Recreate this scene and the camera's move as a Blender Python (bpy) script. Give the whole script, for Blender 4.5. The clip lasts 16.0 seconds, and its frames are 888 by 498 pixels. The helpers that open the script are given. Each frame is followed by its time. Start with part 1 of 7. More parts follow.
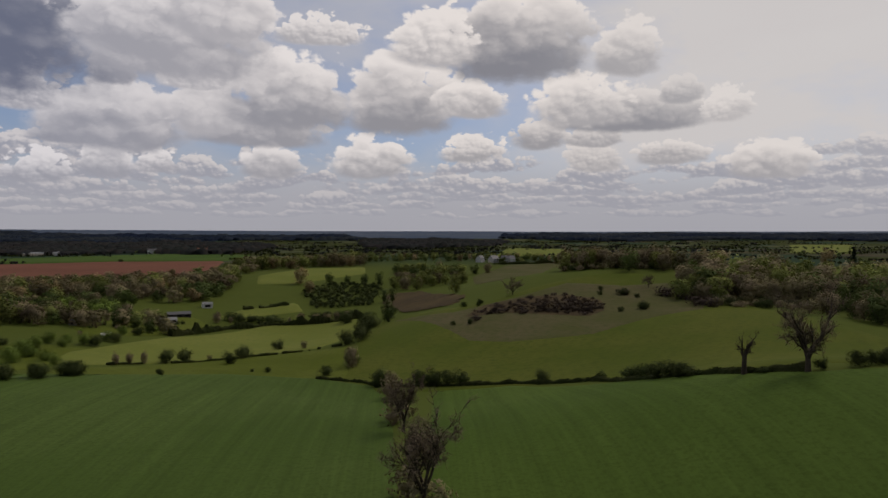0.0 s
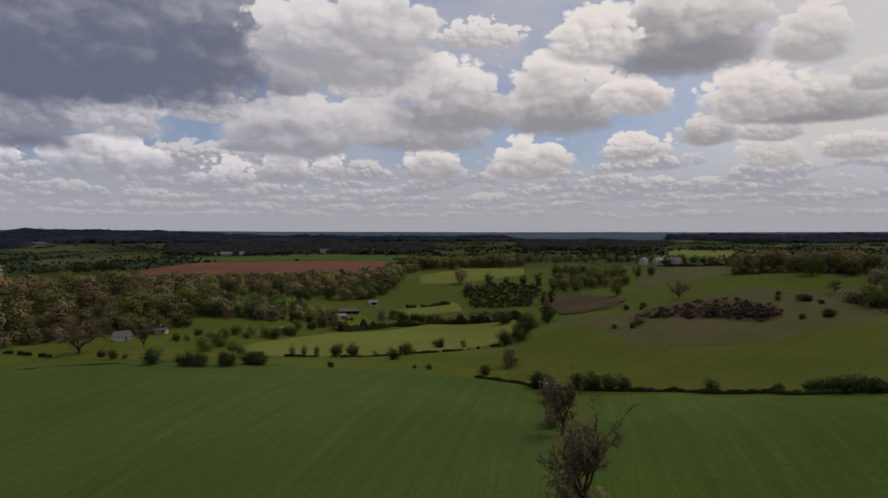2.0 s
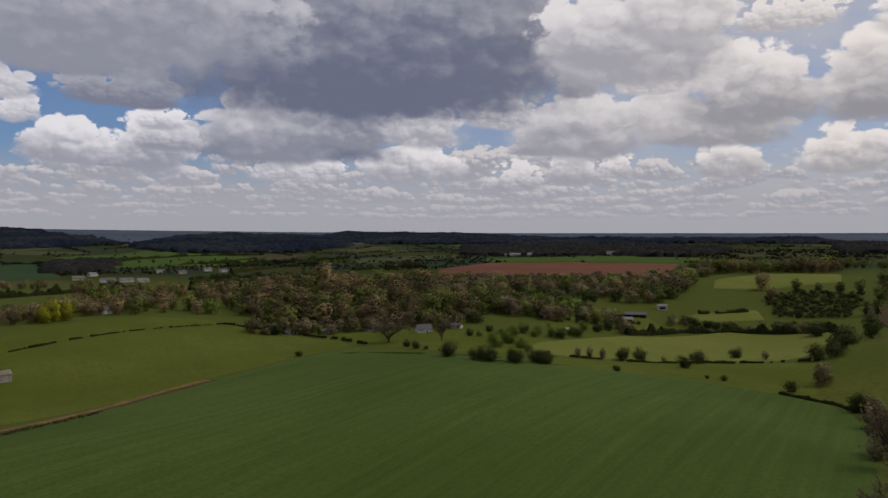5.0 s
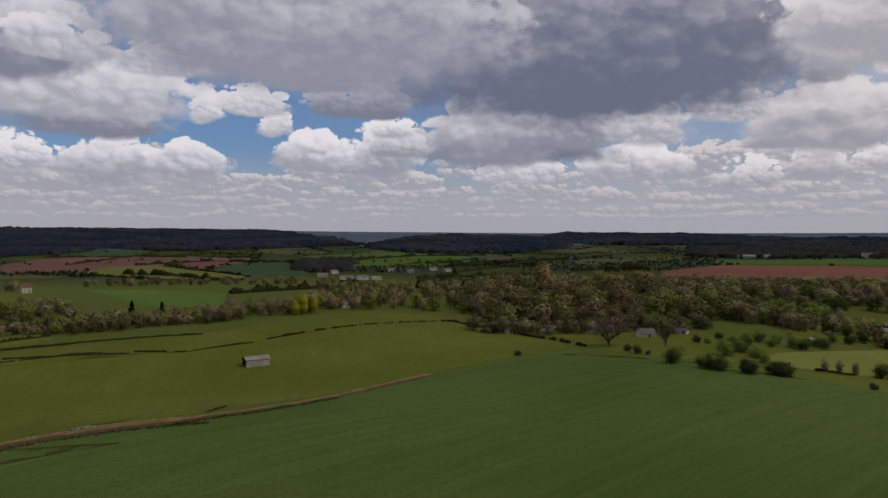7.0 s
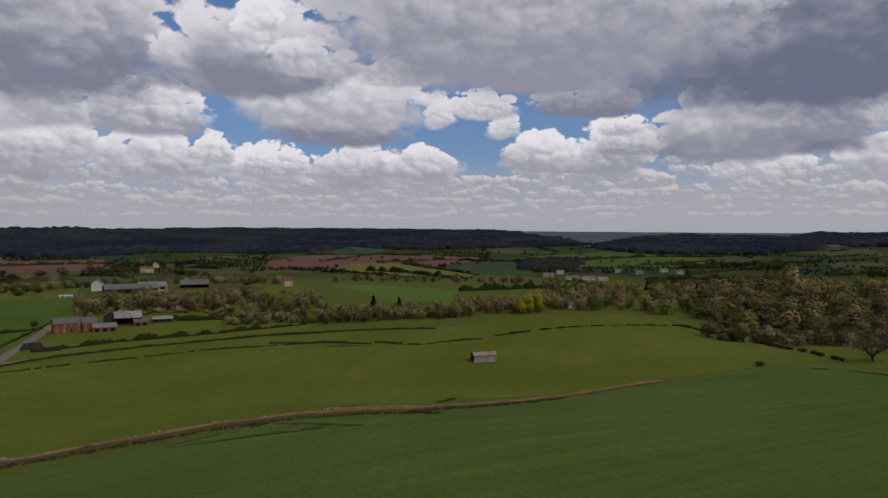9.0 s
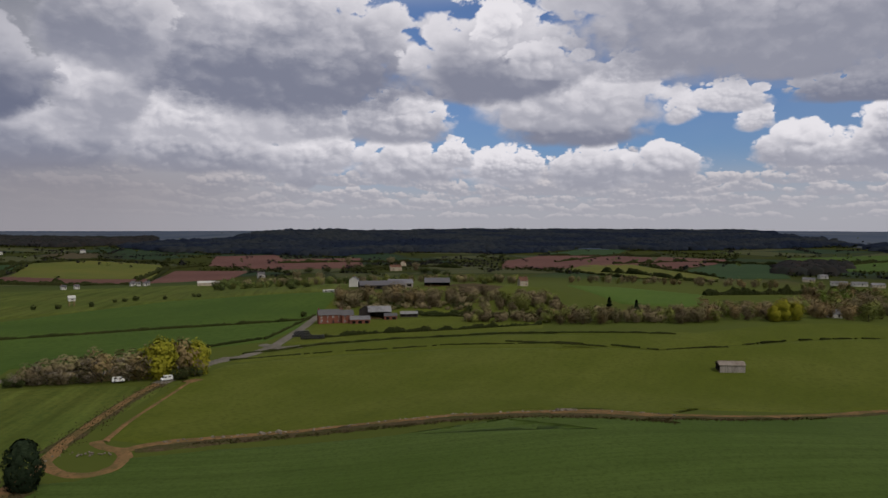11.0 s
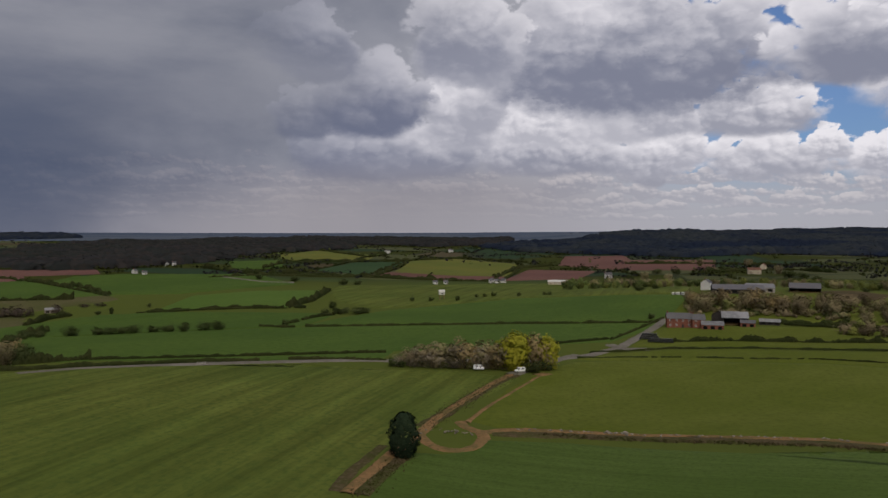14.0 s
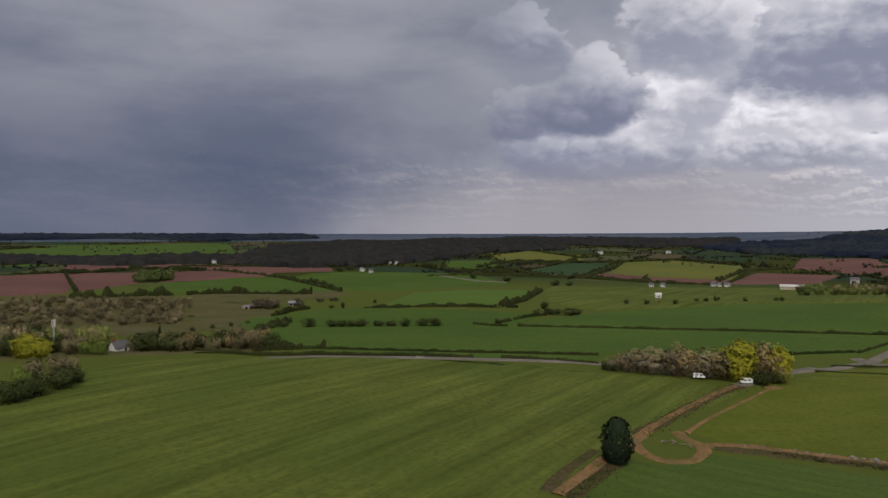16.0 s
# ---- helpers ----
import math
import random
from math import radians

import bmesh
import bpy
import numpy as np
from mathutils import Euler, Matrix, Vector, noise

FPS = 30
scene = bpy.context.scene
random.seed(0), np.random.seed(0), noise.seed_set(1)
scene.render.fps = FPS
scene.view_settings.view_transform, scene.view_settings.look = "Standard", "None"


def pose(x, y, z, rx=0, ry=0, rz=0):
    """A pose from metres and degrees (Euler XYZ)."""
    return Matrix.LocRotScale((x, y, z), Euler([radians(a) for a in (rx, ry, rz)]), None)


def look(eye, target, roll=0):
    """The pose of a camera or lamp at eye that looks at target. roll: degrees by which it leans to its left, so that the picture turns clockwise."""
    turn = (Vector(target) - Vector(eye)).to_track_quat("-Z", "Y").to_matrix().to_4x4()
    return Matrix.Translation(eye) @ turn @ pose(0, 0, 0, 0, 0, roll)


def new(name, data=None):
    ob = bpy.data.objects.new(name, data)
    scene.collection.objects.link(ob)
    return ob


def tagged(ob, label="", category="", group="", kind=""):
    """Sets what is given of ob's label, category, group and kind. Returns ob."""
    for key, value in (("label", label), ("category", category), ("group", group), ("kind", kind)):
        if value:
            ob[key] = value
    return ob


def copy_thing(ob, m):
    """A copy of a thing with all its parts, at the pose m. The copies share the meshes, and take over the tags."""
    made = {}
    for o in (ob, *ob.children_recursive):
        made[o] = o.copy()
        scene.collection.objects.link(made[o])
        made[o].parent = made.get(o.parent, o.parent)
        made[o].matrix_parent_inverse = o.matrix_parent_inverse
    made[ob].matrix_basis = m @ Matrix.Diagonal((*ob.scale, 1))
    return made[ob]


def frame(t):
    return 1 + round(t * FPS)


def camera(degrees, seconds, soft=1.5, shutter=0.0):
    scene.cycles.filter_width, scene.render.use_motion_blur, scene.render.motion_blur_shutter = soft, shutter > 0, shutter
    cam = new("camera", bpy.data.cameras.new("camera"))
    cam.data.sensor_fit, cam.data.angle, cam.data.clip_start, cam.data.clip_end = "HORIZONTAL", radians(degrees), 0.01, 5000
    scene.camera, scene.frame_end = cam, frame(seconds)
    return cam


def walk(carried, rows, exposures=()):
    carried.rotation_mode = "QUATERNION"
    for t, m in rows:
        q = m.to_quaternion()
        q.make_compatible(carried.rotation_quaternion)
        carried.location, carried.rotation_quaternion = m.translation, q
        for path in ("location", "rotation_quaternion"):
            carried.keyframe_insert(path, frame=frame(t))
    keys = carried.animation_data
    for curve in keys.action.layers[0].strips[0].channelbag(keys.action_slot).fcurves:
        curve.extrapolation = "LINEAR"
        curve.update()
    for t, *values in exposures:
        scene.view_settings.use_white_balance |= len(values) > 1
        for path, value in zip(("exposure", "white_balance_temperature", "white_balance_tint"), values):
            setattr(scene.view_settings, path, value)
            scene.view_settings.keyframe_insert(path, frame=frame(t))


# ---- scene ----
# the camera hangs 60 m up and turns to its left
cam = camera(64.43, 16.0)
walk(cam, [
    (0.0, pose(0, 0, 60, 88.96, -0.11, 0.00)),
    (0.5, pose(0, 0, 60, 88.95, -0.06, 2.97)),
    (1.0, pose(0, 0, 60, 88.97, -0.09, 6.26)),
    (1.5, pose(0, 0, 60, 88.99, -0.07, 9.59)),
    (2.0, pose(0, 0, 60, 89.02, -0.08, 12.87)),
    (2.5, pose(0, 0, 60, 89.03, -0.06, 16.28)),
    (3.0, pose(0, 0, 60, 89.06, -0.10, 19.81)),
    (3.5, pose(0, 0, 60, 89.08, -0.09, 23.49)),
    (4.0, pose(0, 0, 60, 89.09, -0.08, 27.43)),
    (6.5, pose(0, 0, 60, 89.16, -0.00, 49.01)),
    (7.0, pose(0, 0, 60, 89.17, 0.01, 53.48)),
    (7.5, pose(0, 0, 60, 89.18, -0.04, 58.06)),
    (8.0, pose(0, 0, 60, 89.18, -0.08, 62.43)),
    (8.5, pose(0, 0, 60, 89.17, -0.11, 66.98)),
    (9.0, pose(0, 0, 60, 89.15, -0.14, 71.69)),
    (11.5, pose(0, 0, 60, 89.15, -0.11, 95.28)),
    (12.0, pose(0, 0, 60, 89.14, -0.07, 99.89)),
    (12.5, pose(0, 0, 60, 89.15, -0.03, 104.59)),
    (13.0, pose(0, 0, 60, 89.16, -0.05, 109.24)),
    (13.5, pose(0, 0, 60, 89.15, -0.10, 113.84)),
    (14.0, pose(0, 0, 60, 89.15, -0.07, 118.33)),
    (14.5, pose(0, 0, 60, 89.16, -0.06, 122.82)),
    (15.0, pose(0, 0, 60, 89.16, -0.06, 127.07)),
    (15.5, pose(0, 0, 60, 89.17, -0.08, 131.20)),
    (16.0, pose(0, 0, 60, 89.18, -0.05, 135.44)),
], exposures=[(0.0, -0.22), (4.0, -0.18), (9.0, -0.12), (12.5, -0.08), (14.0, -0.05), (16.0, 0.20)])

# ---- sky and sun ----
SUN_AZ, SUN_EL = -48.0, 48.0        # degrees to the left of +y, above the horizon


class Flow:
    """A number or socket in a node tree, with plain arithmetic."""

    def __init__(self, tree, value):
        self.tree, self.value = tree, value

    def op(self, kind, *others):
        node = self.tree.nodes.new("ShaderNodeMath")
        node.operation = kind
        for slot, item in zip(node.inputs, (self, *others)):
            item = item.value if isinstance(item, Flow) else item
            if isinstance(item, (int, float)):
                slot.default_value = item
            else:
                self.tree.links.new(item, slot)
        return Flow(self.tree, node.outputs[0])

    def __add__(self, o): return self.op("ADD", o)
    def __sub__(self, o): return self.op("SUBTRACT", o)
    def __mul__(self, o): return self.op("MULTIPLY", o)
    def __truediv__(self, o): return self.op("DIVIDE", o)
    def clamp(self): return self.op("MAXIMUM", 0.0).op("MINIMUM", 1.0)

    def ramp(self, a, b):
        """0 at a, 1 at b, smooth between."""
        t = ((self - a) * (1.0 / (b - a))).clamp()
        return t * t * (Flow(self.tree, 3.0).op("SUBTRACT", t * 2.0))


def noise_at(tree, x, y, z, scale=1.0, detail=4.0, rough=0.55):
    join = tree.nodes.new("ShaderNodeCombineXYZ")
    for slot, item in zip(join.inputs, (x, y, z)):
        item = item.value if isinstance(item, Flow) else item
        if isinstance(item, (int, float)):
            slot.default_value = item
        else:
            tree.links.new(item, slot)
    tex = tree.nodes.new("ShaderNodeTexNoise")
    tex.inputs["Scale"].default_value, tex.inputs["Detail"].default_value, tex.inputs["Roughness"].default_value = scale, detail, rough
    tree.links.new(join.outputs[0], tex.inputs["Vector"])
    return Flow(tree, tex.outputs["Fac"])


def mixed(tree, fac, a, b):
    node = tree.nodes.new("ShaderNodeMix")
    node.data_type = "RGBA"
    for slot, item in ((node.inputs[0], fac), (node.inputs[6], a), (node.inputs[7], b)):
        item = item.value if isinstance(item, Flow) else item
        if isinstance(item, (int, float)):
            slot.default_value = item
        elif isinstance(item, tuple):
            slot.default_value = (*item, 1.0)
        else:
            tree.links.new(item, slot)
    return node.outputs[2]


# cumulus: degrees to the left of +y, degrees up to the base, half width, height, darkness of the base, whiteness of the top; far ones first
CLOUDS_A = [
    (30, 4.2, 2.2, 1.9, 0.4, 0.85), (78.7, 4.6, 3.2, 3.2, 0.45, 0.9), (102.3, 4.8, 1.5, 2.9, 0.5, 0.8), (25.4, 4.9, 1.6, 2.5, 0.4, 0.95),
    (-24.8, 4.9, 2.9, 2.3, 0.35, 0.9), (47.4, 4.9, 3.7, 2.1, 0.25, 1), (85.7, 4.9, 3.1, 2.7, 0.3, 1), (22.1, 5.1, 1.7, 1.5, 0.35, 0.85),
    (57.7, 5.1, 1.9, 2.3, 0.4, 0.85), (14.1, 5.2, 2.2, 2.5, 0.4, 0.9), (38.7, 5.2, 4.2, 2.6, 0.35, 1), (78.8, 5.2, 3.6, 2.5, 0.4, 0.9),
    (73.2, 5.2, 2.8, 2.5, 0.4, 0.95), (93.4, 5.2, 4.6, 3.2, 0.4, 1), (5.9, 5.3, 3.4, 2.9, 0.4, 0.95), (73.5, 5.3, 3, 2.4, 0.4, 0.95),
]
CLOUDS_B = [
    (85.6, 5.4, 3, 2.1, 0.3, 1), (102.8, 5.5, 3.7, 2.9, 0.4, 0.9), (59.8, 5.6, 4.8, 1.7, 0.5, 0.7), (-12, 5.7, 2.2, 1.8, 0.3, 0.7),
    (123.2, 5.7, 7.5, 4.3, 0.75, 0.6), (-18, 5.9, 2.9, 1.5, 0.4, 0.8), (110, 5.9, 6.2, 3.3, 0.55, 0.8), (64, 6, 3, 2.7, 0.4, 1),
    (58.2, 6, 2.8, 3.9, 0.45, 1), (122.1, 6, 7.3, 4, 0.65, 0.7), (99.7, 6.1, 2.1, 3.1, 0.25, 1), (-2.5, 6.3, 2.6, 2, 0.4, 0.9),
    (89.9, 6.3, 1.3, 2, 0.2, 1), (27.8, 6.9, 2.7, 1.2, 0.5, 0.5), (47.8, 6.9, 8.4, 3.3, 0.8, 0.7), (57.3, 6.9, 2.2, 1.9, 0.5, 0.7),
]
CLOUDS_C = [
    (49.8, 7.2, 5.3, 5.8, 0.6, 0.9), (24.9, 7.4, 5.3, 4.4, 0.45, 0.75), (-12, 7.4, 2.2, 1.4, 0.4, 0.7), (-7.8, 7.5, 2.3, 2.1, 0.5, 0.7),
    (15.1, 7.7, 5.3, 2.7, 0.5, 0.7), (43, 8, 3.2, 3.8, 0.6, 0.8), (37.4, 8.1, 3.3, 3.5, 0.3, 1), (80.2, 8.2, 5.5, 3.2, 0.7, 0.7),
    (110.5, 8.3, 4, 3.7, 0.1, 1), (57.8, 8.4, 1.8, 1.4, 0.2, 1), (67.2, 8.5, 1.3, 1.8, 0.15, 0.85), (94.8, 8.5, 4.6, 3.6, 0.45, 1),
    (103.7, 8.5, 4.6, 4.2, 0.1, 1), (18.7, 8.7, 2.5, 4.2, 0.2, 0.8), (129.6, 8.7, 2.4, 3.8, 0.7, 0.5), (101.2, 8.8, 2.6, 3.7, 0.3, 0.9),
]
CLOUDS_D = [
    (116.7, 8.8, 3.2, 5.9, 0.35, 0.9), (-14.5, 8.9, 6.4, 2.8, 0.7, 0.8), (-22, 9.1, 2, 2.1, 0.15, 0.9), (31.3, 9.3, 2.7, 2.2, 0.25, 0.9),
    (72.2, 9.3, 1.3, 2.2, 0.15, 0.85), (124.3, 9.4, 4.4, 5.4, 0.85, 0.5), (3.7, 9.5, 4.7, 5.1, 0.6, 1), (-10.9, 9.5, 3.8, 3.2, 0.35, 1),
    (12.6, 9.6, 5.3, 5.1, 0.55, 1), (80.4, 9.7, 7.3, 4.2, 0.3, 0.95), (115.3, 10, 2.3, 4.8, 0.35, 0.85), (-1.9, 10.1, 3, 2.5, 0.25, 1),
    (68.7, 10.1, 2.7, 1.9, 0.1, 0.8), (58.4, 10.2, 1.9, 2.4, 0.8, 0.4), (60.5, 10.2, 4.1, 2, 0.75, 0.2), (-18.5, 10.6, 1.8, 1.7, 0.55, 0.7),
]
CLOUDS_E = [
    (32.4, 10.8, 3.4, 2.7, 0.25, 0.9), (41.7, 11.3, 7.7, 6.7, 0.9, 0.3), (19.6, 11.4, 2.5, 1.5, 0.1, 0.9), (25.1, 11.5, 1.6, 2, 0.4, 0.6),
    (24.9, 11.8, 1.4, 1.6, 0.4, 0.6), (103.6, 12.1, 11.7, 9.6, 0.75, 0.85), (63.7, 12.2, 4.5, 2.6, 0.6, 0.35), (87.3, 12.2, 6.8, 5.1, 0.7, 0.85),
    (86.3, 12.4, 5.8, 6.2, 0.7, 0.8), (41.5, 12.8, 18, 13.6, 0.9, 0.45), (75.1, 12.6, 4.2, 1.9, 0.1, 1), (20.6, 13.1, 7, 5.7, 0.35, 0.8),
    (-14.5, 13.3, 2.3, 3.6, 0.45, 0.9), (82.3, 13.3, 3.1, 2.5, 0.3, 0.8), (128.5, 13.5, 3.5, 4.5, 0.6, 0.6), (-5.7, 13.8, 5.9, 6.1, 0.75, 1),
]
CLOUDS_F = [
    (116.4, 13.8, 4.6, 6.4, 0.45, 0.8), (62.2, 14.2, 9.5, 6.8, 0.5, 0.5), (129.8, 14.3, 4, 3.1, 0.7, 0.5), (0.9, 14.4, 3.4, 3.6, 0.15, 1),
    (23.1, 14.5, 5.5, 5.2, 0.35, 0.9), (64.7, 14.5, 16.5, 10.9, 0.55, 0.5), (117.1, 14.6, 4.1, 6.4, 0.6, 0.8), (87, 14.9, 1.7, 2.9, 0.05, 1),
    (10.1, 15.3, 3.5, 1.9, 0.2, 0.9), (86.2, 15.6, 1.7, 3.2, 0.05, 1), (17.9, 15.8, 4.2, 4.1, 0.2, 0.9),
]
CLOUDS = CLOUDS_A + CLOUDS_B + CLOUDS_C + CLOUDS_D + CLOUDS_E + CLOUDS_F


def group_of(name, inputs, outputs, colours=()):
    """A node group whose sockets are numbers, or colours where named so."""
    tree = bpy.data.node_groups.new(name, "ShaderNodeTree")
    for names, way in ((inputs, "INPUT"), (outputs, "OUTPUT")):
        for k in names:
            tree.interface.new_socket(name=k, in_out=way, socket_type="NodeSocketColor" if k in colours else "NodeSocketFloat")
    return tree, [Flow(tree, o) for o in tree.nodes.new("NodeGroupInput").outputs[:len(inputs)]], tree.nodes.new("NodeGroupOutput")


def use_group(tree, group, *values):
    node = tree.nodes.new("ShaderNodeGroup")
    node.node_tree = group
    for slot, item in zip(node.inputs, values):
        item = item.value if isinstance(item, Flow) else item
        if isinstance(item, (int, float)):
            slot.default_value = item
        else:
            tree.links.new(item, slot)
    return Flow(tree, node.outputs[0])


def chain(tree, v, done):
    """The same angle, worked out only after the cloud before it, so that one cloud at a time is held in memory."""
    return v + done * 1e-9


def less(tree, a, b):
    return Flow(tree, a).op("SUBTRACT", b)


def swell_group():
    """Rounded domes with creases between them, about 1 across, with smaller domes on their backs."""
    tree, (x, y, seed), out = group_of("swell", ("x", "y", "seed"), ("height",))
    total = None
    for size, share in ((1.0, 0.66), (2.3, 0.25), (5.2, 0.09)):
        join = tree.nodes.new("ShaderNodeCombineXYZ")
        for slot, item in zip(join.inputs, (x * size, y * size, seed + size)):
            tree.links.new(item.value, slot)
        tex = tree.nodes.new("ShaderNodeTexVoronoi")
        tex.feature = "F1"
        tex.inputs["Scale"].default_value = 1.0
        tree.links.new(join.outputs[0], tex.inputs["Vector"])
        d = Flow(tree, tex.outputs["Distance"])
        dome = less(tree, 1.0, d * d * 1.45) * share
        total = dome if total is None else total + dome
    tree.links.new(total.value, out.inputs[0])
    return tree


def heap_group():
    """One cumulus laid over the sky: flat shaded base, lumpy bright top, soft where it thins."""
    names = ("sky", "u", "v", "lump", "relief", "fine", "mottle", "white", "shade", "az", "base", "w", "h", "dark", "bright")
    tree, (sky, u, v, lump, relief, fine, mottle, white, shade, az, base, w, h, dark, bright), out = group_of("cumulus", names, ("sky", "u", "v"), ("sky", "white", "shade"))
    a = (u - az) / (w * 1.10)
    b = (v - base) / h
    up = b.op("MAXIMUM", 0.0)
    down = b.op("MINIMUM", 0.0) * 3.2
    rise = b.ramp(-0.05, 0.45)
    d = less(tree, 1.16, a * a + up * up + down * down) + (lump - 0.62) * (rise * 0.85 + 0.15) + (fine - 0.5) * (rise * 0.20 + 0.95)
    cover = (d / (less(tree, 1.0, rise) * 0.62 + 0.26)).clamp()
    cover = cover * cover * less(tree, 3.0, cover * 2.0)
    thick = d.ramp(0.0, 0.75)
    lit = (b - 0.10) * 1.05 + ((lump - 0.62) * 0.42 + relief * 0.62) * less(tree, 1.0, dark * 0.7) + (fine - 0.5) * 0.45 + mottle * 0.75 + less(tree, 1.0, thick) * 0.34 + less(tree, 0.30, dark * 0.40)
    lit = lit.ramp(-0.22, 1.04)
    foot = less(tree, 0.55, dark * 0.55)
    tone = mixed(tree, foot + (bright * 0.6 + 0.4 - foot) * lit, shade, white)
    tree.links.new(mixed(tree, cover, sky, tone), out.inputs[0])
    tree.links.new(chain(tree, u, cover).value, out.inputs[1])
    tree.links.new(chain(tree, v, cover).value, out.inputs[2])
    return tree


def row_group():
    """A far row of small cumulus with a common base, seen edge on."""
    names = ("sky", "u", "v", "lump", "relief", "white", "shade", "base", "tall", "often", "least", "seed")
    tree, (sky, u, v, lump, relief, white, shade, base, tall, often, least, seed), out = group_of("cloud_row", names, ("sky", "u", "v"), ("sky", "white", "shade"))
    big = noise_at(tree, u * often, seed, 0.0, 1.0, 2.0, 0.55)
    wander = noise_at(tree, u * often * 0.6, seed + 7.0, 0.0, 1.0, 1.0, 0.5)
    b = (v - base - (wander - 0.5) * tall * 2.6) / tall
    high = (big - least) * 4.2
    up = b.op("MAXIMUM", 0.0)
    down = b.op("MINIMUM", 0.0) * 2.4
    d = high - up - down * down + (lump - 0.62) * 0.8
    cover = (d / (less(tree, 1.0, b.ramp(0.0, 0.4)) * 0.4 + 0.18)).clamp()
    cover = cover * cover * less(tree, 3.0, cover * 2.0)
    lit = b * 0.85 + (lump - 0.62) * 0.70 + relief * 0.85 + less(tree, 1.0, d.ramp(0.0, 0.8)) * 0.25 + 0.12
    tone = mixed(tree, lit.ramp(0.0, 1.0) * 0.74 + 0.26, shade, white)
    tree.links.new(mixed(tree, cover * 0.92, sky, tone), out.inputs[0])
    tree.links.new(chain(tree, u, cover).value, out.inputs[1])
    tree.links.new(chain(tree, v, cover).value, out.inputs[2])
    return tree


world = bpy.data.worlds.new("sky")
scene.world = world
world.use_nodes = True
wt = world.node_tree
wt.nodes.clear()
coord = wt.nodes.new("ShaderNodeTexCoord")
split = wt.nodes.new("ShaderNodeSeparateXYZ")
wt.links.new(coord.outputs["Generated"], split.inputs[0])
sx, sy, sz = (Flow(wt, split.outputs[k]) for k in range(3))
deg = 180.0 / math.pi
su = (sx * -1.0).op("ARCTAN2", sy) * deg
# keep the seam of the angle behind the camera
su = su + su.op("LESS_THAN", -110.0) * 360.0
sv = sz.op("ARCSINE") * deg
blue = wt.nodes.new("ShaderNodeTexSky")
blue.sky_type, blue.sun_disc = "NISHITA", False
blue.sun_elevation, blue.sun_rotation = radians(SUN_EL), radians(-SUN_AZ)
blue.air_density, blue.dust_density, blue.ozone_density = 1.0, 1.5, 1.0
clear = wt.nodes.new("ShaderNodeVectorMath")
clear.operation = "MULTIPLY"
clear.inputs[1].default_value = (0.046, 0.066, 0.098)
wt.links.new(blue.outputs[0], clear.inputs[0])

# lumps of three sizes, the smaller ones for the farther clouds, and how each faces the light
swell = swell_group()
fine = noise_at(wt, su * 0.55, sv * 0.75, 3.1, 1.0, 6.0, 0.58)
wide = noise_at(wt, su * 0.16, sv * 0.26, 6.1, 1.0, 2.0, 0.5)
LUMPS = []
for size, seed in ((2.7, 0.3), (1.5, 5.7), (0.85, 9.1)):
    jig = (fine - 0.5) * 0.8
    at_u, at_v = su * (1.0 / size) + jig, sv * (1.5 / size) + jig
    lump = use_group(wt, swell, at_u, at_v, seed)
    towards = use_group(wt, swell, at_u - 0.16, at_v + 0.26, seed)
    LUMPS.append((lump, lump - towards))
mottle = noise_at(wt, su * 0.22, sv * 0.50, 11.0, 1.0, 4.0, 0.5) - 0.5
hu = su + (wide - 0.5) * 2.4 + (fine - 0.5) * 1.1
hv = sv + (wide - 0.5) * 0.8

# cloud colours: warmer towards the sun, dull by the shower
dull = su.ramp(117.0, 135.0) * 0.62
white = mixed(wt, dull, mixed(wt, su.ramp(-15.0, 60.0), (0.90, 0.83, 0.79), (0.84, 0.815, 0.86)), (0.46, 0.465, 0.56))
shade = mixed(wt, su.ramp(100.0, 128.0), mixed(wt, su.ramp(0.0, 40.0), (0.170, 0.178, 0.222), (0.112, 0.132, 0.212)), (0.100, 0.120, 0.200))
low_white = mixed(wt, su.ramp(98.0, 122.0) * 0.75, mixed(wt, su.ramp(-15.0, 60.0), (0.72, 0.67, 0.655), (0.68, 0.64, 0.66)), (0.345, 0.33, 0.375))
low_shade = mixed(wt, su.ramp(98.0, 122.0), (0.265, 0.282, 0.360), (0.195, 0.212, 0.280))

# thin high veil over the blue
thin = noise_at(wt, su * 0.05, sv * 0.11, 8.3, 1.0, 5.0, 0.6).ramp(0.34, 0.66)
veiled = (thin * 0.5 + 0.5) * (less(wt, 1.0, su.ramp(15.0, 62.0)) * 0.72 + 0.10 + su.ramp(92.0, 110.0) * 0.75) + less(wt, 1.0, su.ramp(-22.0, 4.0)) * 0.32 + su.ramp(98.0, 110.0) * 0.7
sky0 = mixed(wt, veiled.clamp(), clear.outputs[0], mixed(wt, su.ramp(92.0, 120.0), mixed(wt, su.ramp(-20.0, 10.0), (0.68, 0.645, 0.64), (0.54, 0.53, 0.56)), (0.34, 0.345, 0.395)))
# broken cloud overhead
over = noise_at(wt, su * 0.045, sv * 0.10, 5.2, 1.0, 4.0, 0.5)
sky0 = mixed(wt, sv.ramp(17.5, 23.0) * over.ramp(0.38, 0.52), sky0, mixed(wt, (over - 0.5).op("ABSOLUTE") * 3.0, white, shade))

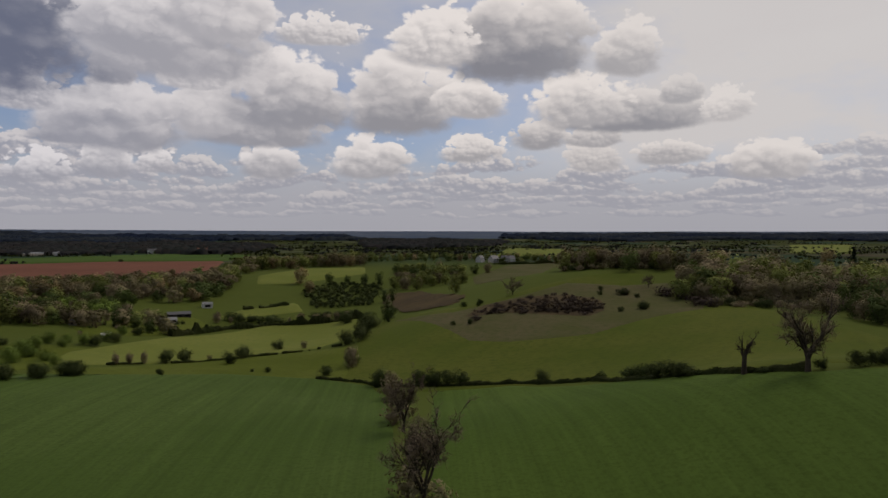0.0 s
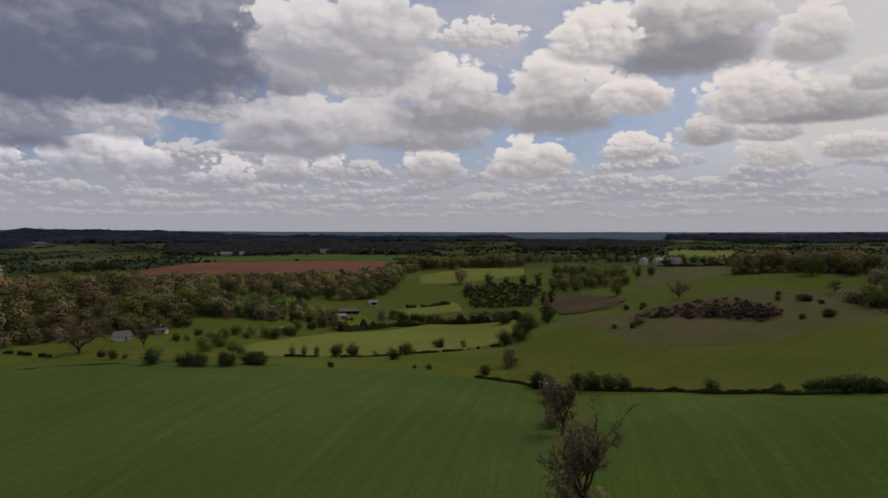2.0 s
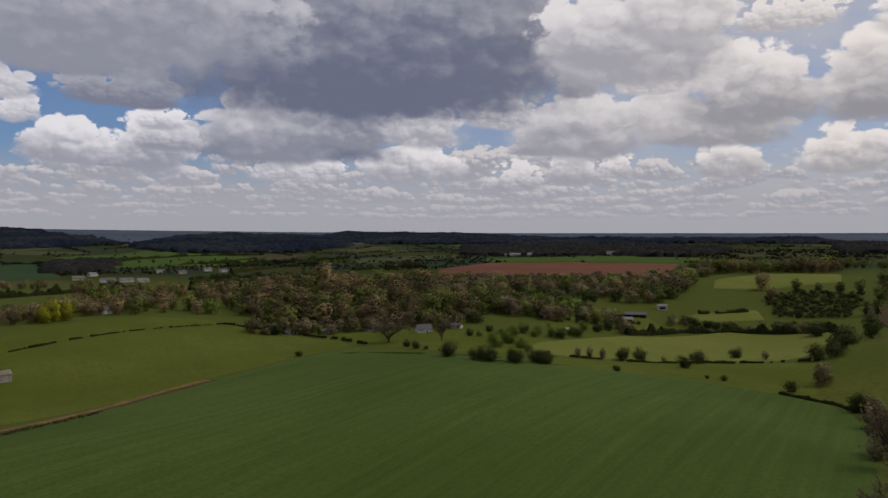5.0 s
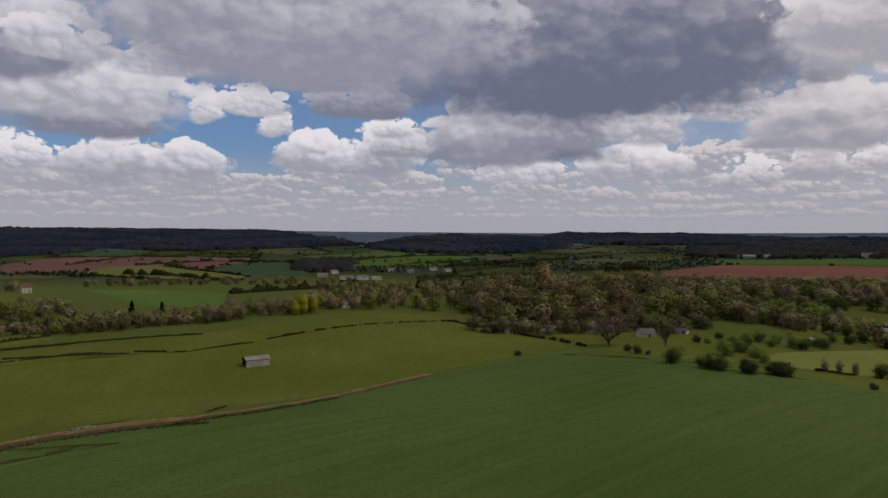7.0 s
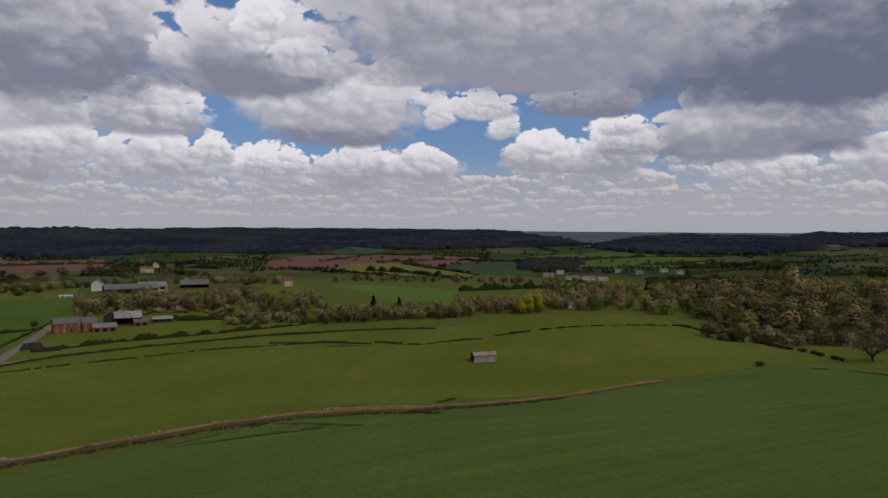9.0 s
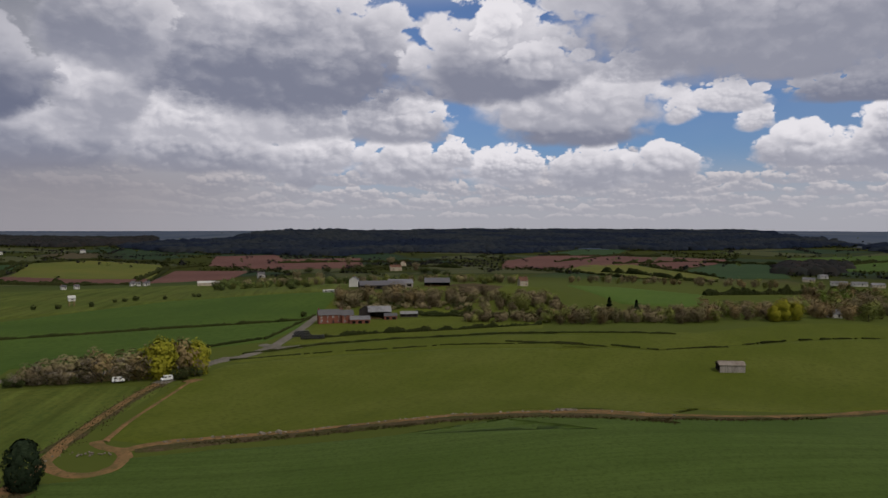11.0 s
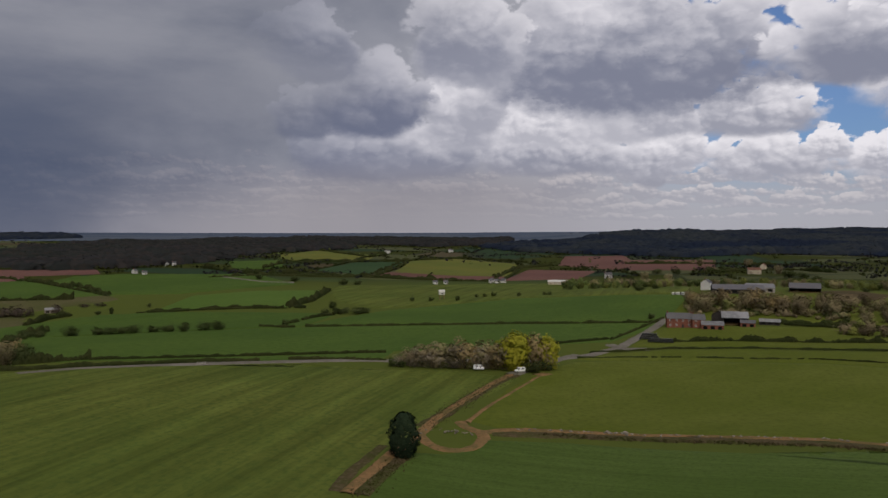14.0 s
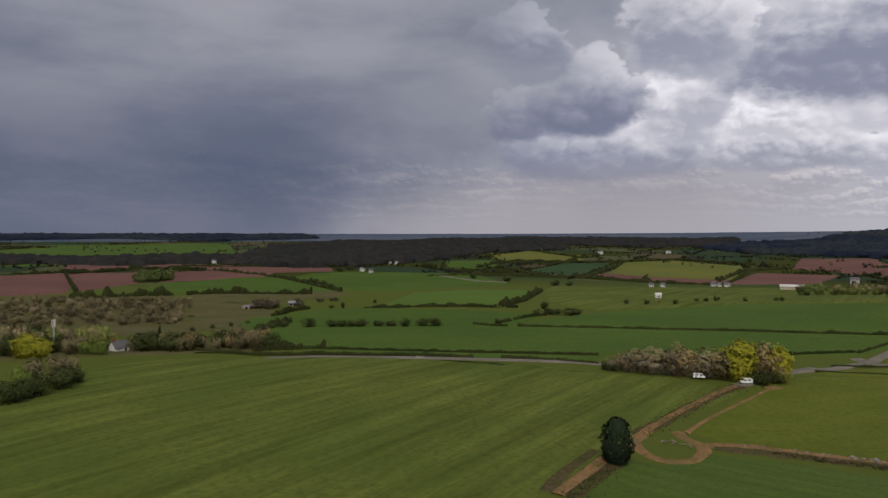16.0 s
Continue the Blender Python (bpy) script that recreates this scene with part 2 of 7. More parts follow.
sky0 = mixed(wt, less(wt, 1.0, sv.ramp(2.0, 7.5)) * 0.75, sky0, mixed(wt, 0.45, low_shade, low_white))
laid, at_u, at_v = Flow(wt, sky0), su, sv
cloud_row = row_group()
for base, tall, often, least, seed in ((1.7, 0.42, 0.34, 0.34, 1.7), (2.3, 0.55, 0.30, 0.31, 8.3), (2.9, 0.68, 0.27, 0.31, 14.9), (3.6, 0.85, 0.23, 0.32, 21.2), (4.3, 1.00, 0.20, 0.34, 28.8), (5.0, 1.20, 0.17, 0.37, 35.1), (5.9, 1.35, 0.15, 0.42, 41.6)):
    lump, relief = LUMPS[2]
    laid = use_group(wt, cloud_row, laid, at_u, at_v, lump, relief, low_white, low_shade, base, tall, often, least, seed)
    at_u, at_v = (Flow(wt, laid.value.node.outputs[k]) for k in (1, 2))
heap = heap_group()
at_u, at_v = at_u + (hu - su), at_v + (hv - sv)
for row in CLOUDS:
    lump, relief = LUMPS[0 if row[3] > 3.9 else (1 if row[3] > 2.2 else 2)]
    laid = use_group(wt, heap, laid, at_u, at_v, lump, relief, fine, mottle, white, shade, *row)
    at_u, at_v = (Flow(wt, laid.value.node.outputs[k]) for k in (1, 2))
sky1 = laid.value
# shafts of thin rain under the clouds beside the shower
shafts = su.ramp(98.0, 118.0) * (Flow(wt, 1.0).op("SUBTRACT", sv.ramp(2.5, 7.0))) * (Flow(wt, 1.0).op("SUBTRACT", su.ramp(124.0, 142.0) * 0.8))
sky1 = mixed(wt, shafts * 0.85, sky1, mixed(wt, noise_at(wt, su * 0.10, sv * 0.05, 5.5, 1.0, 4.0, 0.5).ramp(0.3, 0.7), (0.235, 0.225, 0.262), (0.325, 0.300, 0.325)))
# brighter veil towards the sun
veil_u = (su - (SUN_AZ + 4.0)) * (1.0 / 38.0)
veil = (Flow(wt, 1.0).op("SUBTRACT", veil_u * veil_u)).clamp() * sv.ramp(1.0, 14.0) * noise_at(wt, su * 0.05, sv * 0.12, 9.0, 1.0, 5.0).ramp(0.25, 0.7) * 0.75
sky2 = mixed(wt, veil, sky1, (0.72, 0.69, 0.68))
# rain cloud
slant = su - 133.0 + (sv - 9.0) * 1.05 + (noise_at(wt, su * 0.06, sv * 0.09, 2.2, 1.0, 6.0, 0.55) - 0.5) * 34.0
rain = slant.ramp(-13.0, 9.0) * (Flow(wt, 1.0).op("SUBTRACT", su.ramp(215.0, 250.0))) * sv.ramp(-2.5, 0.2)
rain_tone = mixed(wt, noise_at(wt, su * 0.035, sv * 0.11, 4.4, 1.0, 6.0, 0.55).ramp(0.35, 0.68), mixed(wt, sv.ramp(5.0, 16.0), (0.070, 0.090, 0.150), (0.135, 0.150, 0.205)), mixed(wt, sv.ramp(5.0, 16.0), (0.125, 0.138, 0.190), (0.275, 0.280, 0.325)))
sky3 = mixed(wt, rain * 0.93, sky2, rain_tone)
# pale air along the horizon
pale = Flow(wt, 1.0).op("SUBTRACT", sv.ramp(0.6, 6.2))
sky4 = mixed(wt, pale * (Flow(wt, 0.75).op("SUBTRACT", su.ramp(134.0, 150.0) * 0.66)), sky3, mixed(wt, su.ramp(92.0, 128.0), (0.41, 0.405, 0.45), (0.33, 0.315, 0.345)))
world.cycles.sampling_method, world.cycles.sample_map_resolution = "MANUAL", 512
back = wt.nodes.new("ShaderNodeBackground")
back.inputs[1].default_value = 1.0
wt.links.new(sky4, back.inputs[0])
wt.links.new(back.outputs[0], wt.nodes.new("ShaderNodeOutputWorld").inputs[0])

sun = new("sun", bpy.data.lights.new("sun", "SUN"))
sun.data.energy, sun.data.angle, sun.data.color = 1.10, radians(12.0), (1.0, 0.91, 0.78)
sun.matrix_world = look((-math.sin(radians(SUN_AZ)) * math.cos(radians(SUN_EL)) * 100, math.cos(radians(SUN_AZ)) * math.cos(radians(SUN_EL)) * 100, math.sin(radians(SUN_EL)) * 100), (0, 0, 0))

# ---- materials ----
def material(name, colours, grain=1.0, stain=0.02, rough=0.9, bump=0.0, vary=0.0, island=0.0, stripe=None, seed=0.0, spec=0.014, gain=1.0, glow_through=0.0, plots=0.0):
    """A surface whose colour wanders between three colours: over stains of 1/stain m and a grain of 1/grain m.
    vary: change from object to object; island: from leaf to leaf; stripe: (metres, degrees, strength) of drilled rows."""
    m = bpy.data.materials.new(name)
    m.use_nodes = True
    t = m.node_tree
    bsdf = t.nodes["Principled BSDF"]
    geo = t.nodes.new("ShaderNodeNewGeometry")
    sep = t.nodes.new("ShaderNodeSeparateXYZ")
    t.links.new(geo.outputs["Position"], sep.inputs[0])
    x, y, z = (Flow(t, sep.outputs[k]) for k in range(3))
    big = noise_at(t, x, y, z + seed, stain, 5.0, 0.6)
    small = noise_at(t, x, y, z, grain, 3.0, 0.65)
    a, b, c = [tuple(v * gain for v in col) for col in colours]
    col = mixed(t, big.ramp(0.36, 0.64), a, b)
    col = mixed(t, small.ramp(0.42, 0.72) * 0.75, col, c)
    shade = Flow(t, 1.0)
    used = False
    if stripe:
        width, turn, amount = stripe
        s, k = math.sin(radians(turn)), math.cos(radians(turn))
        across = x * k + y * s
        along = y * k - x * s
        wob = noise_at(t, across * (0.9 / width), along * 0.007, 0.0, 1.0, 3.0, 0.6)
        fine = noise_at(t, across * (3.7 / width), along * 0.03, 5.0, 1.0, 2.0, 0.6)
        shade = shade * ((wob - 0.5) * amount * 2.0 + (fine - 0.5) * amount + 1.0)
        used = True
    if vary:
        info = t.nodes.new("ShaderNodeObjectInfo")
        shade = shade * (Flow(t, info.outputs["Random"]) * (2 * vary) + (1 - vary))
        used = True
    if island:
        shade = shade * (Flow(t, geo.outputs["Random Per Island"]) * (2 * island) + (1 - island))
        tint = t.nodes.new("ShaderNodeAttribute")
        tint.attribute_name = "tint"
        shade = shade * (Flow(t, tint.outputs["Fac"]) + 1.0)
        used = True
    if used:
        mul = t.nodes.new("ShaderNodeVectorMath")
        mul.operation = "SCALE"
        t.links.new(col, mul.inputs[0])
        t.links.new(shade.value, mul.inputs[3])
        col = mul.outputs[0]
    if plots:
        cells = t.nodes.new("ShaderNodeTexVoronoi")
        edges = t.nodes.new("ShaderNodeTexVoronoi")
        edges.feature = "DISTANCE_TO_EDGE"
        for node in (cells, edges):
            node.inputs["Scale"].default_value = 1.0 / plots
            t.links.new(geo.outputs["Position"], node.inputs["Vector"])
        pick = t.nodes.new("ShaderNodeSeparateColor")
        t.links.new(cells.outputs["Color"], pick.inputs[0])
        p1, p2 = Flow(t, pick.outputs[0]), Flow(t, pick.outputs[1])
        col = mixed(t, p1.ramp(0.45, 0.55) * 0.8, col, (0.024, 0.048, 0.028))
        col = mixed(t, p1.ramp(0.74, 0.78) * 0.8, col, (0.080, 0.084, 0.036))
        col = mixed(t, p2.ramp(0.88, 0.90) * 0.6, col, (0.085, 0.060, 0.042))
        col = mixed(t, Flow(t, 1.0).op("SUBTRACT", (Flow(t, edges.outputs["Distance"]) + (small - 0.5) * 0.04).ramp(0.02, 0.045)) * 0.85, col, (0.028, 0.036, 0.018))
        # the near land is plain grass
        col = mixed(t, (x * x + y * y).op("SQRT").ramp(800.0, 1200.0), mixed(t, small, (0.068, 0.088, 0.018), (0.086, 0.104, 0.021)), col)
    t.links.new(col, bsdf.inputs["Base Color"])
    if glow_through:
        # thin leaves let some light through
        thin_leaf = t.nodes.new("ShaderNodeBsdfTranslucent")
        t.links.new(col, thin_leaf.inputs["Color"])
        blend = t.nodes.new("ShaderNodeMixShader")
        blend.inputs[0].default_value = glow_through
        t.links.new(bsdf.outputs[0], blend.inputs[1])
        t.links.new(thin_leaf.outputs[0], blend.inputs[2])
        t.links.new(blend.outputs[0], t.nodes["Material Output"].inputs["Surface"])
    bsdf.inputs["Roughness"].default_value = rough
    bsdf.inputs["Specular IOR Level"].default_value = spec
    if bump:
        bn = t.nodes.new("ShaderNodeBump")
        bn.inputs["Strength"].default_value, bn.inputs["Distance"].default_value = 0.6, bump
        t.links.new((small * 0.6 + big * 0.4).value, bn.inputs["Height"])
        t.links.new(bn.outputs[0], bsdf.inputs["Normal"])
    return m


M = dict(
    crop=material("young_corn", ((0.058, 0.093, 0.018), (0.074, 0.110, 0.025), (0.048, 0.075, 0.016)), 0.9, 0.012, 0.75, 0.15, stripe=(2.6, 4, 0.30)),
    crop_right=material("young_corn_across", ((0.059, 0.096, 0.016), (0.073, 0.112, 0.021), (0.049, 0.076, 0.013)), 0.9, 0.012, 0.75, 0.15, stripe=(2.6, 1, 0.30)),
    pasture=material("pasture_grass", ((0.075, 0.093, 0.013), (0.095, 0.110, 0.020), (0.062, 0.078, 0.013)), 0.5, 0.014, 0.85, 0.1, stripe=(9.0, 62, 0.10), gain=1.10),
    meadow=material("mown_meadow", ((0.076, 0.099, 0.020), (0.101, 0.118, 0.025), (0.053, 0.079, 0.018)), 0.5, 0.015, 0.85, 0.1, stripe=(6.5, 101, 0.60), gain=1.0),
    hillgrass=material("hillside_grass", ((0.058, 0.074, 0.011), (0.074, 0.083, 0.015), (0.047, 0.062, 0.011)), 0.4, 0.022, 0.85, 0.1, stripe=(7.0, 150, 0.10), gain=1.25),
    green=material("grass_field", ((0.046, 0.079, 0.016), (0.058, 0.093, 0.018), (0.037, 0.066, 0.013)), 0.3, 0.01, 0.85, 0.1, stripe=(8.0, 40, 0.06), gain=1.20),
    bright=material("fresh_grass", ((0.074, 0.125, 0.024), (0.084, 0.135, 0.027), (0.062, 0.108, 0.022)), 0.3, 0.01, 0.85, 0.1),
    # yellow-green grass, brightened: a break of sunshine is put into the colour
    sunny=material("sunlit_yellowish_grass", ((0.115, 0.132, 0.027), (0.135, 0.147, 0.035), (0.095, 0.116, 0.027)), 0.4, 0.014, 0.85, 0.1, stripe=(8.0, 75, 0.05), gain=1.2),
    tawny=material("tawny_green_grass", ((0.098, 0.104, 0.022), (0.072, 0.092, 0.020), (0.110, 0.098, 0.030)), 0.15, 0.008, 0.85, 0.1, stripe=(12.0, 75, 0.10), gain=1.25),
    rough=material("rough_grass", ((0.078, 0.081, 0.028), (0.104, 0.091, 0.046), (0.062, 0.071, 0.024)), 0.35, 0.03, 0.9, 0.2),
    brown=material("bracken_ground", ((0.070, 0.052, 0.030), (0.095, 0.070, 0.036), (0.045, 0.040, 0.022)), 0.35, 0.03, 0.9, 0.2),
    soil=material("red_ploughed_soil", ((0.150, 0.066, 0.045), (0.180, 0.082, 0.055), (0.125, 0.056, 0.040)), 0.3, 0.006, 0.95, 0.15, stripe=(10.0, 80, 0.07)),
    pink=material("pale_red_soil", ((0.125, 0.064, 0.056), (0.150, 0.080, 0.066), (0.100, 0.054, 0.048)), 0.3, 0.006, 0.95, 0.15, stripe=(14.0, 10, 0.08)),
    cool=material("bluish_corn", ((0.032, 0.062, 0.026), (0.042, 0.072, 0.030), (0.028, 0.052, 0.022)), 0.2, 0.008, 0.85, 0.1),
    ground=material("open_country", ((0.044, 0.054, 0.010), (0.054, 0.061, 0.013), (0.035, 0.044, 0.010)), 0.08, 0.0045, 0.9, 0.2, plots=190.0, gain=0.85),
    earth=material("bare_earth", ((0.195, 0.112, 0.054), (0.115, 0.082, 0.036), (0.075, 0.064, 0.024)), 0.8, 0.16, 0.95, 0.15, gain=1.25),
    verge=material("weedy_bank", ((0.072, 0.056, 0.028), (0.050, 0.056, 0.016), (0.105, 0.080, 0.048)), 0.9, 0.12, 0.95, 0.2, gain=1.0),
    stone=material("pale_rubble", ((0.30, 0.26, 0.21), (0.24, 0.20, 0.15), (0.38, 0.34, 0.29)), 1.5, 0.2, 0.9, 0.05, vary=0.3, gain=0.65),
    road=material("worn_lane_surface", ((0.165, 0.150, 0.128), (0.120, 0.110, 0.088), (0.195, 0.176, 0.150)), 0.8, 0.06, 0.9, 0.02),
    concrete=material("yard_concrete", ((0.20, 0.185, 0.16), (0.16, 0.15, 0.13), (0.23, 0.21, 0.18)), 0.7, 0.06, 0.9, 0.02),
    bark=material("grey_brown_bark", ((0.060, 0.048, 0.036), (0.075, 0.062, 0.048), (0.040, 0.032, 0.025)), 3.0, 0.4, 0.95, 0.05, vary=0.2),
    twig=material("bare_twigs", ((0.105, 0.080, 0.058), (0.085, 0.066, 0.046), (0.125, 0.096, 0.066)), 0.8, 0.12, 0.95, vary=0.18, island=0.3, gain=1.85, glow_through=0.16),
    bud=material("budding_leaves", ((0.080, 0.064, 0.038), (0.074, 0.067, 0.032), (0.064, 0.050, 0.033)), 0.22, 0.05, 0.9, vary=0.28, island=0.10, gain=2.76, glow_through=0.16),
    rust=material("copper_buds", ((0.098, 0.074, 0.036), (0.092, 0.070, 0.032), (0.074, 0.056, 0.034)), 0.22, 0.05, 0.9, vary=0.25, island=0.10, gain=2.82, glow_through=0.16),
    olive=material("olive_leaves", ((0.070, 0.074, 0.020), (0.056, 0.066, 0.018), (0.050, 0.052, 0.018)), 0.22, 0.05, 0.9, vary=0.25, island=0.10, gain=2.82, glow_through=0.16),
    leaf=material("green_leaves", ((0.042, 0.056, 0.018), (0.052, 0.064, 0.020), (0.034, 0.046, 0.016)), 0.22, 0.05, 0.9, vary=0.25, island=0.10, gain=2.10, glow_through=0.16),
    fresh=material("fresh_green_leaves", ((0.075, 0.105, 0.022), (0.090, 0.120, 0.024), (0.060, 0.080, 0.020)), 0.22, 0.05, 0.9, vary=0.2, island=0.12, gain=1.86, glow_through=0.16),
    golden=material("golden_green_leaves", ((0.190, 0.180, 0.018), (0.160, 0.160, 0.018), (0.130, 0.130, 0.018)), 0.6, 0.08, 0.9, vary=0.12, island=0.25, gain=1.75, glow_through=0.16),
    blossom=material("blossoming_twigs", ((0.100, 0.078, 0.046), (0.150, 0.130, 0.100), (0.070, 0.060, 0.036)), 1.2, 0.22, 0.9, vary=0.2, island=0.4, gain=1.75, glow_through=0.16),
    bushleaf=material("dark_bush_leaves", ((0.040, 0.052, 0.018), (0.052, 0.060, 0.022), (0.030, 0.040, 0.015)), 0.7, 0.05, 0.9, vary=0.22, island=0.3, gain=1.35, glow_through=0.14),
    bramble=material("dark_bramble_stems", ((0.052, 0.040, 0.034), (0.064, 0.050, 0.036), (0.040, 0.032, 0.028)), 0.5, 0.08, 0.9, vary=0.2, island=0.3, gain=1.3, glow_through=0.14),
    needle=material("dark_needles", ((0.014, 0.022, 0.012), (0.018, 0.027, 0.014), (0.010, 0.016, 0.010)), 0.8, 0.2, 0.9, vary=0.2, island=0.3, gain=1.30),
    hedge=material("hedge_leaves", ((0.034, 0.044, 0.014), (0.046, 0.050, 0.018), (0.026, 0.034, 0.012)), 0.7, 0.03, 0.9, vary=0.2, island=0.25, gain=0.85, glow_through=0.14),
    # blue of the distance haze is mixed into this wood's base colour
    ridge=material("hazy_conifer_wood", ((0.019, 0.028, 0.052), (0.046, 0.054, 0.058), (0.018, 0.025, 0.046)), 0.02, 0.0035, 0.95, island=0.10, gain=0.80, glow_through=0.14),
    thicket=material("far_mixed_wood", ((0.034, 0.034, 0.036), (0.030, 0.035, 0.032), (0.054, 0.044, 0.038)), 0.04, 0.004, 0.95, island=0.14, gain=0.85, glow_through=0.14),
    # air haze over the hills, painted as a pale blue base colour
    hills=material("hazy_wooded_hills", ((0.036, 0.048, 0.072), (0.052, 0.062, 0.078), (0.028, 0.038, 0.060)), 0.006, 0.0012, 0.95, gain=1.75),
    brick=material("red_brick", ((0.210, 0.082, 0.058), (0.180, 0.070, 0.050), (0.240, 0.105, 0.075)), 2.5, 0.3, 0.9, vary=0.15),
    white=material("white_render", ((0.78, 0.77, 0.73), (0.70, 0.69, 0.65), (0.80, 0.79, 0.76)), 1.0, 0.2, 0.7, vary=0.06, gain=0.72),
    cream=material("cream_render", ((0.48, 0.42, 0.32), (0.42, 0.36, 0.28), (0.52, 0.46, 0.37)), 1.0, 0.2, 0.8, vary=0.1),
    slate=material("slate_roof", ((0.085, 0.082, 0.088), (0.110, 0.104, 0.106), (0.065, 0.064, 0.070)), 1.5, 0.15, 0.6, vary=0.15, spec=0.4),
    tile=material("clay_tile_roof", ((0.150, 0.078, 0.055), (0.120, 0.066, 0.050), (0.180, 0.100, 0.070)), 1.5, 0.15, 0.8, vary=0.15),
    sheet=material("grey_roof_sheet", ((0.21, 0.21, 0.215), (0.13, 0.13, 0.135), (0.25, 0.25, 0.25)), 0.6, 0.08, 0.6, vary=0.3, spec=0.3),
    rustsheet=material("weathered_tin", ((0.27, 0.235, 0.20), (0.20, 0.165, 0.135), (0.33, 0.29, 0.25)), 0.8, 0.25, 0.7, vary=0.1),
    plank=material("grey_boards", ((0.40, 0.37, 0.34), (0.33, 0.30, 0.27), (0.45, 0.42, 0.39)), 1.2, 0.3, 0.9, vary=0.18, gain=0.80),
    darkwall=material("dark_cladding", ((0.040, 0.036, 0.034), (0.055, 0.048, 0.044), (0.030, 0.028, 0.027)), 1.0, 0.2, 0.85, vary=0.15),
    # near-black colour that stands for the unlit inside behind an opening
    void=material("painted_inside_shade", ((0.010, 0.010, 0.010), (0.014, 0.013, 0.012), (0.008, 0.008, 0.008)), 1.0, 0.2, 0.95),
    glass=material("dark_window_glass", ((0.030, 0.034, 0.040), (0.038, 0.042, 0.048), (0.024, 0.028, 0.034)), 1.0, 0.2, 0.12, spec=0.6),
    paint=material("white_vehicle_paint", ((0.78, 0.79, 0.80), (0.74, 0.75, 0.76), (0.80, 0.80, 0.80)), 1.0, 0.2, 0.3, spec=0.6),
    rubber=material("black_rubber", ((0.018, 0.018, 0.018), (0.024, 0.024, 0.024), (0.014, 0.014, 0.014)), 2.0, 0.4, 0.85),
    wrap=material("black_silage_wrap", ((0.014, 0.014, 0.017), (0.020, 0.020, 0.024), (0.010, 0.010, 0.012)), 1.5, 0.3, 0.35, spec=0.5),
    steel=material("galvanised_steel", ((0.30, 0.31, 0.32), (0.26, 0.27, 0.28), (0.34, 0.35, 0.36)), 2.0, 0.3, 0.5, spec=0.5),
)

# ---- the lie of the land: knolls and dips (x, y, height, reach) on a plain that climbs to far hills ----
NEAR_HILLS = [
    (105, 185, 5.9, 50), (135, 490, 7.2, 85), (-100, -65, -3.5, 55), (25, 270, -4.7, 65), (10, 15, 1.6, 40), (415, 260, -8.0, 90),
    (-255, 170, -3.2, 65), (-190, 55, 7.9, 55), (-175, 265, 5.0, 70), (90, 135, 19.1, 50), (35, 365, -0.2, 70), (-240, -225, 1.0, 65),
    (40, -140, -2.0, 55), (-95, 45, -3.8, 45), (70, 550, 15.8, 90), (-265, -45, -4.4, 65), (-370, 95, 5.4, 75),
]
MORE_HILLS = [
    (150, 315, 11.0, 65), (-20, 60, 4.2, 35), (150, -45, 2.3, 45), (-255, 80, -6.1, 55), (-330, 340, -10.4, 95), (-405, 220, 6.3, 80),
    (40, 100, -7.4, 45), (-30, 145, 2.4, 50), (125, 40, -5.6, 45), (-40, -100, -1.4, 40), (-490, 110, -3.7, 90), (-250, 400, 10.3, 75),
    (165, 385, -7.8, 80), (-175, -95, -0.9, 50), (-95, 460, -10.4, 80), (-15, 395, 11.5, 65), (-135, 205, 4.8, 65),
]
FAR_HILLS = [
    (225, 350, 10.8, 245), (-85, 350, -11.4, 105), (-225, 1320, 9.3, 530), (-80, -305, 6.0, 105), (-80, 580, -15.0, 115), (-705, 105, 7.2, 200),
    (-575, -525, -2.6, 330), (-215, 450, 0.0, 105), (335, 570, 18.5, 140), (-3640, -55, 18.5, 1325), (-1690, 465, -15.6, 730), (-675, -95, 10.0, 105),
    (-210, -1790, 6.9, 770), (525, 1400, 15.4, 520), (510, 765, -9.3, 160), (-460, 505, 8.2, 115), (-195, 750, 6.4, 110), (-280, -560, -8.6, 140),
    (-460, -50, -2.6, 105), (-1220, -500, -9.7, 320), (-470, -1020, -7.9, 185), (-4075, 865, 18.8, 1635), (-1325, -1345, 6.2, 450), (-1175, 240, 6.3, 290),
    (-45, 1015, 6.0, 145), (-540, -280, -2.9, 125), (-3130, -665, 24.0, 330), (-2700, -2600, 14.0, 380),
]
HILL_ARRAY = np.array(NEAR_HILLS + MORE_HILLS + FAR_HILLS, dtype=float)


def ground(x, y):
    x, y = np.asarray(x, float), np.asarray(y, float)
    r = np.hypot(x, y)
    z = 3 + 82 * np.clip((r - 900) / 3700, 0, None) ** 1.3
    for hx, hy, h, s in HILL_ARRAY:
        z = z + h * np.exp(-((x - hx) ** 2 + (y - hy) ** 2) / (2 * s * s))
    return z


rng = np.random.default_rng(7)


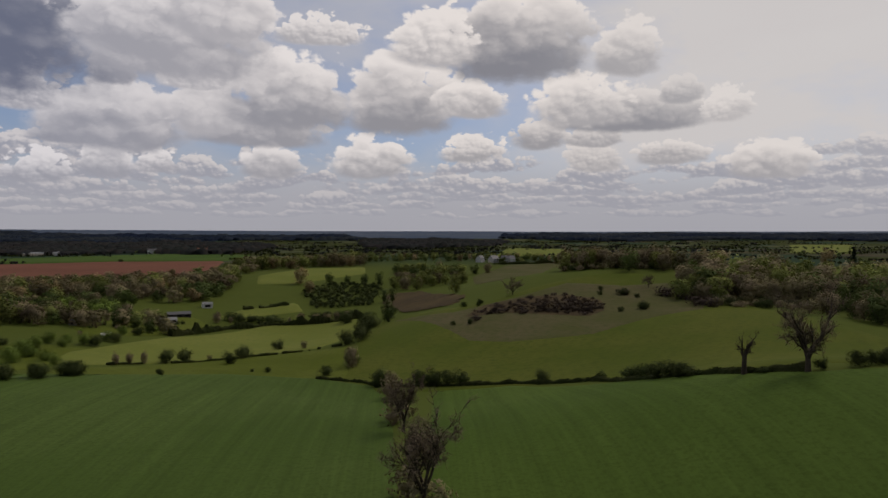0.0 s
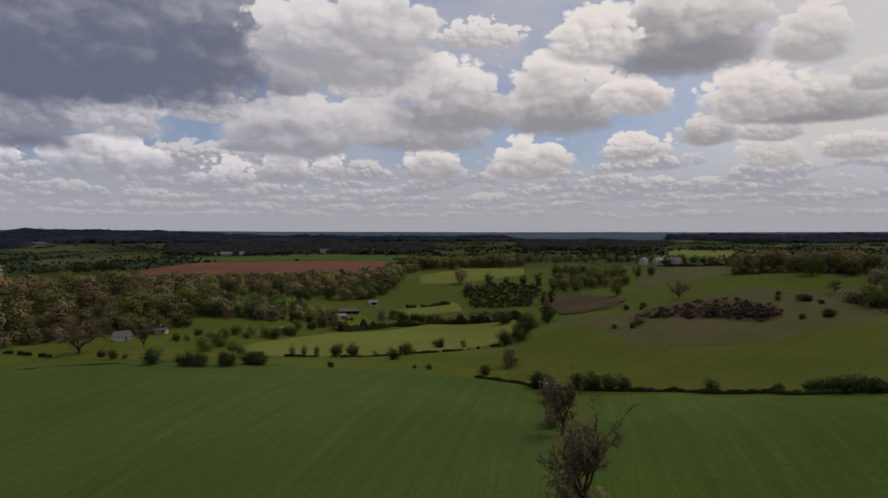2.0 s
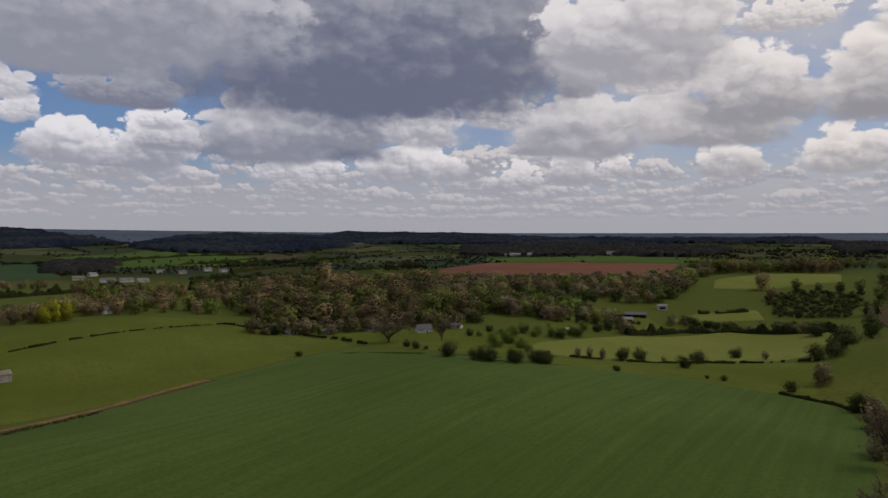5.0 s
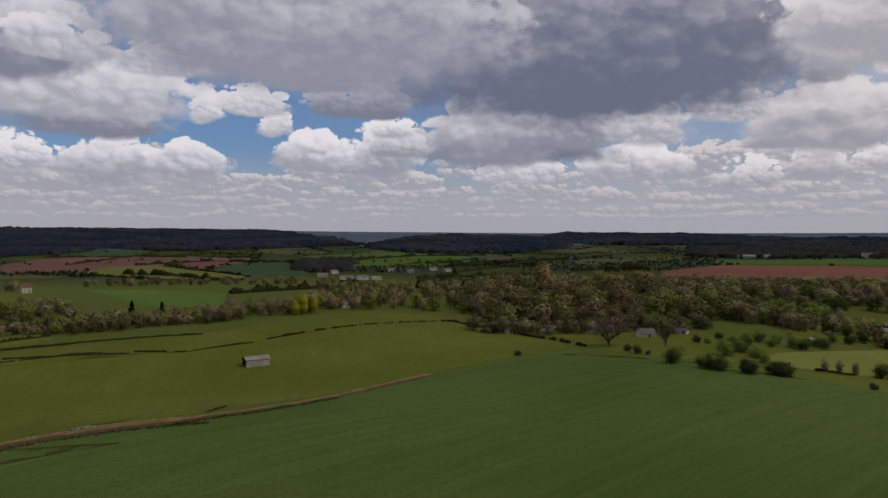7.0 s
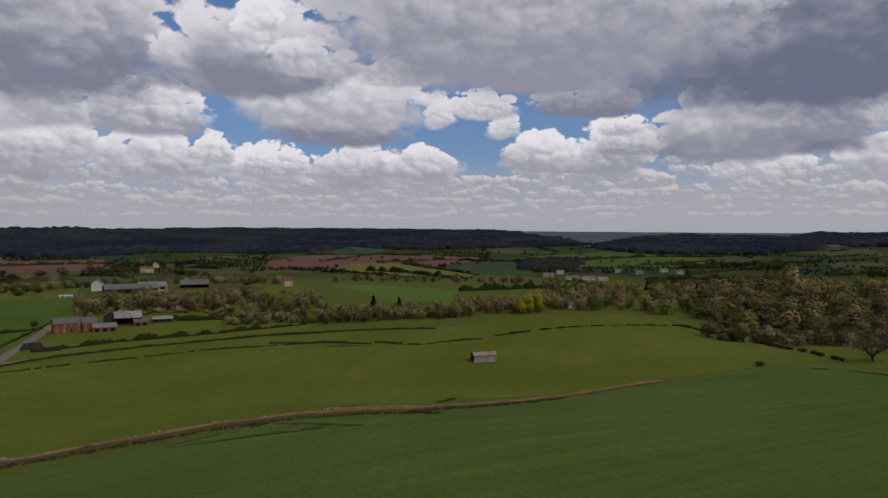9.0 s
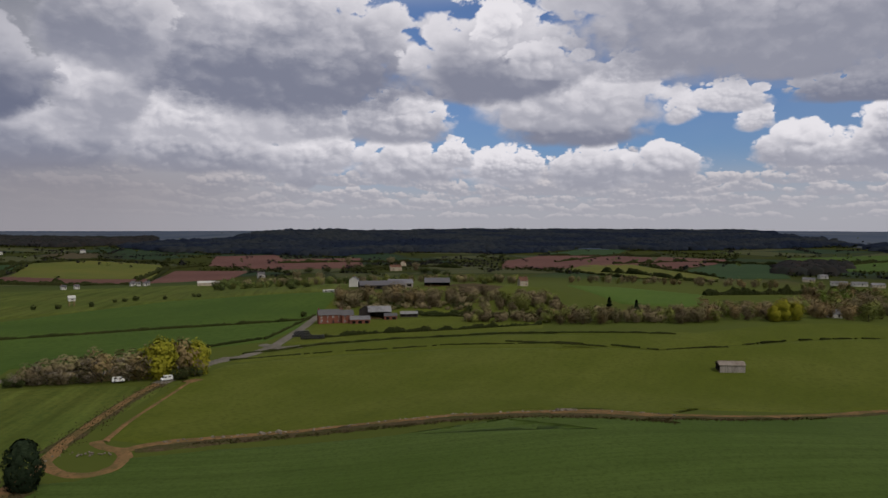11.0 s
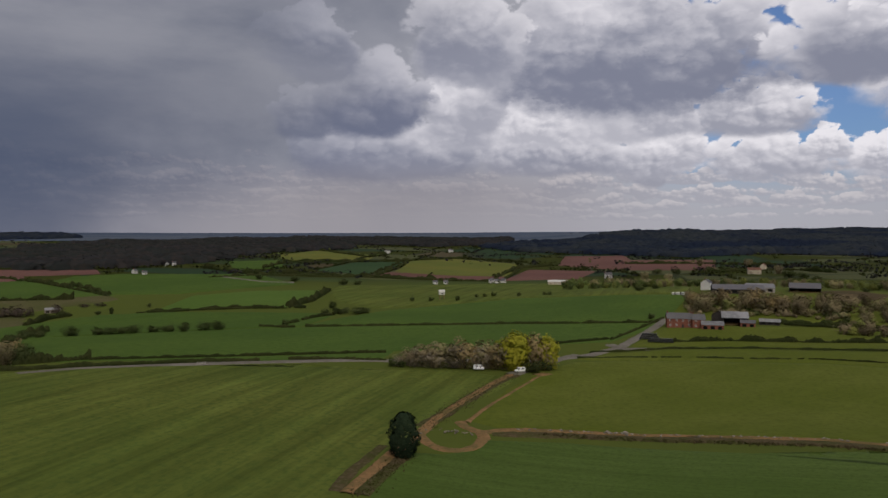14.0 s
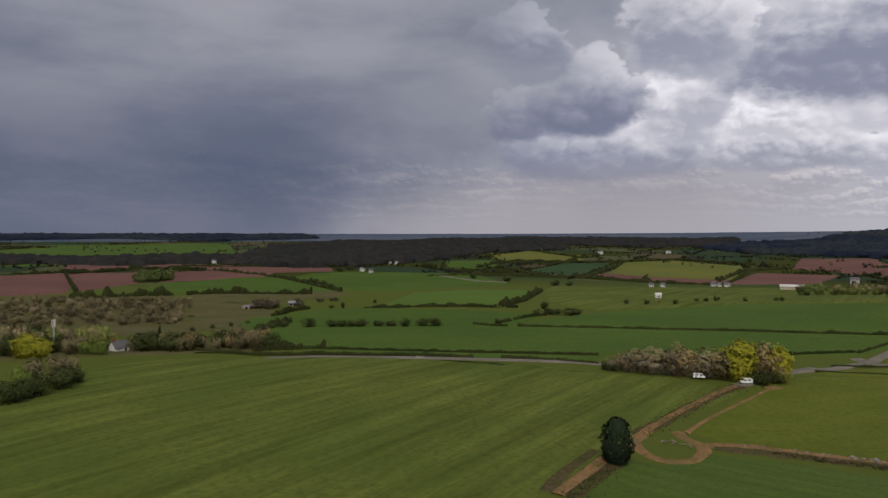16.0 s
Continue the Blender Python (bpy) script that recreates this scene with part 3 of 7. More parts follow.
def mesh_of(name, verts, faces, mat=None, smooth=False):
    me = bpy.data.meshes.new(name)
    if isinstance(faces, np.ndarray):
        # all faces have the same number of corners
        n, k = faces.shape
        me.vertices.add(len(verts))
        me.vertices.foreach_set("co", np.asarray(verts, np.float32).ravel())
        me.loops.add(n * k)
        me.loops.foreach_set("vertex_index", faces.astype(np.int32).ravel())
        me.polygons.add(n)
        me.polygons.foreach_set("loop_start", np.arange(0, n * k, k, dtype=np.int32))
        me.update(calc_edges=True)
    else:
        me.from_pydata([tuple(v) for v in verts], [], [tuple(f) for f in faces])
    if mat:
        me.materials.append(mat)
    me.polygons.foreach_set("use_smooth", [smooth] * len(me.polygons))
    me.update()
    return me


CROWN_WAYS = {}


def crown_mesh(name, verts, faces, mat, ways):
    """Leaves whose shading follows the roundness of the crown that they belong to."""
    me = mesh_of(name, verts, faces, mat, True)
    ways = np.repeat(ways / np.maximum(np.linalg.norm(ways, axis=1), 1e-6)[:, None], faces.shape[1], axis=0)
    me.normals_split_custom_set(ways)
    CROWN_WAYS[me.name] = ways
    return me


def empty(name, x, y, z=None, turn=0.0, size=1.0, size_z=None):
    ob = new(name)
    z = float(ground(x, y)) if z is None else z
    ob.empty_display_size = 0.2
    ob.matrix_world = pose(x, y, z, 0, 0, turn) @ Matrix.Diagonal((size, size, size_z or size, 1))
    return ob


def child(name, data, parent, at=None, label=""):
    ob = new(name, data)
    ob.parent = parent
    if at is not None:
        ob.matrix_basis = at
    return tagged(ob, label) if label else ob


def part(name, bm, mat, parent, label="", at=None, smooth=False):
    me = bpy.data.meshes.new(name)
    bm.to_mesh(me)
    bm.free()
    me.materials.append(mat)
    if smooth:
        me.polygons.foreach_set("use_smooth", [True] * len(me.polygons))
    return child(name, me, parent, at, label)


# ---- ground ----
def build_ground():
    radii = np.concatenate([[0.0], [0.3], np.geomspace(15, 4960, 230)])
    turns = np.radians(np.linspace(0, 360, 450, endpoint=False))
    n = len(turns)
    rr, aa = np.meshgrid(radii[1:], turns, indexing="ij")
    x, y = -rr * np.sin(aa), rr * np.cos(aa)
    z = ground(x, y) - 0.14 - 0.0007 * rr
    verts = np.column_stack([x.ravel(), y.ravel(), z.ravel()])
    a = (np.arange(len(radii) - 2) * n)[:, None] + np.arange(n)[None, :]
    c = (np.arange(len(radii) - 2) * n)[:, None] + np.roll(np.arange(n), -1)[None, :]
    faces = np.stack([a, a + n, c + n, c], -1).reshape(-1, 4)
    ob = new("ground", mesh_of("ground", verts, faces, M["ground"], True))
    tagged(ob, "rolling green farmland reaching the far hills", "ground", kind="structure")


build_ground()


def roughen(corners, every, amount):
    """The same outline with more corners, each a little off the line."""
    out = []
    for (x1, y1), (x2, y2) in zip(corners, corners[1:] + corners[:1]):
        n = max(1, int(math.hypot(x2 - x1, y2 - y1) / every))
        for k in range(n):
            f = k / n
            out.append((x1 + (x2 - x1) * f + float(rng.normal(0, amount)), y1 + (y2 - y1) * f + float(rng.normal(0, amount))))
    return out


def rim(bm, lift):
    """Slopes the edge of a patch of ground outwards and down into the land beneath."""
    out = {}
    edges = [e for e in bm.edges if len(e.link_faces) == 1]
    for e in edges:
        a, b = e.verts
        d = Vector((b.co.y - a.co.y, a.co.x - b.co.x, 0))
        if d.length < 1e-6:
            continue
        d.normalize()
        if d.dot(e.link_faces[0].calc_center_median() - a.co) > 0:
            d = -d
        for v in (a, b):
            out[v] = out.get(v, Vector((0, 0, 0))) + d
    foot = {}
    for v, d in out.items():
        if d.length > 1e-6:
            d = d.normalized()
        drop = lift + 0.2 + 0.0009 * math.hypot(v.co.x, v.co.y)
        foot[v] = bm.verts.new((v.co.x + d.x * drop * 4.0, v.co.y + d.y * drop * 4.0, v.co.z - drop))
    for e in edges:
        a, b = e.verts
        if a in foot and b in foot:
            f = bm.faces.new((a, b, foot[b], foot[a]))
            f.normal_update()
            if f.normal.z < 0:
                f.normal_flip()


PLOTS = []


def drape(name, corners, mat, lift, label, category="field", kind="structure", step=None, ragged=0.0):
    """A patch of ground with these corners in plan, laid over the land."""
    if ragged:
        corners = roughen(corners, ragged * 3, ragged)
    bm = bmesh.new()
    vs = [bm.verts.new((x, y, 0)) for x, y in corners]
    bm.faces.new(vs)
    bmesh.ops.triangulate(bm, faces=bm.faces[:])
    PLOTS.append(list(corners))
    pts = np.array(corners, float)
    lo, hi = pts.min(0), pts.max(0)
    far = np.hypot(*pts.mean(0))
    step = step or max(7.0, far / 45.0, float((hi - lo).max()) / 70)
    for axis in (0, 1):
        for c in np.arange(lo[axis] + step / 2, hi[axis], step):
            co, no = [0.0, 0.0, 0.0], [0.0, 0.0, 0.0]
            co[axis], no[axis] = float(c), 1.0
            bmesh.ops.bisect_plane(bm, geom=bm.verts[:] + bm.edges[:] + bm.faces[:], plane_co=co, plane_no=no)
    xs = np.array([v.co.x for v in bm.verts])
    ys = np.array([v.co.y for v in bm.verts])
    zs = ground(xs, ys) + lift
    for v, z in zip(bm.verts, zs):
        v.co.z = z
    bmesh.ops.recalc_face_normals(bm, faces=bm.faces[:])
    if sum(f.normal.z for f in bm.faces) < 0:
        bmesh.ops.reverse_faces(bm, faces=bm.faces[:])
    rim(bm, lift)
    me = bpy.data.meshes.new(name)
    bm.to_mesh(me)
    bm.free()
    me.materials.append(mat)
    me.polygons.foreach_set("use_smooth", [True] * len(me.polygons))
    return tagged(new(name, me), label, category, kind=kind)


def along(points, step):
    """Points every step metres along a line in plan, with the direction there."""
    pts = np.array(points, float)
    seg = np.hypot(*np.diff(pts, axis=0).T)
    s = np.concatenate([[0], np.cumsum(seg)])
    n = max(2, int(s[-1] / step) + 1)
    t = np.linspace(0, s[-1], n)
    out = np.stack([np.interp(t, s, pts[:, 0]), np.interp(t, s, pts[:, 1])], 1)
    if n > 6:
        for _ in range(2):
            out[1:-1] = (out[:-2] + out[1:-1] * 2 + out[2:]) / 4
    d = np.gradient(out, axis=0)
    return out, d / np.maximum(np.hypot(*d.T), 1e-6)[:, None]


def ribbon(name, points, width, mat, lift, label, category="path", wobble=0.15, kind="structure"):
    """A strip of uneven width laid along a line."""
    far = float(np.min(np.hypot(*np.array(points, float).T)))
    p, d = along(points, max(2.0, far / 120))
    side = np.stack([-d[:, 1], d[:, 0]], 1)
    rows = []
    drop = lift + 0.25 + 0.001 * far
    offs = []
    for k in (-0.5, -0.17, 0.17, 0.5):
        slow = np.convolve(rng.normal(0, wobble * 1.5, len(p) + 4), np.ones(5) / 5, "valid")
        offs.append(width * k * (1 + slow + rng.normal(0, wobble * 0.5, len(p))))
    for w, sink in [(offs[0] - drop * 1.6, drop)] + [(w, 0.0) for w in offs] + [(offs[3] + drop * 1.6, drop)]:
        q = p + side * w[:, None]
        rows.append(np.column_stack([q, ground(q[:, 0], q[:, 1]) + lift - sink]))
    n = len(p)
    verts = np.concatenate(rows)
    faces = [(k * n + i, k * n + i + 1, (k + 1) * n + i + 1, (k + 1) * n + i) for k in range(5) for i in range(n - 1)]
    me = mesh_of(name, verts, [f[::-1] for f in faces], mat, True)
    if me.polygons[0].normal.z < 0:
        me.flip_normals()
    return tagged(new(name, me), label, category, kind=kind)


# ---- leaves, twigs, trunks ----
def leaf_cards(centres, size, gen, out=None, loose=0.55):
    """Small four-cornered sprays of leaves about the given centres, as vertices and faces; they lie along the
    crown's surface where the outward ways are given, more or less loosely."""
    n = len(centres)
    face = gen.normal(size=(n, 3))
    face /= np.linalg.norm(face, axis=1)[:, None]
    if out is not None:
        face = out + face * loose
        face /= np.maximum(np.linalg.norm(face, axis=1), 1e-6)[:, None]
    a = np.cross(face, gen.normal(size=(n, 3)))
    a /= np.maximum(np.linalg.norm(a, axis=1), 1e-6)[:, None]
    b = np.cross(face, a)
    s = (size * gen.uniform(0.55, 1.35, n))[:, None]
    c = np.asarray(centres)
    bend = face * s * -0.25
    v = np.stack([c - a * s + bend, c - b * s * 0.75, c + a * s + bend, c + b * s * 0.75], 1).reshape(-1, 3)
    f = np.arange(4 * n).reshape(n, 4)
    return v, f


def tube(points, radii, sides, verts, faces):
    """A tapered limb along the points."""
    pts = [Vector(p) for p in points]
    first = len(verts)
    for i, p in enumerate(pts):
        d = (pts[min(i + 1, len(pts) - 1)] - pts[max(i - 1, 0)])
        d = d.normalized() if d.length > 1e-6 else Vector((0, 0, 1))
        u = d.orthogonal().normalized()
        w = d.cross(u)
        for k in range(sides):
            t = 2 * math.pi * k / sides
            verts.append(p + (u * math.cos(t) + w * math.sin(t)) * radii[i])
    for i in range(len(pts) - 1):
        for k in range(sides):
            k2 = (k + 1) % sides
            a = first + i * sides
            faces.append((a + k, a + k2, a + sides + k2, a + sides + k))


def limb(start, direction, length, radius, gen, bends=4, lift=0.12, crook=0.22):
    p, d = Vector(start), Vector(direction).normalized()
    pts, rad = [p.copy()], [radius]
    for i in range(bends):
        d = (d + Vector(gen.normal(0, crook, 3)) + Vector((0, 0, lift))).normalized()
        p = p + d * (length / bends)
        pts.append(p.copy())
        rad.append(radius * (1 - 0.72 * (i + 1) / bends))
    return pts, rad


def grow(gen, levels, trunk_h, height, spread, radius, lean=0.0, splits=(5, 5, 5, 4), twig=0.006):
    """A branching frame about 1 high: returns vertices and faces of the wood, and the tips of the last shoots."""
    verts, faces, tips = [], [], []
    pts, rad = limb((0, 0, -0.02), (lean, 0, 1), trunk_h, radius, gen, 4, 0.15, 0.07)
    tube(pts, [radius * 1.35] + [radius * (1 - 0.08 * i) for i in range(1, 5)], 7, verts, faces)
    stack = []
    n = splits[0]
    for k in range(n):
        t = 2 * math.pi * (k + gen.uniform(-0.3, 0.3)) / n
        up = gen.uniform(0.7, 1.9)
        start = pts[-1] if k % 2 else pts[-2]
        stack.append((start, Vector((math.cos(t) * spread, math.sin(t) * spread, up)), (height - trunk_h) * gen.uniform(0.62, 0.9), radius * 0.62, 1))
    while stack:
        p, d, length, r, level = stack.pop()
        q, rad = limb(p, d, length, r, gen, 4 if level < 3 else 2, 0.16 if level < 3 else 0.02, 0.2)
        tube(q, [max(v, twig * 0.35) for v in rad], 5 if level == 1 else (4 if level == 2 else 3), verts, faces)
        if level >= levels:
            tips.extend(q[1:])
            continue
        m = splits[level]
        for k in range(m):
            f = gen.uniform(0.25, 1.0)
            i = min(int(f * (len(q) - 1)), len(q) - 2)
            base = q[i].lerp(q[i + 1], f * (len(q) - 1) - i)
            main = (q[i + 1] - q[i]).normalized()
            out = (main + Vector(gen.normal(0, 0.75, 3))).normalized()
            stack.append((base, out, length * gen.uniform(0.36, 0.6), max(rad[i] * 0.6, twig), level + 1))
    return verts, faces, tips


def blob_points(n, gen, low, rx, rz, blobs, blob_size, skirt=0.0, hang=0.28):
    """Points inside a crown of overlapping clumps, thicker towards each clump's outside."""
    c = gen.normal(size=(blobs, 3))
    c /= np.linalg.norm(c, axis=1)[:, None]
    c *= gen.uniform(0.25, 0.85, blobs)[:, None] ** 0.6
    c = c * np.array([rx, rx, rz]) * gen.uniform(0.85, 1.12, (blobs, 1)) + np.array([0, 0, low + rz])
    r = blob_size * gen.uniform(0.7, 1.35, blobs)
    pick = gen.integers(0, blobs, n)
    d = gen.normal(size=(n, 3))
    d /= np.linalg.norm(d, axis=1)[:, None]
    p = c[pick] + d * (r[pick] * gen.uniform(0.35, 1.0, n) ** 0.4)[:, None] * np.array([1, 1, 0.85])
    # low boughs and undergrowth fill the foot of the crown
    drop = gen.uniform(size=n) < hang
    p[drop, 2] *= gen.uniform(0.0, 0.9, int(drop.sum()))
    p[drop, :2] *= 0.92
    p[:, 2] = np.maximum(p[:, 2], skirt)
    whole = (p - np.array([0, 0, low + rz * 0.8])) / np.array([rx, rx, rz])
    way = d * 0.30 + whole * 0.9 + np.array([0, 0, 0.1])
    return p, way / np.maximum(np.linalg.norm(way, axis=1), 1e-6)[:, None]


KINDS, DISTANT = {}, {}


def kind(name, mat, wood, label, category, variants=3, leaves=620, size=0.042, low=0.22, rx=0.34, rz=0.37, blobs=18, blob=0.14, trunk=True, skirt=0.03, levels=1):
    made, light = [], []
    for k in range(variants):
        gen = np.random.default_rng(hash_name(name) + k)
        p, way = blob_points(leaves, gen, low, rx * gen.uniform(0.9, 1.12), rz, blobs, blob, skirt)
        v, f = leaf_cards(p, size, gen, way, 0.30)
        crown = crown_mesh("crown", v, f, mat, way)
        p, way = blob_points(int(leaves * 0.62), gen, low, rx * gen.uniform(0.9, 1.12), rz, max(18, blobs), blob * 1.15, skirt)
        v, f = leaf_cards(p, size * 1.30, gen, way, 0.26)
        tv, tf = [], []
        tube([(0, 0, -0.02), (0, 0, max(low, 0.1)), (0.01, 0, 0.55)], [0.026, 0.02, 0.008], 4, tv, tf)
        light.append((mesh_of("trunk", tv, tf, wood), crown_mesh("crown", v, f, mat, way)))
        wv, wf, _ = grow(gen, levels, max(low * 1.1, 0.05), 0.80 if trunk else 0.6, 0.8 if trunk else 1.3, 0.024 if trunk else 0.02, splits=(5, 3, 3))
        made.append((mesh_of("trunk", wv, wf, wood, True), crown))
    KINDS[name] = (made, label, category)
    DISTANT[name] = light


def hash_name(s):
    return sum((i + 1) * ord(c) for i, c in enumerate(s))


kind("bud", M["bud"], M["bark"], "leafless brown tree just coming into bud", "tree", leaves=900, size=0.034, low=0.06, rz=0.46, blobs=28, blob=0.13)
kind("rust", M["rust"], M["bark"], "copper-brown budding tree with a rounded crown", "tree", leaves=900, size=0.034, low=0.06, rz=0.46, blobs=28)
kind("olive", M["olive"], M["bark"], "olive-green tree in young leaf", "tree", leaves=780, size=0.036, low=0.05, rz=0.46)
kind("leaf", M["leaf"], M["bark"], "dark green leafy tree with a broad crown", "tree", leaves=800, size=0.036, low=0.05, rz=0.46)
kind("fresh", M["fresh"], M["bark"], "fresh green leafy tree in spring", "tree", leaves=780, size=0.036, low=0.05, rz=0.46)
kind("golden", M["golden"], M["bark"], "golden yellow-green tree in new leaf", "tree", leaves=4200, size=0.030, low=0.02, rx=0.33, rz=0.44, blobs=60, blob=0.15)
kind("blossom", M["blossom"], M["bark"], "pale blossoming thorn tree beside the lane", "tree", leaves=2000, size=0.026, low=0.03, rx=0.50, rz=0.44, blobs=26, blob=0.15)
kind("shrub", M["bud"], M["bark"], "brown leafless thorn bush on rough ground", "bush", leaves=460, size=0.055, low=0.02, rx=0.58, rz=0.42, blobs=14, blob=0.20, trunk=False, skirt=0.0)
kind("bramble", M["bramble"], M["bark"], "dark bramble bush on the hillside", "bush", leaves=300, size=0.075, low=0.0, rx=0.85, rz=0.42, blobs=12, blob=0.26, trunk=False, skirt=0.0)
kind("bush", M["bushleaf"], M["bark"], "dark green rounded bush on the field edge", "bush", leaves=1900, size=0.032, low=0.0, rx=0.54, rz=0.44, blobs=34, blob=0.19, trunk=False, skirt=0.0)
kind("greenbush", M["fresh"], M["bark"], "fresh green hawthorn bush on the field edge", "bush", leaves=1700, size=0.032, low=0.0, rx=0.54, rz=0.44, blobs=34, blob=0.19, trunk=False, skirt=0.0)


def conifer_kind():
    made = []
    for k in range(2):
        gen = np.random.default_rng(50 + k)
        n = 1500
        h = gen.uniform(0.03, 1.0, n) ** 1.15
        r = 0.23 * (1 - h) ** 0.62 * (0.75 + 0.25 * np.sin(h * 40 + gen.uniform(0, 0.6, n))) * gen.uniform(0.5, 1.05, n) ** 0.5
        t = gen.uniform(0, 2 * math.pi, n)
        p = np.column_stack([np.cos(t) * r, np.sin(t) * r, h * 0.98])
        way = p * np.array([3, 3, 0]) + np.array([0, 0, 0.3])
        v, f = leaf_cards(p, 0.034, gen, way)
        wv, wf = [], []
        tube([(0, 0, -0.02), (0, 0, 0.4), (0.01, 0, 0.9)], [0.03, 0.02, 0.006], 6, wv, wf)
        made.append((mesh_of("trunk", wv, wf, M["bark"], True), crown_mesh("crown", v, f, M["needle"], way)))
    KINDS["conifer"] = (made, "dark evergreen conifer with dense needles", "tree")


conifer_kind()


def yew_kind():
    gen = np.random.default_rng(77)
    n = 3200
    h = gen.uniform(0.0, 1.0, n)
    r = 0.34 * np.sqrt(np.clip(1 - ((h - 0.42) / 0.60) ** 2, 0, 1)) * gen.uniform(0.55, 1.08, n) ** 0.5
    t = gen.uniform(0, 2 * math.pi, n)
    r = r * (1 + 0.12 * np.sin(t * 3 + h * 9) + 0.08 * np.sin(t * 7 - h * 15))
    way = np.column_stack([np.cos(t), np.sin(t), (h - 0.4) * 1.5])
    v, f = leaf_cards(np.column_stack([np.cos(t) * r, np.sin(t) * r, h * 0.97 + 0.02]), 0.030, gen, way)
    wv, wf = [], []
    tube([(0, 0, -0.02), (0, 0, 0.4), (0.01, 0, 0.9)], [0.04, 0.03, 0.006], 6, wv, wf)
    KINDS["yew"] = ([(mesh_of("trunk", wv, wf, M["bark"], True), crown_mesh("crown", v, f, M["needle"], way))], "dense dark rounded evergreen tree", "tree")


yew_kind()


def bare_kind(name, seed, label, levels=4, splits=(6, 5, 5, 4), haze=4200, trunk_h=0.22, spread=0.75):
    made = []
    for k in range(2):
        gen = np.random.default_rng(seed + k)
        wv, wf, tips = grow(gen, levels, trunk_h, 0.86, spread, 0.026, splits=splits, twig=0.0032)
        t = np.array([tuple(p) for p in tips])
        pick = gen.integers(0, len(t), haze)
        a = t[pick] + gen.normal(0, 0.012, (haze, 3))
        d = gen.normal(size=(haze, 3)) + np.array([0, 0, 0.25])
        d /= np.linalg.norm(d, axis=1)[:, None]
        b = a + d * gen.uniform(0.025, 0.06, (haze, 1))
        w = np.cross(d, gen.normal(size=(haze, 3)))
        w /= np.linalg.norm(w, axis=1)[:, None]
        w *= 0.0026
        v = np.stack([a - w, a + w, b], 1).reshape(-1, 3)
        f = np.arange(3 * haze).reshape(haze, 3)
        made.append((mesh_of("trunk", wv, wf, M["bark"], True), mesh_of("crown", v, f, M["twig"])))
    KINDS[name] = (made, label, "tree")


bare_kind("bare", 301, "large leafless ash tree in a field hedge")
bare_kind("oak", 321, "spreading bare oak tree at a field edge", haze=3800, trunk_h=0.16, spread=1.1)


def plant(what, x, y, h, wide=1.0, turn=None, z=None, label=""):
    made, text, cat = KINDS[what]
    trunk, crown = made[int(rng.integers(len(made)))]
    top = empty({"tree": "tree", "bush": "bush"}[cat], x, y, (float(ground(x, y)) - 0.1) if z is None else z, float(rng.uniform(0, 360)) if turn is None else turn, h * wide, h)
    tagged(top, label or text, cat)
    child("trunk", trunk, top)
    child("crown", crown, top)
    return top


def plants(what, spots, label=""):
    for x, y, h, *w in spots:
        plant(what, x, y, h, w[0] if w else 1.0, label=label)


def inside(x, y, poly):
    ok = False
    for (x1, y1), (x2, y2) in zip(poly, poly[1:] + poly[:1]):
        if (y1 > y) != (y2 > y) and x < (x2 - x1) * (y - y1) / (y2 - y1) + x1:
            ok = not ok
    return ok


def scatter(poly, spacing):
    pts = np.array(poly, float)
    lo, hi = pts.min(0), pts.max(0)
    out = []
    for gx in np.arange(lo[0], hi[0], spacing):
        for gy in np.arange(lo[1], hi[1], spacing * 0.87):
            x, y = gx + rng.uniform(-0.45, 0.45) * spacing, gy + rng.uniform(-0.45, 0.45) * spacing
            if inside(x, y, poly):
                out.append((x, y))
    return out


def mesh_arrays(me):
    v = np.empty(len(me.vertices) * 3)
    me.vertices.foreach_get("co", v)
    f = np.empty(len(me.loops), dtype=np.int32)
    me.loops.foreach_get("vertex_index", f)
    return v.reshape(-1, 3), f.reshape(len(me.polygons), -1)


ARRAYS = {}


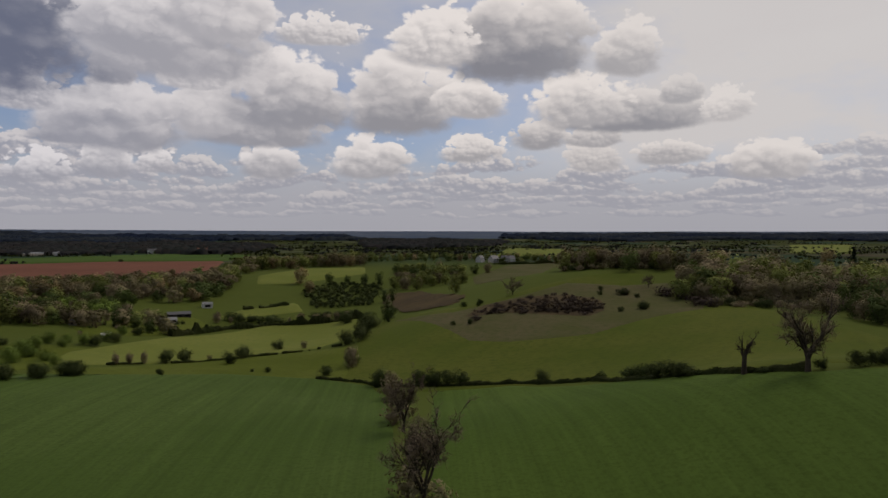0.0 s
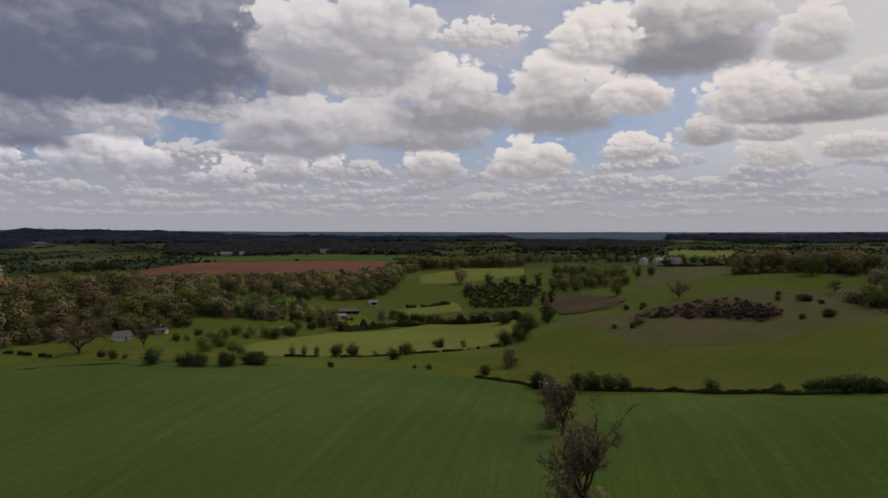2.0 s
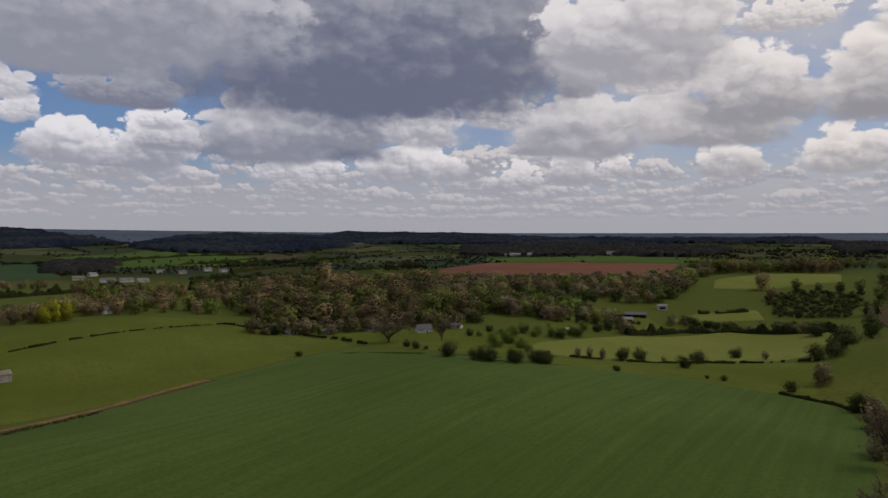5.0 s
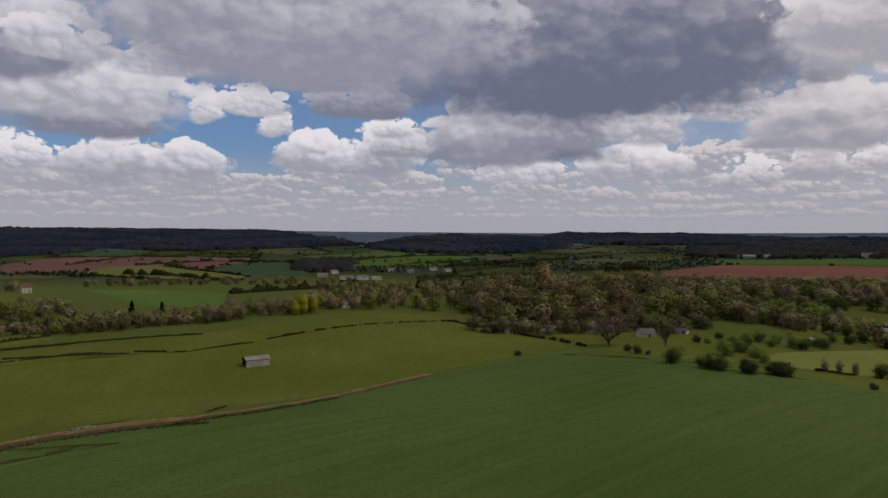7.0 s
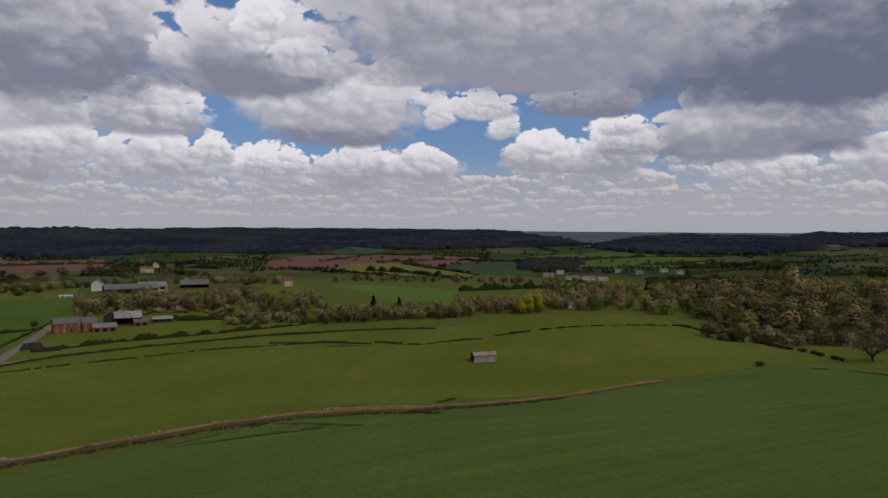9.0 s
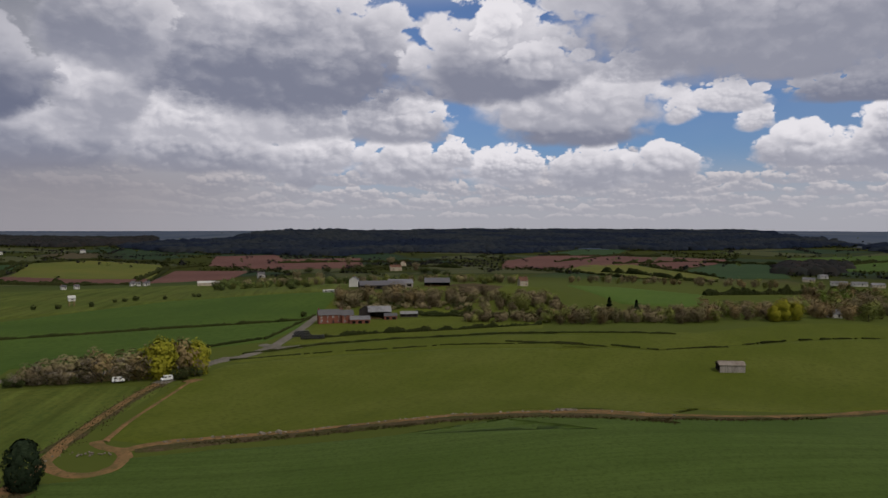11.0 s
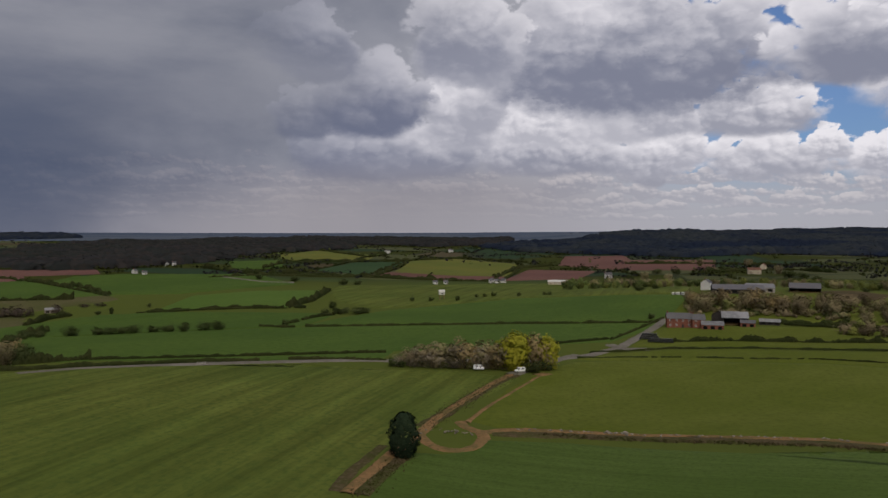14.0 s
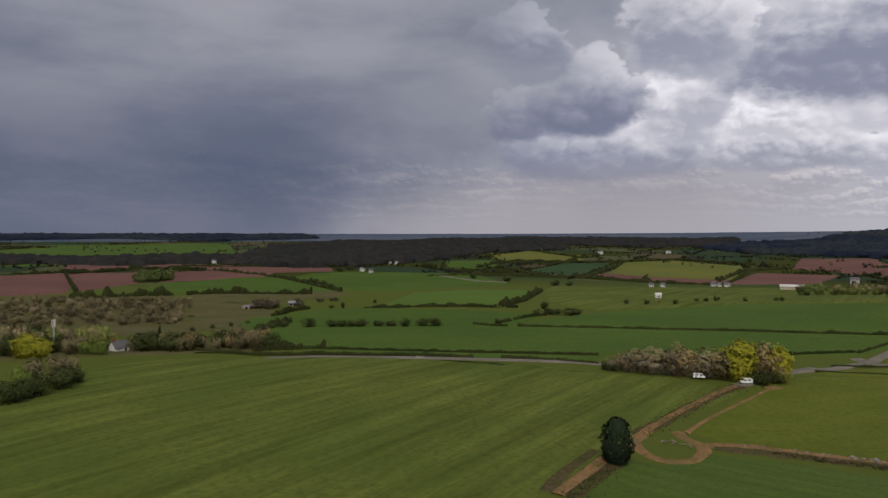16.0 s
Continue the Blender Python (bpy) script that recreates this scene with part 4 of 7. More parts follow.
def wood(poly, spacing, mix, low, high, singly=False, wide=(1.0, 1.5), label="mixed brown and green woodland coming into leaf"):
    """Trees of several kinds (name: share), spaced over a plot: each a thing, or all one woodland."""
    names, share = list(mix), np.array(list(mix.values()), float)
    spots = scatter(poly, spacing)
    if singly:
        for x, y in spots:
            plant(names[int(rng.choice(len(names), p=share / share.sum()))], x, y, float(rng.uniform(low, high)), float(rng.uniform(*wide)))
        return
    verts, faces, mats, tints, ways, slots, count = [], [], [], [], [], [], 0
    for x, y in spots:
        what = names[int(rng.choice(len(names), p=share / share.sum()))]
        made = DISTANT[what]
        tree = made[int(rng.integers(len(made)))]
        h, broad, t = float(rng.uniform(low, high)), float(rng.uniform(*wide)), float(rng.uniform(0, 6.28))
        z, tint = float(ground(x, y)) - 0.1, float(rng.uniform(-0.42, 0.55))
        for me in tree:
            if me.name not in ARRAYS:
                ARRAYS[me.name] = mesh_arrays(me)
            v, f = ARRAYS[me.name]
            mat = me.materials[0]
            if mat not in slots:
                slots.append(mat)
            c, s = math.cos(t) * h * broad, math.sin(t) * h * broad
            verts.append(np.column_stack([v[:, 0] * c - v[:, 1] * s + x, v[:, 0] * s + v[:, 1] * c + y, v[:, 2] * h + z]))
            faces.append(f + count)
            mats.append(np.full(len(f), slots.index(mat), np.int32))
            tints.append(np.full(len(f), tint, np.float32))
            w = CROWN_WAYS.get(me.name)
            if w is None:
                w = np.zeros((f.size, 3))
            c, s = math.cos(t), math.sin(t)
            ways.append(np.column_stack([w[:, 0] * c - w[:, 1] * s, w[:, 0] * s + w[:, 1] * c, w[:, 2]]))
            count += len(v)
    if not verts:
        return
    me = mesh_of("woodland", np.concatenate(verts), np.concatenate(faces), None, True)
    me.normals_split_custom_set(np.concatenate(ways))
    for mat in slots:
        me.materials.append(mat)
    me.polygons.foreach_set("material_index", np.concatenate(mats))
    me.attributes.new("tint", "FLOAT", "FACE").data.foreach_set("value", np.concatenate(tints))
    tagged(new("woodland", me), label, "woodland", kind="stuff")


def far_wood(name, poly, spacing, mat, low, high, label):
    """Distant woodland: one body of many small ragged crowns."""
    spots = np.array(scatter(poly, spacing))
    if len(spots) == 0:
        return
    spacing *= 0.8
    h = rng.uniform(low, high, len(spots)) * (1 + 0.35 * np.sin(spots[:, 0] / 90 + 1) * np.sin(spots[:, 1] / 75))
    base = np.column_stack([spots, ground(spots[:, 0], spots[:, 1])])
    ring = np.arange(6) * 2 * math.pi / 6
    parts_ = []
    for k, (r, z) in enumerate(((0.80, -0.05), (0.74, 0.60), (0.42, 0.90), (0.06, 1.0))):
        wob = rng.uniform(0.62, 1.38, (len(spots), 6))
        x = np.cos(ring)[None, :] * r * wob * np.maximum(h, spacing)[:, None]
        y = np.sin(ring)[None, :] * r * wob * np.maximum(h, spacing)[:, None]
        zz = z * h[:, None] * rng.uniform(0.88, 1.12, (len(spots), 6))
        parts_.append(np.stack([x, y, zz], -1) + base[:, None, :])
    v = np.stack(parts_, 1).reshape(-1, 3)
    a = np.arange(6)
    one = np.concatenate([np.stack([k * 6 + a, k * 6 + (a + 1) % 6, (k + 1) * 6 + (a + 1) % 6, (k + 1) * 6 + a], -1) for k in range(3)])
    f = (np.arange(len(spots)) * 24)[:, None, None] + one[None, :, :]
    f = f.reshape(-1, 4)
    me = mesh_of(name, v, f, mat, True)
    # the crowns run together: the light sees one rough canopy
    out = (v.reshape(len(spots), 24, 3) - base[:, None, :]) * np.array([1.0, 1.0, 0.3])
    out = out.reshape(-1, 3) / np.maximum(np.linalg.norm(out.reshape(-1, 3), axis=1), 1e-6)[:, None] * 0.45 + np.array([0, 0, 1.0])
    me.normals_split_custom_set((out / np.linalg.norm(out, axis=1)[:, None])[f.ravel()])
    tagged(new(name, me), label, "woodland", kind="stuff")


def far_hedgerows(count, mat, label, near=1150, far=3100):
    """Lines of hedgerow trees between the far fields, too many to count."""
    a = np.radians(rng.uniform(-36, 170, count))
    r = near * np.exp(rng.uniform(0, math.log(far / near), count))
    spots = []
    for x, y, turn, length in zip(-r * np.sin(a), r * np.cos(a), np.radians(rng.choice([20, 110, 65, 155], count) + rng.normal(0, 9, count)), rng.uniform(70, 260, count)):
        n = int(length / 8)
        t = np.linspace(-0.5, 0.5, n)
        line = np.column_stack([x + np.cos(turn) * length * t + rng.normal(0, 1.5, n), y + np.sin(turn) * length * t + rng.normal(0, 1.5, n)])
        spots.append(line[rng.uniform(size=n) < 0.85])
    q = np.concatenate(spots)
    q = np.array([p for p in q if not any(inside(p[0], p[1], f) for f in PLOTS)])
    h = rng.uniform(2.5, 4.5, len(q)) * np.where(rng.uniform(size=len(q)) < 0.2, 2.0, 1.0)
    per = 7
    d = rng.normal(size=(len(q), per, 3))
    d /= np.linalg.norm(d, axis=2)[:, :, None]
    p = (np.column_stack([q, ground(q[:, 0], q[:, 1])])[:, None, :] + np.array([0, 0, 0.45]) * h[:, None, None] + d * np.array([0.75, 0.75, 0.42]) * h[:, None, None]).reshape(-1, 3)
    way = (d * 0.7 + np.array([0, 0, 0.4])).reshape(-1, 3)
    v, f = leaf_cards(p, 2.2, rng, way)
    tagged(new("hedgerows", crown_mesh("hedgerows", v, f, M[mat], way)), label, "woodland", kind="stuff")


def far_trees(count, low, high, mat, label):
    """Lone and grouped hedgerow trees over the far plain, too many to count."""
    a = np.radians(rng.uniform(-36, 170, count))
    r = 1350 * np.exp(rng.uniform(0, math.log(2.4), count))
    knot = np.sin(a * 40 + 3) + np.sin(r / 60) + np.sin(a * 23 - r / 110)
    keep = knot > 0.3
    a, r = a[keep], r[keep]
    x, y = -r * np.sin(a), r * np.cos(a)
    h = rng.uniform(low, high, len(x))
    per = 14
    d = rng.normal(size=(len(x), per, 3))
    d /= np.linalg.norm(d, axis=2)[:, :, None]
    p = (np.column_stack([x, y, ground(x, y)])[:, None, :] + np.array([0, 0, 0.52]) * h[:, None, None] + d * np.array([0.5, 0.5, 0.42]) * h[:, None, None]).reshape(-1, 3)
    v, f = leaf_cards(p, 1.7, rng, (d * 0.7 + np.array([0, 0, 0.4])).reshape(-1, 3))
    tagged(new("far_trees", mesh_of("far_trees", v, f, M[mat])), label, "woodland", kind="stuff")


def hedge(points, height=1.6, width=1.4, mat="hedge", label="trimmed dark hedge along a field edge", gaps=0.0, ragged=0.25):
    """A hedge: an uneven leafy bank, thick with small sprays."""
    far = float(np.min(np.hypot(*np.array(points, float).T)))
    p, d = along(points, max(0.9, far / 420))
    n = len(p)
    side = np.stack([-d[:, 1], d[:, 0]], 1)
    tall = height * (1 + ragged * (np.convolve(rng.normal(size=n + 8), np.ones(5) / 2.2, "same")[4:-4]))
    tall = np.clip(tall, height * 0.35, height * 2.0)
    keep = np.ones(n, bool)
    if gaps:
        g = np.convolve(rng.normal(size=n + 10), np.ones(7) / 2.6, "same")[5:-5]
        keep = g > np.quantile(g, gaps)
    zg = ground(p[:, 0], p[:, 1])
    verts, faces = [], []
    prof = [(-0.5, -0.2), (-0.46, 0.55), (-0.2, 0.95), (0.2, 0.95), (0.46, 0.55), (0.5, -0.2)]
    for a, b in prof:
        q = p + side * (width * a * (1 + rng.normal(0, 0.12, n)))[:, None]
        verts.append(np.column_stack([q, zg + tall * b * (1 + rng.normal(0, 0.06, n)) * 0.92]))
    verts = np.concatenate(verts)
    for k in range(len(prof) - 1):
        for i in range(n - 1):
            if keep[i] and keep[i + 1]:
                faces.append((k * n + i, k * n + i + 1, (k + 1) * n + i + 1, (k + 1) * n + i))
    for i in range(n - 1):
        if keep[i] and keep[i + 1] and (i == 0 or not keep[i - 1]):
            faces.append(tuple(k * n + i for k in range(6)))
        if keep[i] and keep[i + 1] and (i == n - 2 or not keep[i + 2]):
            faces.append(tuple(k * n + i + 1 for k in range(5, -1, -1)))
    m = int(n * (5 if far < 700 else 3))
    idx = rng.integers(0, n - 1, m)
    idx = idx[keep[idx] & keep[idx + 1]]
    m = len(idx)
    t = rng.uniform(0, 1, m)[:, None]
    q = p[idx] * (1 - t) + p[idx + 1] * t + side[idx] * (width * rng.uniform(-0.55, 0.55, m))[:, None]
    lv, lf = leaf_cards(np.column_stack([q, zg[idx] + tall[idx] * rng.uniform(0.25, 1.05, m)]), max(0.22, far / 2400) * min(1.0, height / 1.2), rng)
    faces += (lf + len(verts)).tolist()
    ob = new("hedge", mesh_of("hedge", np.concatenate([verts, lv]).tolist(), faces, M[mat]))
    return tagged(ob, label, "hedge")


# ---- boxes, houses, sheds ----
def box_bm(x0, y0, z0, x1, y1, z1, bevel=0.0):
    bm = bmesh.new()
    bmesh.ops.create_cube(bm, size=1)
    for v in bm.verts:
        v.co = Vector(((x0 + x1) / 2 + v.co.x * (x1 - x0), (y0 + y1) / 2 + v.co.y * (y1 - y0), (z0 + z1) / 2 + v.co.z * (z1 - z0)))
    if bevel:
        bmesh.ops.bevel(bm, geom=bm.edges[:], offset=bevel, segments=2, affect="EDGES")
    return bm


def gable_bm(l, w, h, rise, base=-1.0):
    """Walls with pointed gables, ridge along x."""
    bm = bmesh.new()
    ends = []
    for x in (-l / 2, l / 2):
        ends.append([bm.verts.new((x, y, z)) for y, z in ((-w / 2, base), (-w / 2, h), (0, h + rise), (w / 2, h), (w / 2, base))])
    a, b = ends
    bm.faces.new(a)
    bm.faces.new(b[::-1])
    for i in range(5):
        j = (i + 1) % 5
        bm.faces.new((a[j], a[i], b[i], b[j]))
    bmesh.ops.recalc_face_normals(bm, faces=bm.faces[:])
    return bm


def roof_bm(l, w, h, rise, over=0.35, thick=0.16):
    """Two roof slopes with thickness, ridge along x."""
    bm = bmesh.new()
    k = rise / (w / 2)
    prof = [(-w / 2 - over, h - over * k), (0, h + rise), (w / 2 + over, h - over * k)]
    prof = [(y, z + 0.03) for y, z in prof] + [(y, z + 0.03 + thick) for y, z in prof[::-1]]
    ends = [[bm.verts.new((x, y, z)) for y, z in prof] for x in (-l / 2 - over, l / 2 + over)]
    a, b = ends
    for f in ((0, 1, 4, 5), (1, 2, 3, 4)):
        bm.faces.new([a[i] for i in f])
        bm.faces.new([b[i] for i in f][::-1])
    for i in range(6):
        j = (i + 1) % 6
        bm.faces.new((a[j], a[i], b[i], b[j]))
    bmesh.ops.recalc_face_normals(bm, faces=bm.faces[:])
    return bm


def window(parent, x, y, z, w, h, face, frame_mat="white"):
    """A framed window on a wall that faces +y, -y, +x or -x."""
    turn = {"-y": 0, "+x": 90, "+y": 180, "-x": 270}[face]
    m = pose(x, y, z, 0, 0, turn)
    bm = box_bm(-w / 2, -0.06, 0, w / 2, 0.05, h)
    frame_ob = part("window", bm, M[frame_mat], parent, at=m)
    part("pane", box_bm(-w / 2 + 0.12, -0.075, 0.12, w / 2 - 0.12, 0.0, h - 0.12), M["glass"], frame_ob)
    part("window_bar", box_bm(-0.05, -0.09, 0.12, 0.05, 0.0, h - 0.12), M[frame_mat], frame_ob)


def house(x, y, turn, l, w, h, rise, wall, roof, label, cols=3, rows=2, chimneys=1, doors=True, name="house", category="house", z=None, sides=("-y", "+y")):
    top = tagged(empty(name, x, y, z, turn), label, category)
    part("wall", gable_bm(l, w, h, rise), M[wall], top)
    part("roof", roof_bm(l, w, h, rise), M[roof], top)
    fh = h / max(rows, 1)
    for side in sides:
        for i in range(cols):
            for j in range(rows):
                px = -l / 2 + l * (i + 0.5) / cols
                if doors and j == 0 and i == cols // 2 and side == "-y":
                    part("door", box_bm(px - 0.5, -w / 2 - 0.05, 0, px + 0.5, -w / 2 + 0.05, 2.05), M["darkwall"], top)
                    continue
                window(top, px, (-w / 2 if side == "-y" else w / 2), j * fh + fh * 0.34, min(1.2, l / cols * 0.5), min(1.35, fh * 0.48), side)
    for i in range(chimneys):
        cx = (-l / 2 + 0.6) if i == 0 else (l / 2 - 0.6)
        stack_ob = part("chimney", box_bm(cx - 0.4, -0.4, h + rise - 0.6, cx + 0.4, 0.4, h + rise + 1.1, 0.04), M["brick"], top)
        part("chimney_pot", box_bm(cx - 0.13, -0.13, h + rise + 1.1, cx + 0.13, 0.13, h + rise + 1.45), M["tile"], stack_ob)
    return top


def shed(x, y, turn, l, w, h, rise, wall, roof, label, bays=3, open_side=None, name="farm_shed", category="shed", z=None, skylights=0):
    """A farm shed: side walls, posts, big roof; one long side may stand open."""
    top = tagged(empty(name, x, y, z, turn), label, category)
    t = 0.2
    if open_side == "-y":
        part("back_wall", box_bm(-l / 2, w / 2 - t, -1, l / 2, w / 2, h), M[wall], top)
        for s in (-1, 1):
            bm = gable_bm(t, w - 0.02, h, rise)
            part("side_wall", bm, M[wall], top, at=pose(s * (l / 2 - t / 2), 0, 0))
        part("floor", box_bm(-l / 2 + t, -w / 2, -0.4, l / 2 - t, w / 2 - t, 0.03), M["earth"], top)
        for i in range(bays + 1):
            px = -l / 2 + 0.15 + (l - 0.3) * i / bays
            part("post", box_bm(px - 0.12, -w / 2, -1, px + 0.12, -w / 2 + 0.24, h), M["darkwall"], top)
    else:
        part("wall", gable_bm(l, w, h, rise), M[wall], top)
        for i in range(bays):
            px = -l / 2 + l * (i + 0.5) / bays
            # flat panel on the solid wall, painted as a shaded open doorway
            part("door", box_bm(px - l / bays * 0.28, -w / 2 - 0.05, 0, px + l / bays * 0.28, -w / 2 + 0.04, h * 0.72), M["void"], top)
    roof_ob = part("roof", roof_bm(l, w, h, rise, 0.3, 0.1), M[roof], top)
    slope = math.hypot(w / 2, rise)
    tilt = math.degrees(math.atan2(rise, w / 2))
    for i in range(max(3, int(l / 2.4))):
        px = -l / 2 + l * (i + 0.5) / max(3, int(l / 2.4))
        for s in (-1, 1):
            part("roof_seam", box_bm(-0.05, -slope / 2 - 0.2, 0, 0.05, slope / 2, 0.07), M[roof], roof_ob, at=pose(px, s * w / 4, h + rise / 2 + 0.14, -s * tilt, 0, 0))
    return top



# ---- fields round the camera ----
drape("field", [(-10, 138), (-14, 181), (-21, 242), (-28, 266), (-51, 281), (-89, 289), (-127, 270), (-154, 250), (-235, 247), (-243, 267), (-244, 222), (-235, 168), (-225, 116), (-213, 75), (-210, 42), (-211, 16), (-189, 40), (-199, -16), (-194, -65), (-186, -85), (-176, -83), (-167, -90), (-164, -98), (-139, -92), (-60, -60), (-10, -60), (-6, 40)], M["crop"], 0.00, "dark green field of young drilled corn")
drape("field", [(-1, 136), (-2, 177), (-2, 252), (24, 251), (55, 216), (71, 168), (83, 155), (96, 152), (102, 136), (160, 20), (60, -40), (0, -60), (0, 40)], M["crop_right"], 0.00, "dark green field of drilled corn beyond the tree row")
drape("field", [(-246, 176), (-248, 198), (-254, 230), (-257, 270), (-275, 282), (-332, 288), (-380, 289), (-376, 250), (-370, 212), (-347, 152), (-336, 99), (-347, 70), (-364, 27), (-336, 107), (-349, 49), (-361, -2), (-352, -57), (-341, -84), (-326, -104), (-296, -110), (-254, -108), (-204, -99), (-202, -90), (-213, -52), (-225, -1), (-223, 31), (-221, 71), (-228, 17), (-231, 46), (-233, 82), (-234, 120)], M["pasture"], 0.00, "yellow-green pasture with an old barn")
drape("field", [(-335, -106), (-361, -92), (-383, -72), (-399, -33), (-400, 28), (-380, 79), (-416, 36), (-386, 91), (-378, 133), (-400, 168), (-424, 210), (-437, 256), (-417, 286), (-390, 292), (-378, 217), (-353, 154), (-339, 100), (-352, 70), (-370, 27), (-340, 108), (-354, 50), (-367, -2), (-358, -58), (-346, -85)], M["pasture"], 0.00, "pasture strip between two thin hedges")
drape("field", [(-139, -101), (-169, -105), (-198, -109), (-276, -115), (-273, -142), (-255, -166), (-242, -201), (-254, -164), (-214, -233), (-190, -260), (-127, -296), (-95, -295), (-82, -270), (-65, -254), (-55, -251), (-28, -258), (120, -200), (60, -80), (-40, -70)], M["meadow"], 0.00, "striped light green mown meadow")
drape("field", [(-177, -305), (-202, -284), (-223, -251), (-247, -216), (-281, -186), (-304, -194), (-358, -148), (-400, -108), (-489, -97), (-450, -190), (-408, -256), (-373, -306), (-314, -374), (-264, -422), (-229, -406)], M["green"], 0.00, "smooth green field across the lane")
drape("field", [(-381, -314), (-418, -262), (-459, -194), (-495, -100), (-554, -96), (-622, -98), (-630, -171), (-633, -257), (-573, -298), (-502, -326), (-437, -325)], M["green"], 0.00, "long green field below the far farm")
drape("field", [(-559, -416), (-518, -349), (-582, -303), (-646, -262), (-640, -173), (-638, -104), (-1015, -170), (-984, -266), (-832, -433), (-723, -539), (-628, -479)], M["meadow"], 0.00, "grass field with a small lookout")
drape("field", [(-226, -414), (-269, -430), (-319, -380), (-376, -315), (-464, -351), (-413, -492), (-378, -530), (-310, -495)], M["green"], 0.00, "deep green field behind a bush row")
drape("field", [(-416, -507), (-461, -472), (-480, -420), (-652, -502), (-603, -563), (-524, -579)], M["bright"], 0.00, "bright green field below the hills")
drape("field", [(-530, -873), (-491, -679), (-532, -615), (-714, -606), (-813, -759), (-702, -928), (-640, -951)], M["green"], 0.00, "dark green field near the village")
drape("field", [(-312, -670), (-352, -606), (-464, -622), (-491, -679), (-424, -730), (-343, -737)], M["rough"], 0.00, "dull green field near the brook")
drape("field", [(-292, -1337), (-767, -1428), (-1304, -2514), (-718, -2545), (-478, -2183)], M["green"], 0.00, "green field on the plain")
drape("field", [(-176, -805), (-235, -815), (-335, -1096), (-336, -1164), (-245, -1122)], M["pink"], 0.15, "red ploughed field on the plain")
drape("field", [(-262, -848), (-374, -960), (-578, -968), (-639, -1090), (-343, -1162)], M["pink"], 0.15, "red ploughed field beside a copse")
drape("field", [(-352, -1206), (-544, -1194), (-612, -1026), (-690, -968), (-728, -1030), (-574, -1260), (-392, -1325)], M["pink"], 0.15, "long red strip behind the copse")
drape("field", [(-292, -779), (-388, -723), (-486, -655), (-577, -934), (-520, -968), (-389, -922)], M["green"], 0.05, "green field with a curving edge")
drape("field", [(-1014, -643), (-1028, -554), (-1062, -461), (-1384, -572), (-1430, -743), (-1311, -785)], M["tawny"], 0.15, "yellow-green field on a far hill")
drape("field", [(-946, -644), (-918, -495), (-949, -425), (-1048, -455), (-1015, -547), (-1043, -651)], M["pink"], 0.15, "red soil below the yellow hill field")
drape("field", [(-966, -419), (-1065, -341), (-1271, -374), (-1251, -491)], M["pink"], 0.15, "red ploughed strip on a far slope")
drape("field", [(-969, -774), (-929, -622), (-1269, -785), (-1177, -838)], M["cool"], 0.10, "bluish field on a far slope")
drape("field", [(-1100, -958), (-1210, -849), (-1403, -947), (-1467, -1171), (-1258, -1102)], M["tawny"], 0.10, "pale yellow-green field far away")
drape("field", [(-883, -877), (-960, -841), (-1101, -978), (-1007, -1012)], M["green"], 0.10, "green field far away")
drape("field", [(-1405, -481), (-1327, -327), (-1367, -178), (-1668, -218), (-1593, -386), (-1744, -438), (-1657, -553)], M["pink"], 0.20, "red ploughed field below the wooded ridge")
drape("field", [(-1282, 96), (-1272, 205), (-1419, 387), (-1750, 490), (-1867, 376), (-1810, 223), (-1567, 118)], M["pink"], 0.20, "red ploughed field beneath the far ridge")
drape("field", [(-1413, 396), (-1254, 380), (-1462, 538), (-1654, 637), (-1764, 521)], M["pink"], 0.20, "second red ploughed field beneath the ridge")
drape("field", [(-1196, 196), (-979, 245), (-925, 340), (-1007, 379), (-1218, 360), (-1433, 359), (-1379, 258)], M["tawny"], 0.20, "broad yellow-green field in the valley")
drape("field", [(-755, 126), (-583, 142), (-556, 195), (-653, 229), (-730, 172)], M["bright"], 0.20, "vivid green field behind the trees")
drape("field", [(-1162, 380), (-974, 375), (-997, 474), (-1454, 664), (-1458, 549)], M["cool"], 0.10, "bluish green field in the valley")
drape("field", [(-1900, 246), (-1857, 412), (-2097, 510), (-2276, 474)], M["cool"], 0.10, "bluish green field under the wood")
drape("field", [(-1246, 604), (-1148, 816), (-1286, 1098), (-1746, 1119), (-1683, 800)], M["green"], 0.10, "green field in the valley")
drape("field", [(-427, 677), (-450, 742), (-410, 804), (-307, 789), (-308, 929), (-365, 1152), (-551, 1173), (-705, 1118), (-676, 930), (-529, 728)], M["soil"], 0.20, "red ploughed field above the woods")
drape("field", [(-724, 1149), (-568, 1211), (-367, 1188), (-383, 1385), (-579, 1487), (-819, 1299)], M["green"], 0.20, "green strip behind the ploughed field")
drape("field", [(-171, 303), (-145, 308), (-122, 334), (-103, 372), (-67, 371), (-58, 391), (-59, 510), (-69, 542), (-131, 536), (-170, 437), (-182, 341)], M["sunny"], 0.10, "sunlit yellow-green field in the valley")
drape("field", [(-149, 242), (-122, 258), (-86, 277), (-49, 271), (-30, 262), (-47, 317), (-48, 356), (-100, 362), (-120, 329), (-141, 295), (-162, 278)], M["pasture"], -0.05, "green field below the bushes")
drape("field", [(-185, 709), (-152, 716), (-94, 810), (-103, 893), (-173, 883), (-200, 772)], M["sunny"], 0.10, "yellow-green paddock between woods")
drape("field", [(-174, 544), (-152, 565), (-121, 591), (-132, 621), (-166, 584)], M["sunny"], 0.10, "small sunny field by the village")
